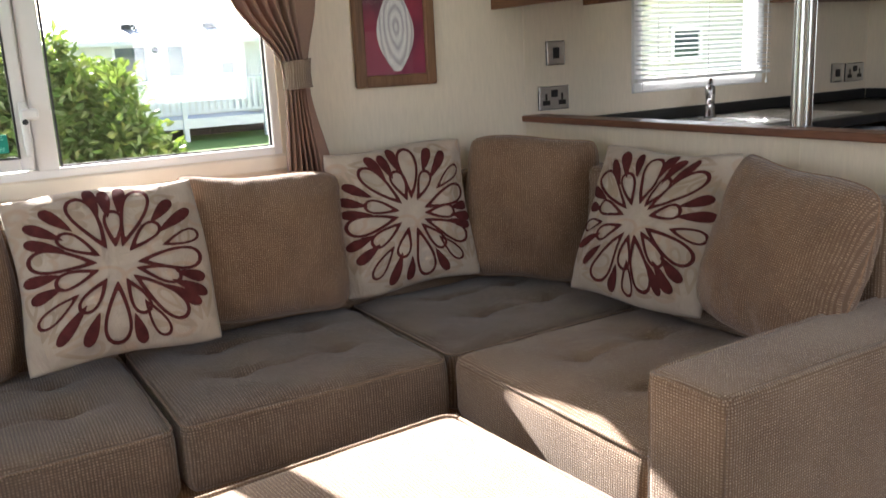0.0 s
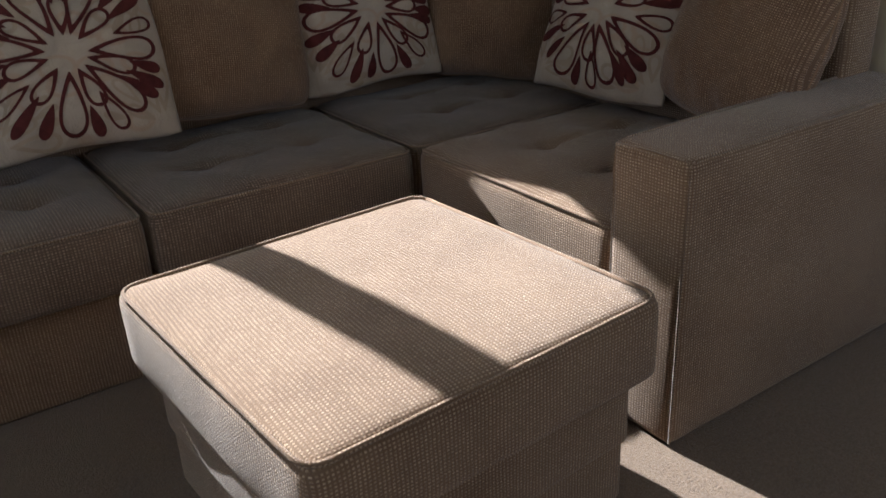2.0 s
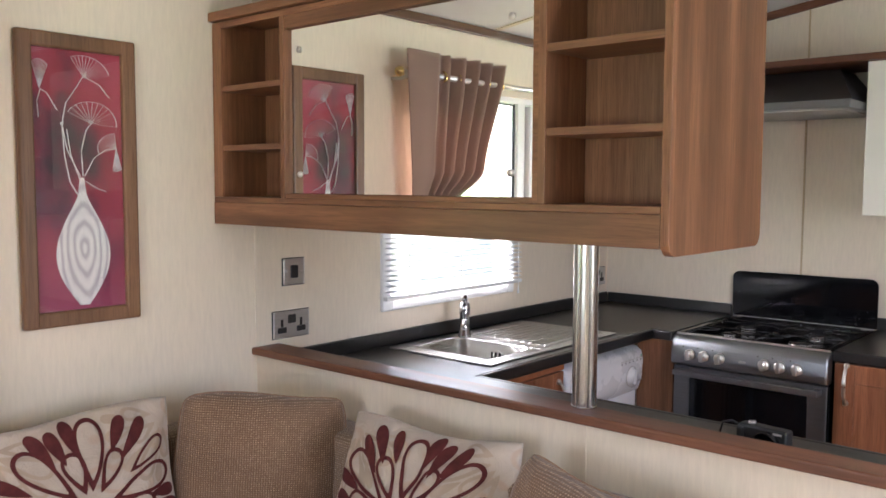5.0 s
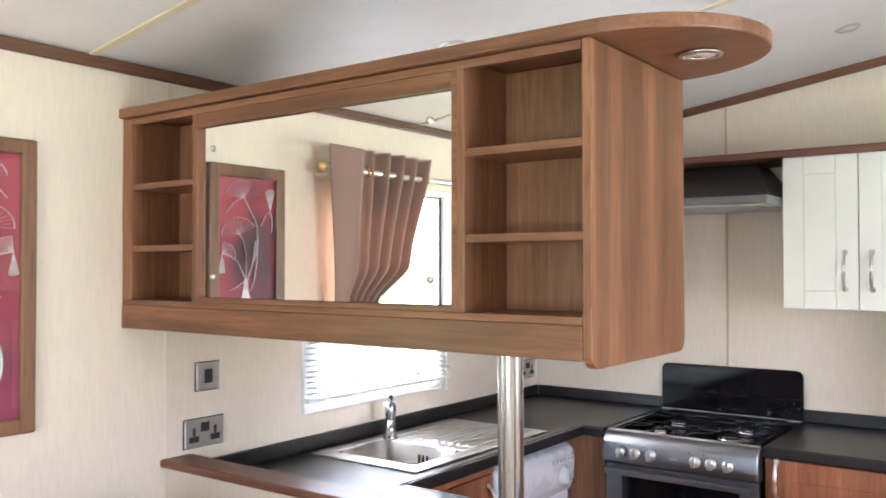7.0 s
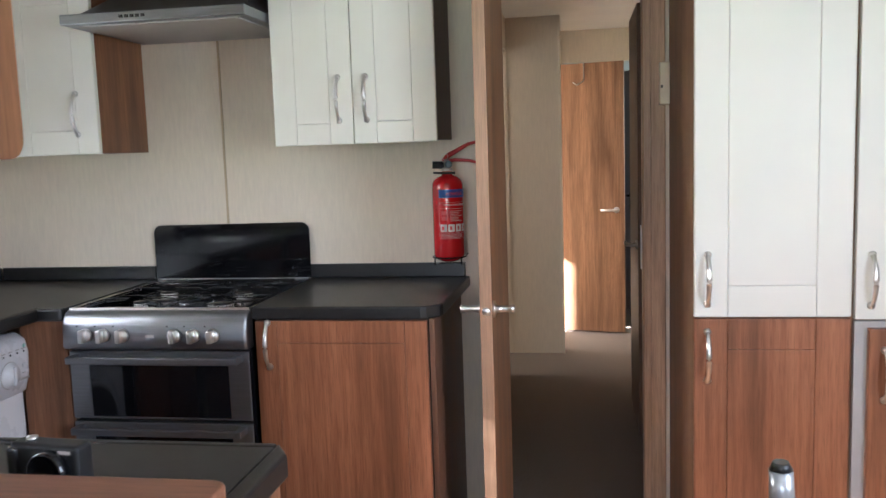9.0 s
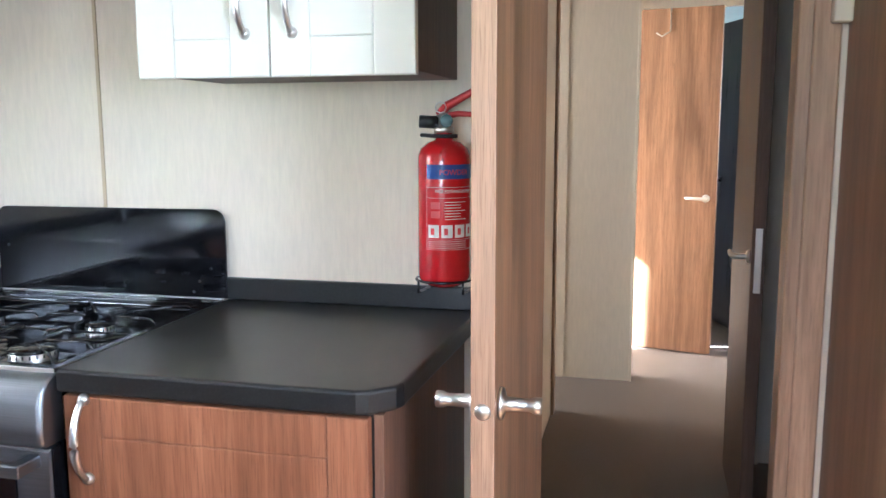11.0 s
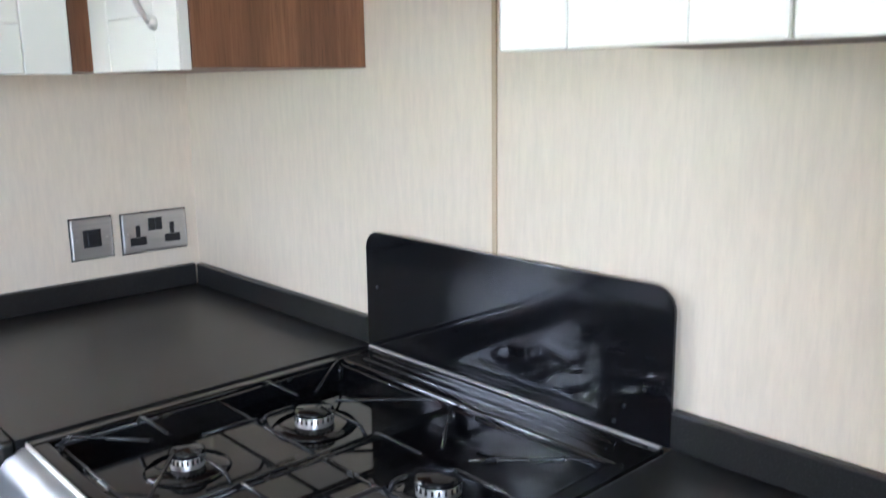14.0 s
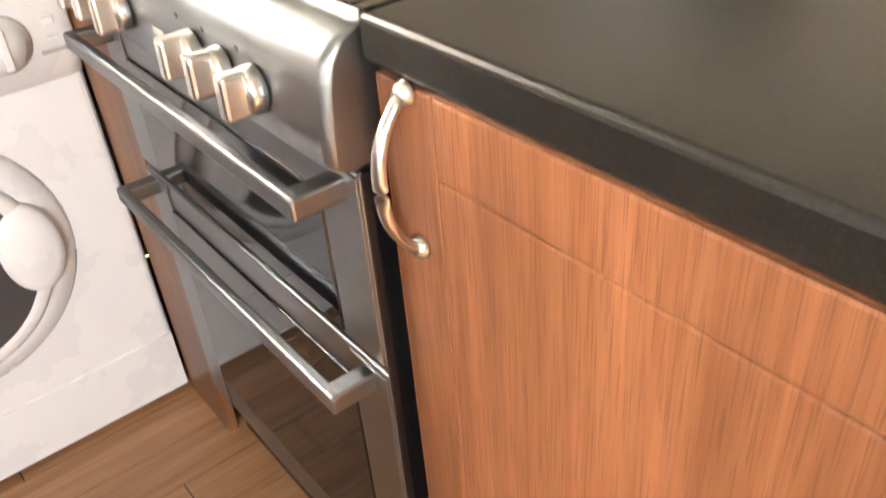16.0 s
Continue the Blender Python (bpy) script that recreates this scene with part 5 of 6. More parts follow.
part("body", slab(3.745, 4.20, 2.70, 2.998, 1.397, 1.97, 0.001), M_WOOD_Z, wc, "walnut-effect carcass")
add_door(wc, M_WHITE_DOOR, (3.748, 2.698, 1.392), 0.405, 0.578, (0.06, 0.135), False)
pts = [(4.15, 2.999), (4.15, 1.165), (4.165, 1.142), (4.19, 1.134), (EAST - 0.001, 1.134), (EAST - 0.001, 2.999)]
tagged(part("cornice_board", outline(B(), pts, 1.9715, 1.998, 0.006), M_TRIM_Y), "dark walnut-effect cornice board over the wall cabinets", "cornice")

# cooker hood
hood = thing("cooker_hood", "stainless cooker hood with sloping dark canopy", "cooker hood", (4.25, 2.03, 1.79))
part("tray", slab(4.0, EAST - 0.002, 1.735, 2.338, 1.79, 1.822, 0.004), M_STEEL_Y, hood)
b = B()
lo = [b.verts.new(p) for p in ((4.06, 1.745, 1.822), (4.06, 2.33, 1.822), (EAST - 0.003, 2.33, 1.822), (EAST - 0.003, 1.745, 1.822))]
hi = [b.verts.new(p) for p in ((4.30, 1.86, 1.965), (4.30, 2.21, 1.965), (EAST - 0.003, 2.21, 1.965), (EAST - 0.003, 1.86, 1.965))]
for k in range(4):
    b.faces.new((lo[k], lo[(k + 1) % 4], hi[(k + 1) % 4], hi[k]))
b.faces.new(lo[::-1])
b.faces.new(hi)
bmesh.ops.recalc_face_normals(b, faces=b.faces)
part("canopy", b, plain("dark_steel", (0.10, 0.095, 0.09), 0.4, 0.7), hood, "dark sloping canopy")
for k in range(5):
    part("button", slab(3.996, 4.001, 2.055 + 0.018 * k, 2.066 + 0.018 * k, 1.802, 1.811, 0.001), M_BLACK_PLASTIC, hood)
part("filter", slab(4.03, EAST - 0.03, 1.77, 2.30, 1.786, 1.7905), M_GREY, hood, "grey grease filter")

# base cabinet beside the cooker
bc = thing("base_cabinet", "base cabinet with a reddish walnut grooved door", "cabinet", (4.2, 1.46, 0.0), "base cabinets")
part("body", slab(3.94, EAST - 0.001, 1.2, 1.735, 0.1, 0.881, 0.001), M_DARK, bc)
# side panel's walnut is darkened: the shade on it is put into the colour
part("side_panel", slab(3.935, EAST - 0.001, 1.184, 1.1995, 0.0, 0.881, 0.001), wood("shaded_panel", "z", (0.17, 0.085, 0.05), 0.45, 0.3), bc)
part("plinth", slab(3.985, 4.0, 1.2, 1.735, 0.0, 0.1), M_WOOD_Y, bc)
add_door(bc, M_RED_Z, (3.9385, 1.729, 0.105), 0.525, 0.772, (0.04, 0.70), True, "", 0.067, 0.067)
bc = thing("base_cabinet", "sink base cabinet with reddish walnut doors", "cabinet", (3.0, 2.7, 0.0), "base cabinets")
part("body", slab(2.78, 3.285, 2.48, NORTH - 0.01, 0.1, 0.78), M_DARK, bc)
part("rail", slab(2.78, 3.285, 2.462, 2.4795, 0.85, 0.8805), M_RED_Y, bc)
part("plinth", slab(2.78, 3.285, 2.53, 2.545, 0.0, 0.0995), M_WOOD_X, bc)
add_door(bc, M_RED_Z, (2.785, 2.478, 0.105), 0.245, 0.74, (0.205, 0.64), False, "", 0.06)
add_door(bc, M_RED_Z, (3.035, 2.478, 0.105), 0.245, 0.74, (0.21, 0.64), False, "", 0.06)
bc = thing("base_cabinet", "peninsula cabinet with a walnut-effect end panel", "cabinet", (2.6, 1.8, 0.0), "base cabinets")
part("end_panel", slab(2.4315, 2.742, 1.225, 1.2425, 0.0, 0.8805, 0.001), M_WOOD_Z, bc)
part("front_panel", slab(2.725, 2.742, 1.243, 2.44, 0.0, 0.8805, 0.001), M_WOOD_Z, bc)
setting("trim_filler", slab(3.905, 3.922, 2.341, 2.50, 0.0, 0.8805, 0.001), M_WOOD_Z, "walnut-effect filler strip beside the cooker", "trim")

# tall larder units by the door
M_LARDER = wood("larder_side", "z", (0.26, 0.15, 0.09), 0.45, 0.3)
lu = thing("larder_unit", "tall cupboard with ivory upper and walnut lower door", "cupboard", (4.2, 0.25, 0.0), "tall cupboards")
part("body", slab(3.909, EAST - 0.001, 0.05, 0.4565, 0.0, 1.995, 0.001), M_LARDER, lu)
add_door(lu, M_WHITE_DOOR, (3.9085, 0.456, 0.894), 0.403, 1.10, (0.035, 0.103), True, "ivory grooved upper door", 0.088, 0.085)
add_door(lu, M_RED_Z, (3.9085, 0.456, 0.1), 0.403, 0.789, (0.035, 0.685), True, "reddish walnut lower door", 0.088, 0.085)
part("plinth", slab(3.93, 3.94, 0.051, 0.456, 0.0, 0.0995), M_WOOD_Y, lu)
lu = thing("larder_unit", "tall cupboard with ivory upper door and grey lower frame", "cupboard", (4.2, -0.2, 0.0), "tall cupboards")
part("body", slab(3.909, EAST - 0.001, SOUTH + 0.002, 0.0485, 0.0, 1.995, 0.001), M_LARDER, lu)
add_door(lu, M_WHITE_DOOR, (3.9085, 0.0435, 0.887), 0.42, 1.107, (0.04, 0.105), True, "ivory grooved upper door", 0.088, 0.085)
part("grey_frame", slab(3.8915, 3.9085, -0.40, 0.044, 0.0, 0.882, 0.002), M_GREY, lu, "grey metal appliance frame")
add_door(lu, M_RED_Z, (3.891, 0.012, 0.1), 0.38, 0.765, (0.04, 0.64), True, "reddish walnut appliance door", 0.08, 0.08)
part("side_stile", slab(3.888, 3.9085, SOUTH + 0.003, -0.402, 0.0, 1.99), M_WOOD_Z, lu)
pts = [(3.868, SOUTH + 0.002), (3.868, 0.50), (3.885, 0.515), (EAST - 0.02, 0.515), (EAST - 0.02, SOUTH + 0.002)]
tagged(part("cornice_board", outline(B(), pts, 1.9955, 2.024, 0.006), M_TRIM_Y), "dark walnut-effect cornice board over the tall cupboards", "cornice")

# ---- gas cooker ----
ck = thing("gas_cooker", "silver freestanding gas cooker with black glass oven doors", "cooker", (4.2, 2.04, 0.0))
Y0, Y1 = 1.742, 2.339
YM = (Y0 + Y1) / 2
part("body", slab(3.935, EAST - 0.02, Y0 + 0.004, Y1 - 0.004, 0.0, 0.875, 0.002), M_BLACK_ENAMEL, ck)
# curved control fascia
b = B()
prof = [(3.926, 0.912), (3.912, 0.910), (3.896, 0.902), (3.886, 0.888), (3.881, 0.868), (3.877, 0.83), (3.876, 0.805), (3.884, 0.797), (3.934, 0.797)]
cols = []
for y, inset in ((Y0 - 0.001, 0.008), (Y0 + 0.003, 0.002), (Y0 + 0.010, 0.0), (Y1 - 0.010, 0.0), (Y1 - 0.003, 0.002), (Y1 + 0.001, 0.008)):
    cols.append([b.verts.new((min(3.934, x + inset), y, z)) for x, z in prof])
for u, w in zip(cols, cols[1:]):
    for k in range(len(prof) - 1):
        b.faces.new((u[k], u[k + 1], w[k + 1], w[k])).smooth = True
b.faces.new(cols[0])
b.faces.new(cols[-1][::-1])
bmesh.ops.recalc_face_normals(b, faces=b.faces)
fascia = part("control_fascia", b, M_STEEL_Y, ck, "curved silver control panel")
for y in (2.257, 2.199, 2.136, 1.965, 1.906, 1.845):
    b = B()
    m = pose(3.8765, y, 0.842, 0, -88, 0)
    spun(b, [(0.021, 0.0), (0.021, 0.010), (0.019, 0.014), (0.0, 0.015)], m, 22)
    one = slab(-0.020, 0.020, -0.0085, 0.0085, 0.008, 0.034, 0.004)
    join(b, one, m)
    knob = part("knob", b, M_CHROME, fascia, "satin metal control knob")
    part("knob_mark", join(B(), slab(0.008, 0.016, -0.0015, 0.0015, 0.0335, 0.0344), m), M_PRINT, knob)
for y in (1.87, 1.935, 1.99, 2.165, 2.225, 2.285):
    part("fascia_mark", slab(3.8768, 3.8775, y - 0.0025, y + 0.0025, 0.868, 0.8725), M_BLACK_PLASTIC, fascia)
part("name_mark", slab(3.8762, 3.877, 2.035, 2.062, 0.835, 0.843), M_GREY, fascia)
# oven doors
for z0, z1, hz in ((0.572, 0.788, 0.768), (0.125, 0.562, 0.545)):
    d = part("oven_door", slab(3.903, 3.934, Y0 + 0.004, Y1 - 0.004, z0, z1, 0.003), M_STEEL_Y, ck, "silver-framed oven door")
    part("door_glass", slab(3.8995, 3.9035, Y0 + 0.072, Y1 - 0.072, z0 + 0.008 if z0 > 0.5 else z0 + 0.07, z1 - 0.045, 0.0015), M_BLACK_GLASS, d, "black glass window")
    part("side_trim", slab(3.9005, 3.9035, Y0 + 0.006, Y0 + 0.070, z0 + 0.004, z1 - 0.004, 0.001), M_STEEL_Y, d)
    part("side_trim", slab(3.9005, 3.9035, Y1 - 0.070, Y1 - 0.006, z0 + 0.004, z1 - 0.004, 0.001), M_STEEL_Y, d)
    b = B()
    box(b, 3.848, 3.861, Y0 + 0.022, Y1 - 0.022, hz - 0.011, hz + 0.011, 0.003)
    for y in (Y0 + 0.022, Y1 - 0.045):
        box(b, 3.855, 3.903, y, y + 0.023, hz - 0.0108, hz + 0.0108, 0.003)
    part("handle", b, M_STEEL_Y, d, "square silver bar handle")
for k in range(5):
    part("vent_slot", slab(3.9, 3.9034, Y0 + 0.10 + 0.014 * k, Y0 + 0.106 + 0.014 * k, 0.15, 0.185), M_DARK, ck)
# black slab put in for the shade of the gap beside the oven doors
part("side_seal", slab(3.9045, 3.934, Y0 + 0.0005, Y0 + 0.0036, 0.13, 0.79), M_BLACK_ENAMEL, ck, "black strip standing in for the dark gap beside the doors")
part("plinth", slab(3.945, 3.96, Y0 + 0.004, Y1 - 0.004, 0.0, 0.122), M_WOOD_Y, ck, "wood-effect plinth")
# hob
HZ, BASE = 0.912, 0.886
hobp = part("hob_plate", box(B(), 3.94, 4.43, Y0 + 0.015, Y1 - 0.015, 0.876, 0.886), M_BLACK_ENAMEL, ck, "glossy black enamel hob")
for x0, x1, y0, y1, lift in ((3.926, EAST - 0.012, Y0 + 0.001, Y0 + 0.022, 0.006), (3.926, EAST - 0.012, Y1 - 0.022, Y1 - 0.001, 0.006), (3.9265, 3.948, Y0 + 0.02, Y1 - 0.02, 0.0055), (4.42, EAST - 0.0125, Y0 + 0.02, Y1 - 0.02, 0.0055)):
    part("hob_rim", slab(x0, x1, y0, y1, 0.874, HZ + lift, 0.004), M_BLACK_ENAMEL, hobp)
part("front_lip", slab(3.9235, 3.9262, Y0 + 0.004, Y1 - 0.004, 0.908, 0.9185, 0.001), M_CHROME, ck, "thin bright front lip")
b = B()
for x in (4.442, 4.462, 4.476):
    box(b, x, x + 0.006, Y0 + 0.05, Y1 - 0.05, HZ + 0.004, HZ + 0.009, 0.0015)
part("rear_vent", b, M_BLACK_ENAMEL, hobp)
for x, y, r in ((4.072, 2.178, 0.022), (4.268, 2.177, 0.028), (4.255, 1.897, 0.028), (4.056, 1.895, 0.042)):
    br = part("burner", spun(B(), [(r + 0.001, 0.002), (r, 0.006), (r, 0.021), (r - 0.002, 0.0225), (r - 0.004, 0.021)], pose(x, y, BASE), 28), M_BURNER, ck, "ribbed aluminium gas burner")
    part("burner_dish", spun(B(), [(r + 0.034, 0.0), (r + 0.030, 0.004), (r + 0.012, 0.0045), (r - 0.002, 0.006)], pose(x, y, BASE), 28), M_BLACK_ENAMEL, br)
    part("burner_cap", spun(B(), [(r + 0.001, 0.021), (r + 0.001, 0.0255), (r - 0.003, 0.028), (0.0, 0.029)], pose(x, y, BASE), 28), M_BLACK_ENAMEL, br, "black enamel burner cap")
    b = B()
    for k in range(22):
        a = 2 * math.pi * k / 22
        c = slab(r - 0.0015, r + 0.0012, -0.0014, 0.0014, 0.0125, 0.0195)
        join(b, c, pose(x, y, BASE, 0, 0, math.degrees(a)))
    part("port_ring", b, M_DARK, br)
# pan supports: two wire grids
for gy0, gy1 in ((Y0 + 0.03, YM - 0.006), (YM + 0.006, Y1 - 0.03)):
    b = B()
    zt = HZ + 0.013
    x0, x1 = 3.958, 4.41
    ym = (gy0 + gy1) / 2

    def bar(p, q, r=0.0027):
        rod(b, p, q, r, n=8)

    loop = [(x0, gy0, zt - 0.014), (x1, gy0, zt - 0.014), (x1, gy1, zt - 0.014), (x0, gy1, zt - 0.014), (x0, gy0, zt - 0.014)]
    for p, q in zip(loop, loop[1:]):
        bar(p, q, 0.0030)
    bar(((x0 + x1) / 2, gy0, zt - 0.014), ((x0 + x1) / 2, gy1, zt - 0.014))
    for cx in (4.064, 4.262):
        out = x0 if cx < (x0 + x1) / 2 else x1
        for ex, ey, reach in ((cx, gy0, 0.03), (cx, gy1, 0.03), (out, gy0, 0.036), (out, gy1, 0.036), ((x0 + x1) / 2, ym, 0.03)):
            to = Vector((ex - cx, ey - ym, 0)).normalized() * reach
            ax, ay = cx + to.x, ym + to.y
            sweep(b, [(ex, ey, zt - 0.014), (ex + (ax - ex) * 0.10, ey + (ay - ey) * 0.10, zt - 0.002), (ex + (ax - ex) * 0.22, ey + (ay - ey) * 0.22, zt), (ax, ay, zt)], 0.0027, 8)
    for x, y in ((x0, gy0), (x1, gy0), (x1, gy1), (x0, gy1)):
        rod(b, (x, y, 0.886), (x, y, zt - 0.012), 0.0055, n=8)
    part("pan_support", b, M_IRON, ck, "black wire pan support")
# raised glass lid
b = B()
prof = []
for cy, cz, a0 in ((Y1 - 0.03, 1.094, 0), (Y0 + 0.022, 1.096, 90)):
    for k in range(7):
        a = radians(a0 + 90 * k / 6)
        prof.append((-(cy + 0.03 * math.cos(a) - 0), cz + 0.03 * math.sin(a)))
prof += [(-Y0 + 0.008, 0.922), (-Y1, 0.922)]
outline(b, prof, 0.0, 0.006, 0.001)
b.transform(Matrix(((0, 0, 1, 4.494), (-1, 0, 0, 0), (0, 1, 0, 0), (0, 0, 0, 1))))
lid = part("glass_lid", b, M_BLACK_GLASS, ck, "raised black glass lid with rounded corners")
for y, z in ((Y0 + 0.06, 0.96), (Y1 - 0.03, 1.03), (Y0 + 0.03, 0.99), (Y0 + 0.075, 0.935)):
    part("lid_screw", spun(B(), [(0.0032, 0.0), (0.0032, 0.0012), (0.0, 0.002)], pose(4.494, y, z, 0, -90, 0), 12), M_BLACK_PLASTIC, lid)
part("hinge_bar", slab(4.490, 4.502, Y0 + 0.004, Y1 - 0.004, 0.9185, 0.9225, 0.001), M_GREY, lid, "thin metal hinge bar")

# ---- washing machine ----
wm = thing("washing_machine", "white front-loading washing machine under the worktop", "washing machine", (3.6, 2.75, 0.0))
WX0, WX1, WY = 3.315, 3.902, 2.50
part("cabinet", slab(WX0, WX1, WY, NORTH - 0.02, 0.012, 0.845, 0.012, 3), M_WHITE_GOODS, wm)
b = B()
prof = [(WY + 0.02, 0.848), (WY - 0.004, 0.843), (WY - 0.026, 0.826), (WY - 0.034, 0.79), (WY - 0.03, 0.72), (WY - 0.014, 0.665), (WY + 0.004, 0.655)]
cols = []
for x, inset in ((WX0, 0.012), (WX0 + 0.006, 0.003), (WX0 + 0.02, 0.0), (WX1 - 0.02, 0.0), (WX1 - 0.006, 0.003), (WX1, 0.012)):
    cols.append([b.verts.new((x, min(WY + 0.02, y + inset), z)) for y, z in prof])
for u, w in zip(cols, cols[1:]):
    for k in range(len(prof) - 1):
        b.faces.new((u[k], u[k + 1], w[k + 1], w[k])).smooth = True
b.faces.new(cols[0])
b.faces.new(cols[-1][::-1])
bmesh.ops.recalc_face_normals(b, faces=b.faces)
panel = part("control_panel", b, M_WHITE_GOODS, wm, "curved white control panel")
m = pose(3.80, WY - 0.031, 0.735, 93, 0, 0)
dial = part("dial", spun(B(), [(0.040, 0.0), (0.040, 0.004), (0.031, 0.006), (0.030, 0.016), (0.0, 0.018)], m, 30), M_WHITE_GOODS, panel, "white programme dial")
part("dial_ring", spun(B(), [(0.042, 0.0), (0.042, 0.0012), (0.040, 0.0012)], m, 30), M_GREY, dial)
part("dial_grip", join(B(), slab(-0.006, 0.006, -0.030, 0.030, 0.014, 0.024, 0.003), m), M_WHITE_GOODS, dial)
for k in range(6):
    x = 3.715 + 0.031 * k
    part("indicator", spun(B(), [(0.0035, 0.0), (0.003, 0.0015), (0.0, 0.002)], pose(x, WY - 0.0335, 0.795, 93, 0, 0), 10), M_BLACK_PLASTIC, panel)
    part("caption_bar", slab(x - 0.009, x + 0.009, WY - 0.0345, WY - 0.0337, 0.803, 0.806), M_GREY, panel)
for x, z, w, h in ((3.868, 0.752, 0.018, 0.012), (3.868, 0.728, 0.018, 0.005)):
    part("button", slab(x - w / 2, x + w / 2, WY - 0.036, WY - 0.03, z - h / 2, z + h / 2, 0.002), M_WHITE_GOODS, panel)
part("model_bar", slab(3.848, 3.892, WY - 0.0315, WY - 0.0303, 0.706, 0.712), M_GREY, panel)
part("logo_mark", spun(B(), [(0.006, 0), (0.006, 0.001), (0.004, 0.001)], pose(3.872, WY - 0.034, 0.812, 95, 0, 0), 14), plain("mint_mark", (0.25, 0.55, 0.45), 0.5), panel)
drawer = part("detergent_drawer", slab(3.335, 3.50, WY - 0.037, WY - 0.028, 0.70, 0.805, 0.008), M_WHITE_GOODS, wm)
m = pose(3.588, WY, 0.432, 90, 0, 0) @ Matrix.Diagonal((0.93, 0.93, 1.0, 1.0))
surround = part("door_surround", spun(B(), [(0.235, 0.0), (0.228, 0.010), (0.205, 0.020), (0.19, 0.024), (0.185, 0.020)], m, 48), M_WHITE_GOODS, wm)
ring = part("door_ring", spun(B(), [(0.188, 0.018), (0.187, 0.030), (0.178, 0.038), (0.165, 0.040), (0.158, 0.036)], m, 48), M_WHITE_GOODS, wm, "white porthole ring")
part("seal", spun(B(), [(0.160, 0.037), (0.150, 0.036), (0.140, 0.030), (0.136, 0.030)], m, 48), plain("grey_seal", (0.05, 0.05, 0.055), 0.4), wm, "dark grey seal ring")
part("porthole", spun(B(), [(0.0, 0.0), (0.07, 0.008), (0.115, 0.022), (0.137, 0.036)], m, 48), plain("dark_porthole", (0.012, 0.013, 0.016), 0.06), wm, "dark curved porthole glass")
part("door_grip", spun(B(), [(0.082, 0.022), (0.082, 0.034), (0.076, 0.042), (0.055, 0.047), (0.0, 0.049)], m @ Matrix.Translation((0.158, 0.0, 0.0)) @ Matrix.Diagonal((0.62, 1.0, 1.0, 1.0)), 36), M_WHITE_GOODS, wm, "white porthole handle")
part("kick_panel", slab(WX0 + 0.003, WX1 - 0.003, WY - 0.003, WY + 0.001, 0.02, 0.145, 0.001), M_WHITE_GOODS, wm)

# ---- fire extinguisher ----
fe = thing("fire_extinguisher", "red powder fire extinguisher in a wire bracket", "fire extinguisher", (4.43, 1.208, 0.97))
FX, FY, FR = 4.428, 1.208, 0.0535
cyl = part("cylinder", spun(B(), [(0.014, 0.984), (0.03, 0.988), (0.045, 0.996), (0.0515, 1.004), (0.0525, 1.010), (FR, 1.014), (FR, 1.240), (0.0525, 1.253), (0.047, 1.267), (0.034, 1.278), (0.020, 1.283), (0.0165, 1.287), (0.0165, 1.303)], pose(FX, FY, 0), 40), M_RED, fe)


def band(z0, z1, a0, a1, r, material, name, parent, label=""):
    b = B()
    n = 18
    lo = [b.verts.new((FX + r * math.cos(radians(a0 + (a1 - a0) * k / n)), FY + r * math.sin(radians(a0 + (a1 - a0) * k / n)), z0)) for k in range(n + 1)]
    hi = [b.verts.new((v.co.x, v.co.y, z1)) for v in lo]
    for k in range(n):
        b.faces.new((lo[k], lo[k + 1], hi[k + 1], hi[k])).smooth = True
    return part(name, b, material, parent, label)


LA = 216.0  # the way the label faces, in degrees
band(1.208, 1.236, LA - 62, LA + 62, FR + 0.0006, M_BLUE, "blue_band", cyl, "blue label band")


def round_words(text, size, z, r, material, a=LA):
    ob = lettering("word", text, size, Matrix(), material, cyl)
    me = ob.data
    for v in me.vertices:
        ang = radians(a) + v.co.x / r
        rad = r + v.co.z
        v.co = Vector((FX + rad * math.cos(ang), FY + rad * math.sin(ang), z + v.co.y))
    return ob


M_REDTXT = plain("red_print", (0.55, 0.03, 0.04), 0.4)
round_words("POWDER", 0.0150, 1.2205, FR + 0.0012, M_REDTXT)
round_words("FIRE EXTINGUISHER", 0.0088, 1.1835, FR + 0.0008, M_PRINT)
for z0, z1 in ((1.1915, 1.1921), (1.1705, 1.1711), (1.0880, 1.0886), (1.0680, 1.0686)):
    band(z0, z1, LA - 62, LA + 62, FR + 0.0008, M_PRINT, "label_line", cyl)
band(1.0680, 1.1921, LA - 62.6, LA - 62, FR + 0.0008, M_PRINT, "label_line", cyl)
for k in range(7):
    band(1.162 - 0.0056 * k, 1.1632 - 0.0056 * k, LA - 22, LA - 22 + (36 if k % 3 else 50), FR + 0.0008, M_PRINT, "text_bar", cyl)
for k in range(2):
    band(1.149 - 0.018 * k, 1.163 - 0.018 * k, LA - 52, LA - 32, FR + 0.0008, plain("faded_print", (0.55, 0.07, 0.07), 0.5), "pictogram", cyl)
for k in range(4):
    band(1.092, 1.1175, LA - 58 + 29 * k, LA - 34 + 29 * k, FR + 0.0008, M_PRINT, "pictogram", cyl, "white pictogram")
    band(1.098, 1.111, LA - 52 + 29 * k, LA - 44 + 29 * k, FR + 0.0012, M_REDTXT, "pictogram_mark", cyl)
for k in range(4):
    band(1.0840 - 0.0042 * k, 1.0850 - 0.0042 * k, LA - 58, LA + 30, FR + 0.0008, M_PRINT, "text_bar", cyl)
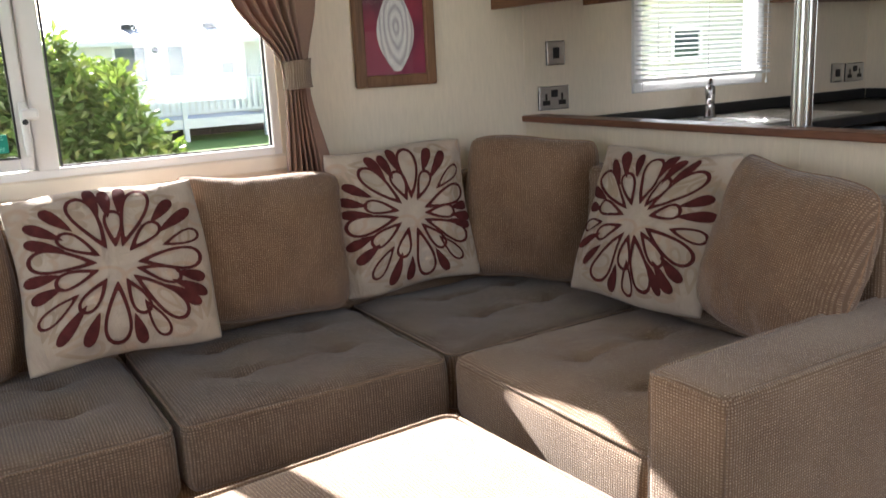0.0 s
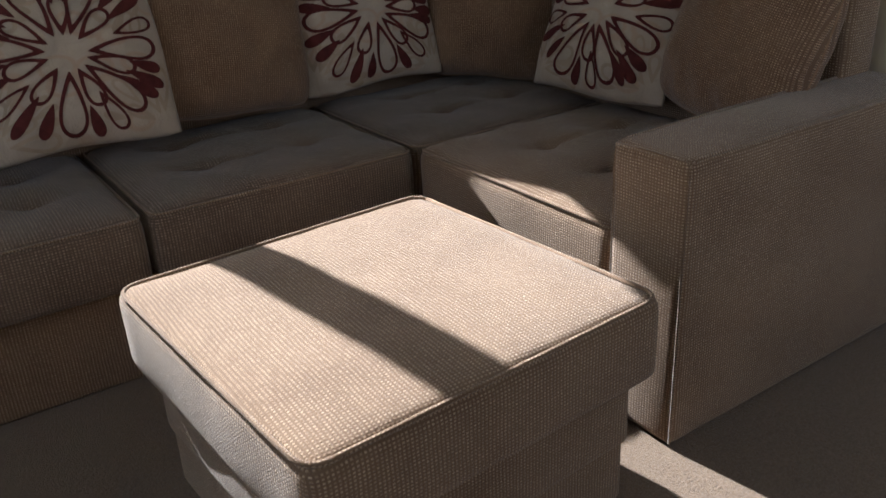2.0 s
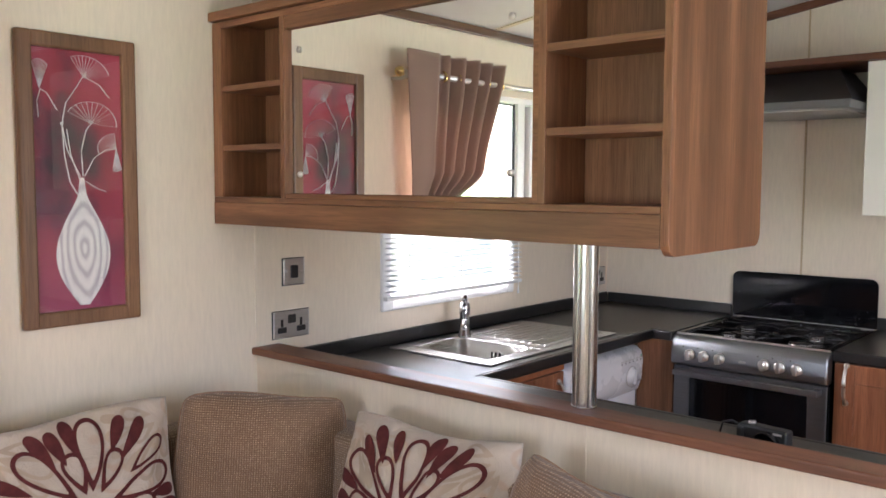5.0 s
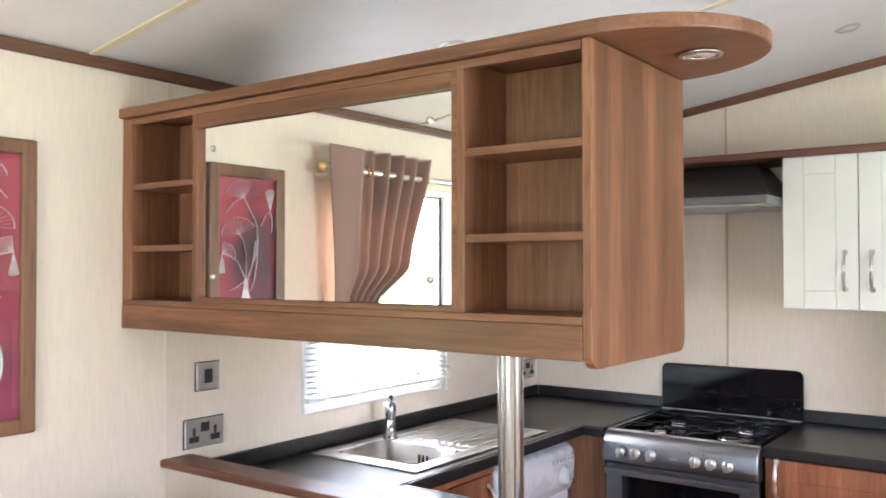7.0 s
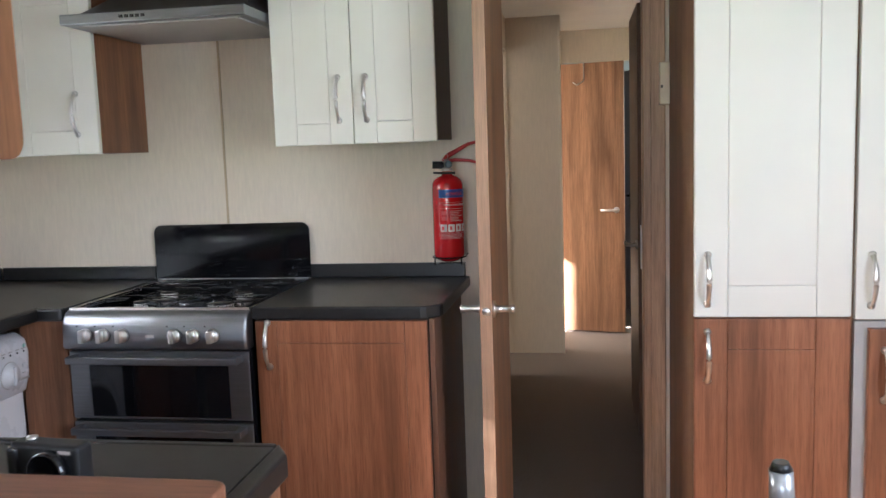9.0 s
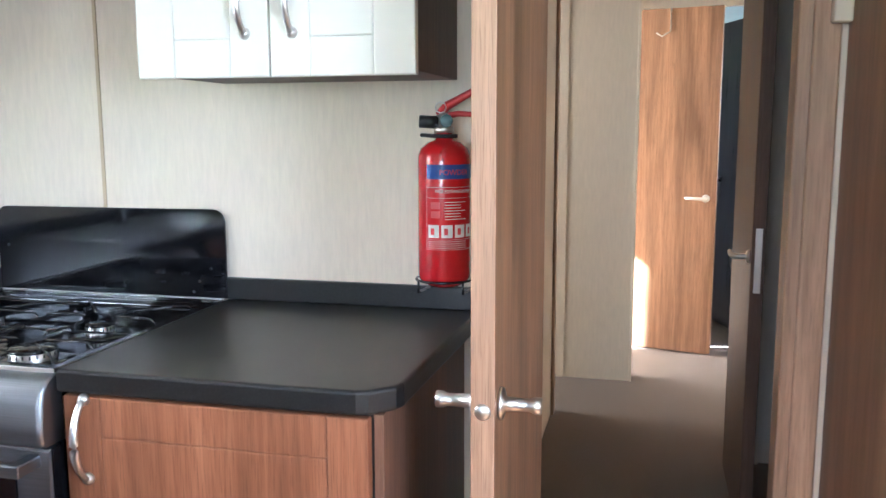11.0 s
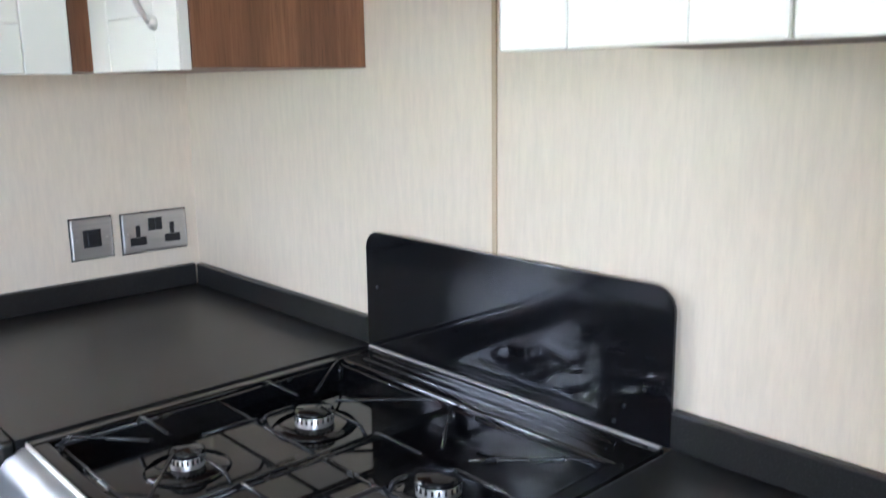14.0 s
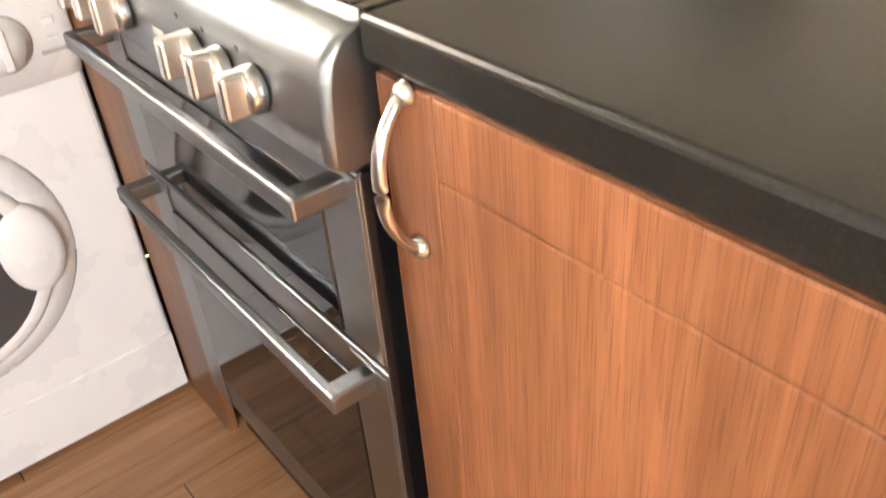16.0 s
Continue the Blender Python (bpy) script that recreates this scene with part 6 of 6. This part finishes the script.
valve = part("valve", spun(B(), [(0.020, 1.312), (0.020, 1.322), (0.015, 1.326), (0.015, 1.345), (0.011, 1.352), (0.0, 1.353)], pose(FX, FY, 0), 20), M_CHROME, fe, "chrome valve body")
part("hose_stub", rod(B(), (FX - 0.004, FY + 0.01, 1.333), (FX - 0.01, FY + 0.048, 1.335), 0.0125, n=16), M_BLACK_PLASTIC, valve, "black nozzle stub")
part("hose_clip", sweep(B(), [(FX - 0.01, FY + 0.045, 1.308), (FX - 0.02, FY + 0.01, 1.306), (FX - 0.012, FY - 0.03, 1.306)], 0.004, 8), M_BLACK_PLASTIC, valve)
part("gauge", spun(B(), [(0.0125, 0.0), (0.0125, 0.008), (0.0, 0.009)], pose(FX - 0.016, FY - 0.008, 1.335, 0, -80, 20), 18), plain("gauge_face", (0.16, 0.24, 0.26), 0.2), valve)
M_LEVER = plain("red_lever", (0.42, 0.02, 0.02), 0.35)
b = B()
path = [(FX, FY + 0.012, 1.348), (FX, FY - 0.006, 1.365), (FX, FY - 0.03, 1.378), (FX, FY - 0.075, 1.402), (FX, FY - 0.115, 1.412)]
sweep(b, path, [0.009, 0.012, 0.010, 0.008, 0.006], 10, 0.8)
part("top_lever", b, M_LEVER, fe, "red squeeze lever")
b = B()
sweep(b, [(FX, FY, 1.345), (FX, FY - 0.03, 1.350), (FX, FY - 0.075, 1.347), (FX, FY - 0.118, 1.336)], [0.010, 0.009, 0.0075, 0.006], 10, 0.7)
part("carry_handle", b, M_LEVER, fe, "red carrying handle")
part("safety_pin", sweep(B(), [(FX - 0.012, FY + 0.004 + 0.011 * math.cos(a / 8 * 2 * math.pi), 1.362 + 0.011 * math.sin(a / 8 * 2 * math.pi)) for a in range(9)], 0.0014, 6), M_CHROME, fe)
b = B()
hoop = [(FX + 0.058 * math.cos(radians(a)), FY + 0.058 * math.sin(radians(a)), 1.002) for a in range(70, 291, 20)]
sweep(b, [(EAST - 0.01, hoop[0][1], 1.002)] + hoop + [(EAST - 0.01, hoop[-1][1], 1.002)], 0.0026, 8)
for s in (-1, 1):
    sweep(b, [(FX - 0.035, FY + s * 0.046, 1.002), (FX - 0.035, FY + s * 0.046, 0.978), (EAST - 0.03, FY + s * 0.046, 0.972)], 0.0026, 8)
for ob in fe.children:
    if ob is not cyl:
        for one in (ob, *ob.children):
            one.data.transform(Matrix.Translation((0, 0, -0.015)))
part("wire_bracket", b, M_IRON, fe, "black wire bracket")

# ---- sockets and switches ----


def wall_plate(x0, z0, width, kind, label):
    ob = thing("wall_switch" if kind == "switch" else "wall_socket", label, "switch" if kind == "switch" else "socket", (x0 + width / 2, NORTH, z0), "switches and sockets")
    # the gasket's black rim also draws the dark shadow outline round the plate
    part("gasket", slab(x0 - 0.002, x0 + width + 0.002, NORTH - 0.005, NORTH - 0.0008, z0 - 0.002, z0 + 0.088, 0.001), M_BLACK_PLASTIC, ob, "black gasket edge")
    plate = part("plate", slab(x0, x0 + width, NORTH - 0.008, NORTH - 0.0052, z0, z0 + 0.086, 0.003), M_SOCKET, ob, "satin metal plate")
    if kind == "switch":
        part("rocker", slab(x0 + 0.028, x0 + 0.058, NORTH - 0.012, NORTH - 0.0075, z0 + 0.022, z0 + 0.064, 0.002), M_BLACK_PLASTIC, ob)
        spots = ((x0 + 0.012, z0 + 0.043), (x0 + width - 0.012, z0 + 0.043))
    elif kind == "cooker":
        part("insert", slab(x0 + 0.024, x0 + 0.062, NORTH - 0.0095, NORTH - 0.0075, z0 + 0.024, z0 + 0.062, 0.001), M_BLACK_PLASTIC, ob)
        part("rocker", slab(x0 + 0.032, x0 + 0.055, NORTH - 0.013, NORTH - 0.009, z0 + 0.029, z0 + 0.057, 0.002), M_BLACK_PLASTIC, ob)
        spots = ((x0 + 0.012, z0 + 0.043), (x0 + width - 0.012, z0 + 0.043))
    else:
        for cx in (x0 + 0.034, x0 + width - 0.034):
            b = B()
            box(b, cx - 0.005, cx + 0.005, NORTH - 0.0087, NORTH - 0.0076, z0 + 0.035, z0 + 0.060)
            box(b, cx - 0.018, cx + 0.018, NORTH - 0.0088, NORTH - 0.0076, z0 + 0.016, z0 + 0.034)
            part("pin_holes", b, M_BLACK_PLASTIC, ob)
        for cx in (x0 + width / 2 - 0.008, x0 + width / 2 + 0.008):
            part("rocker", slab(cx - 0.0075, cx + 0.0075, NORTH - 0.012, NORTH - 0.0075, z0 + 0.046, z0 + 0.074, 0.0015), M_BLACK_PLASTIC, ob)
        spots = ((x0 + 0.013, z0 + 0.043), (x0 + width - 0.013, z0 + 0.043))
    for x, z in spots:
        part("screw", spun(B(), [(0.003, 0), (0.0028, 0.001), (0, 0.0014)], pose(x, NORTH - 0.008, z, 90, 0, 0), 10), M_CHROME, plate)


wall_plate(2.45, 1.182, 0.086, "switch", "satin metal single switch with black rocker")
wall_plate(2.408, 1.012, 0.146, "socket", "satin metal double socket with black inserts")
wall_plate(4.228, 1.014, 0.086, "cooker", "satin metal cooker switch with black insert")
wall_plate(4.336, 1.012, 0.146, "socket", "satin metal double socket with black inserts")

# ---- small things ----
al = thing("gas_alarm", "small pale plastic alarm box on the wall", "alarm", (EAST, 2.305, 2.07))
part("case", slab(EAST - 0.022, EAST - 0.001, 2.272, 2.338, 2.072, 2.138, 0.006), plain("pale_plastic", (0.68, 0.70, 0.72), 0.35), al)
part("sensor", spun(B(), [(0.016, 0), (0.014, 0.003), (0, 0.004)], pose(EAST - 0.022, 2.305, 2.105, 0, -90, 0), 18), M_GREY, al)
th = thing("thermostat", "cream plastic thermostat box beside the door", "thermostat", (EAST - 0.02, 0.475, 1.5))
part("case", slab(EAST - 0.05, EAST - 0.0185, 0.4585, 0.492, 1.495, 1.635, 0.004), plain("cream_plastic", (0.66, 0.58, 0.44), 0.4), th)
part("slider", slab(EAST - 0.054, EAST - 0.049, 0.482, 0.488, 1.55, 1.56, 0.001), M_BLACK_PLASTIC, th)

pc = thing("compact_camera", "black compact camera standing on the worktop", "camera", (2.6, 1.51, 0.92))
m = pose(2.575, 1.49, 0.9205, 0, 0, -97)
b = slab(-0.056, 0.056, -0.017, 0.017, 0.0, 0.066, 0.006, 3)
b.transform(m)
bodyc = part("body", b, M_BLACK_PLASTIC, pc)
b = slab(-0.056, -0.040, -0.023, -0.014, 0.004, 0.060, 0.004)
b.transform(m)
part("grip", b, M_BLACK_PLASTIC, bodyc)
part("lens_ring", spun(B(), [(0.029, 0.015), (0.029, 0.032), (0.026, 0.034), (0.024, 0.030), (0.020, 0.024), (0.0, 0.023)], m @ pose(0.014, 0, 0.031, 90, 0, 0), 32), M_BLACK_ENAMEL, bodyc, "black lens ring")
part("name_bar", join(B(), slab(0.026, 0.046, -0.0176, -0.0168, 0.055, 0.0595), m), M_PRINT, bodyc)
part("dial", spun(B(), [(0.008, 0.066), (0.008, 0.071), (0.0, 0.0715)], m @ pose(-0.03, 0, 0), 16), M_CHROME, bodyc)
b = B()
loop = [(-0.058, 0.0, 0.055), (-0.072, -0.012, 0.066), (-0.09, -0.02, 0.060), (-0.10, -0.015, 0.03), (-0.095, -0.005, 0.004), (-0.08, 0.0, 0.002)]
sweep(b, [m @ Vector(p) for p in loop], 0.0028, 8)
part("wrist_strap", b, M_BLACK_PLASTIC, pc, "black wrist strap")

ms = thing("metal_stand", "chrome tube stand with a black end cap", "stand", (3.0, 0.42, 0.0))
part("tube", rod(B(), (3.02, 0.405, 0.02), (2.995, 0.43, 0.80), 0.0125, n=18), M_CHROME, ms)
b = rod(B(), (2.998, 0.427, 0.735), (2.994, 0.4315, 0.812), 0.021, 0.020, 20)
part("head", b, plain("silver_plastic", (0.42, 0.44, 0.46), 0.3, 0.6), ms, "silver grip head")
part("cap", rod(B(), (2.994, 0.4315, 0.8125), (2.9935, 0.432, 0.826), 0.0195, 0.013, 20), M_BLACK_PLASTIC, ms, "black end cap")
part("brace", sweep(B(), [(3.0, 0.425, 0.74), (3.01, 0.452, 0.72), (3.02, 0.462, 0.66), (3.04, 0.47, 0.02)], 0.006, 10), M_CHROME, ms, "bent chrome brace")
part("foot", spun(B(), [(0.05, 0.0), (0.05, 0.01), (0.018, 0.022)], pose(3.025, 0.43, 0.001), 24), M_BLACK_PLASTIC, ms, "black foot")

# ---- dome light in the corridor ----
dome = thing("ceiling_light", "frosted glass dome light on the corridor ceiling, off", "ceiling light", (5.95, 0.71, 2.2))
part("base", spun(B(), [(0.138, 0.0), (0.138, -0.012), (0.130, -0.014), (0.0, -0.014)], pose(5.95, 0.71, 2.199), 36), M_UPVC, dome, "pale base ring")
part("shade", spun(B(), [(0.129, -0.0145), (0.124, -0.03), (0.105, -0.048), (0.07, -0.062), (0.03, -0.068), (0.0, -0.069)], pose(5.95, 0.71, 2.199), 36), plain("frosted_dome", (0.55, 0.56, 0.48), 0.35, vary=0.06), dome, "frosted glass dome")

# ---- outside ----
n = Nodes("lawn")
v = n.coords()
blades = n.noise(v, 30.0, 5, 0.7)
broad = n.noise(v, 0.5, 4)
col = n.ramp(blades, [(0.3, (0.05, 0.13, 0.015)), (0.7, (0.14, 0.27, 0.04))])
col = n.mix(n.math("MULTIPLY", broad, 0.4), col, (0.17, 0.24, 0.05))
n.bump(blades, 0.8, 0.03)
M_LAWN = n.done(col, 0.9)
GZ = -0.42
setting("ground", slab(-300, 300, -300, 300, GZ - 0.3, GZ), M_LAWN, "sunlit mown lawn", "grass")

M_SIDING = plain("cream_siding", (0.74, 0.72, 0.66), 0.5, vary=0.04)
M_SIDING2 = plain("pale_siding", (0.60, 0.60, 0.56), 0.5, vary=0.04)
M_ROOFTILE = plain("grey_roof_tile", (0.36, 0.37, 0.39), 0.55, vary=0.15, scale=1.5)
M_DIMGLASS = plain("dark_pane", (0.06, 0.09, 0.10), 0.05)


def neighbour(x0, x1, y, siding, openings, label):
    """A static caravan outside: lapped siding, pitched tiled roof, windows and a dark skirt."""
    home = thing("static_caravan", label, "caravan", ((x0 + x1) / 2, y, GZ), "caravans outside")
    b = B()
    z = GZ + 0.35
    while z < 1.93:
        vs = [b.verts.new(p) for p in ((x0, y - 0.018, z), (x1, y - 0.018, z), (x1, y, z + 0.15), (x0, y, z + 0.15))]
        b.faces.new(vs)
        vs = [b.verts.new(p) for p in ((x0, y, z), (x1, y, z), (x1, y - 0.018, z), (x0, y - 0.018, z))]
        b.faces.new(vs)
        z += 0.15
    box(b, x0, x1, y + 0.001, y + 3.6, GZ + 0.35, 1.95)
    part("wall", b, siding, home)
    part("skirt", slab(x0 + 0.05, x1 - 0.05, y + 0.05, y + 3.5, GZ, GZ + 0.345), M_DARK, home, "dark underfloor skirt")
    b = B()
    n_tile = int((x1 - x0 + 0.4) / 0.15)
    prev = None
    for k in range(n_tile * 4 + 1):
        x = x0 - 0.2 + 0.15 * k / 4
        lift = 0.03 * abs(math.sin(math.pi * k / 4))
        cur = [b.verts.new((x, y - 0.22 + 2.02 * s / 6, 1.93 + lift + 0.62 * s / 6 + 0.02 * (s % 2))) for s in range(7)] + [b.verts.new((x, y + 3.9, 1.93))]
        if prev:
            for i in range(7):
                b.faces.new((prev[i], cur[i], cur[i + 1], prev[i + 1]))
        prev = cur
    part("roof", b, M_ROOFTILE, home, "grey corrugated tile-effect roof")
    part("fascia", slab(x0 - 0.2, x1 + 0.2, y - 0.25, y - 0.20, 1.84, 1.95), M_UPVC, home, "white gutter board")
    for kind, ax0, ax1, z0, z1 in openings:
        w = part("window" if kind == "w" else "door", pane_frame(B(), ax0, ax1, z0, z1, y - 0.06, y + 0.0, 0.07, 0.005), M_UPVC, home, "white frame")
        part("pane", slab(ax0 + 0.07, ax1 - 0.07, y - 0.035, y - 0.025, z0 + 0.07 if kind == "w" else 0.9, z1 - 0.07), M_DIMGLASS, w, "dark reflecting pane")
        if kind == "d":
            part("door_panel", slab(ax0 + 0.07, ax1 - 0.07, y - 0.04, y - 0.02, z0 + 0.02, 0.88), M_UPVC, w)
    return home


home = neighbour(-9.0, 9.2, 22.0, M_SIDING, [("d", 4.45, 5.28, -0.05, 1.86), ("w", 5.68, 6.18, 1.02, 1.86), ("w", 7.0, 7.45, 1.02, 1.42), ("w", 1.2, 2.6, 0.75, 1.8), ("w", -2.4, -1.0, 0.75, 1.8)], "cream static caravan with grey tiled roof and veranda")
part("wall_lamp", spun(B(), [(0.07, 0), (0.07, 0.1), (0.0, 0.12)], pose(5.45, 21.98, 1.72, 90, 0, 0), 14), M_BLACK_PLASTIC, home)
for x in (4.9, 6.9):
    part("roof_vent", slab(x, x + 0.35, 22.7, 23.0, 2.22, 2.38, 0.03), M_BLACK_PLASTIC, home, "dark roof vent")
ver = thing("veranda", "white railed veranda in front of the caravan", "veranda", (5.5, 20.9, GZ))
part("deck", slab(3.6, 7.55, 20.3, 21.95, GZ + 0.30, GZ + 0.52), M_UPVC, ver)
part("handrail", slab(3.6, 7.55, 20.26, 20.36, 0.93, 1.0, 0.01), M_UPVC, ver)
part("bottom_rail", slab(3.6, 7.55, 20.29, 20.35, 0.22, 0.28), M_UPVC, ver)
bal = slab(-0.045, 0.045, -0.012, 0.012, 0.0, 0.66)
bal_me = mesh_of("baluster", bal, M_UPVC)
for k in range(26):
    ob = new("baluster", bal_me)
    ob.parent = ver
    ob.matrix_parent_inverse = ver.matrix_basis.inverted()
    ob.matrix_basis = pose(3.68 + 0.15 * k, 20.32, 0.28)
for x in (3.6, 5.5, 7.46):
    part("post", slab(x, x + 0.12, 20.25, 20.37, GZ, 1.06, 0.01), M_UPVC, ver)
box2 = thing("storage_box", "pale plastic storage box on the lawn", "box", (8.2, 21.2, GZ))
part("body", slab(7.85, 8.7, 20.9, 21.5, GZ, 0.5, 0.02), M_UPVC, box2)
part("lid", slab(7.82, 8.73, 20.87, 21.53, 0.5, 0.58, 0.02), M_UPVC, box2)
neighbour(6.2, 17.5, 9.0, M_SIDING2, [("w", 9.35, 9.98, 0.98, 1.48), ("w", 12.0, 13.2, 0.8, 1.7)], "pale cream static caravan with grey tiled roof")

# laurel bush outside the lounge window
bush = thing("laurel_bush", "leafy green laurel bush on the lawn by the window", "bush", (0.72, 4.95, GZ))
rng = random.Random(11)
b = B()
tips = []
for k in range(46):
    x, y, z = rng.uniform(0.05, 1.36), 4.95 + rng.uniform(-0.22, 0.22), GZ
    hgt = (1.90 - 1.1 * max(0.0, x - 1.02)) * rng.uniform(0.80, 1.0)
    a, lean = rng.uniform(0, 2 * math.pi), rng.uniform(0.02, 0.15)
    pts = [(0.7 + (x - 0.7) * 0.7, y, z)]
    for s in range(1, 6):
        f = s / 5
        pts.append((0.7 + (x - 0.7) * (0.7 + 0.3 * f ** 0.5) + math.cos(a) * lean * f ** 1.2 + rng.uniform(-0.03, 0.03), y + math.sin(a) * lean * f ** 1.2, z + hgt * f))
    sweep(b, pts, [0.02 * (1 - 0.85 * s / 5) for s in range(6)], 6)
    tips.append(pts)
part("trunk", b, plain("bark", (0.12, 0.09, 0.05), 0.8, vary=0.3, scale=30), bush, "thin brown stems")
n = Nodes("laurel_leaf")
rnd = n.add("NewGeometry").outputs["Random Per Island"]
col = n.ramp(rnd, [(0.0, (0.03, 0.07, 0.02)), (0.6, (0.06, 0.12, 0.032)), (1.0, (0.14, 0.17, 0.05))])
M_LEAF = n.done(col, 0.38, 0.0, Transmission_Weight=0.0)
trans = n.add("BsdfTranslucent", Color=(0.22, 0.32, 0.04, 1)).outputs[0]
both = n.add("MixShader")
both.inputs[0].default_value = 0.28
n.put(both.inputs[1], n.bsdf.outputs[0])
n.put(both.inputs[2], trans)
n.put(n.tree.nodes["Material Output"].inputs[0], both.outputs[0])
verts, faces = [], []
for pts in tips:
    for k in range(900):
        f = 1.0 - 0.92 * rng.random() ** 1.1
        s = min(4, int(f * 5))
        p = Vector(pts[s]).lerp(Vector(pts[s + 1]), f * 5 - s)
        p += Vector((rng.gauss(0, 0.085), rng.gauss(0, 0.085), rng.gauss(0, 0.05))) * (1.2 - 0.7 * f)
        way = Vector((rng.gauss(0, 1), rng.gauss(0, 1), rng.uniform(-0.1, 1.3))).normalized()
        side = way.orthogonal().normalized()
        side.rotate(Matrix.Rotation(rng.uniform(0, 6.28), 3, way))
        ln, wd = rng.uniform(0.042, 0.075), rng.uniform(0.011, 0.018)
        up = way.cross(side) * 0.008
        i = len(verts)
        verts += [p, p + way * ln * 0.35 + side * wd + up, p + way * ln * 0.7 + side * wd * 0.8 + up, p + way * ln, p + way * ln * 0.7 - side * wd * 0.8 + up, p + way * ln * 0.35 - side * wd + up]
        faces += [(i, i + 1, i + 2, i + 3), (i, i + 3, i + 4, i + 5)]
me = bpy.data.meshes.new("crown")
me.from_pydata([tuple(v) for v in verts], [], faces)
me.materials.append(M_LEAF)
crown = new("crown", me)
crown.parent, crown.matrix_parent_inverse = bush, bush.matrix_basis.inverted()
tagged(crown, "dense glossy green leaves", "", "", "stuff")

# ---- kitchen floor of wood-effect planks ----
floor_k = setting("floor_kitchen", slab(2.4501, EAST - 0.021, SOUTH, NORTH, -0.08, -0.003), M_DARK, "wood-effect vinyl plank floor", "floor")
n = Nodes("plank_vinyl")
info = n.add("ObjectInfo").outputs["Random"]
shift = n.add("CombineXYZ", X=n.math("MULTIPLY", info, 9.0), Y=n.math("MULTIPLY", info, 5.0)).outputs[0]
vec = n.add("VectorMath")
n.put(vec.inputs[0], n.add("TexCoord").outputs["Object"])
n.put(vec.inputs[1], shift)
grain = n.noise(n.add("Mapping", Vector=vec.outputs[0], Scale=(2.0, 40.0, 2.0)).outputs[0], 1.0, 5, 0.6)
col = n.ramp(grain, [(0.3, (0.27, 0.125, 0.055)), (0.7, (0.47, 0.26, 0.135))])
col = n.mix(n.math("MULTIPLY", info, 0.35), col, (0.20, 0.10, 0.05))
n.bump(grain, 0.15, 0.0006)
M_PLANK = n.done(col, 0.4)
rng = random.Random(5)
row, y = 0, SOUTH + 0.001
plank_cache = {}
while y < NORTH - 0.01:
    w = min(0.0985, NORTH - y - 0.001)
    x = 2.451 - (row * 0.37) % 0.9
    while x < EAST - 0.022:
        x0, x1 = max(x, 2.451), min(x + 0.899, EAST - 0.022)
        key = (round(x1 - x0, 3), round(w, 3))
        if x1 - x0 > 0.01:
            if key not in plank_cache:
                plank_cache[key] = mesh_of("plank", slab(0, x1 - x0 - 0.0015, 0, w - 0.0012, -0.003, 0.0, 0.0004, 1), M_PLANK)
            ob = new("plank", plank_cache[key])
            ob.parent = floor_k
            ob.location = (x0, y, 0.0)
        x += 0.9
    y += 0.0997
    row += 1
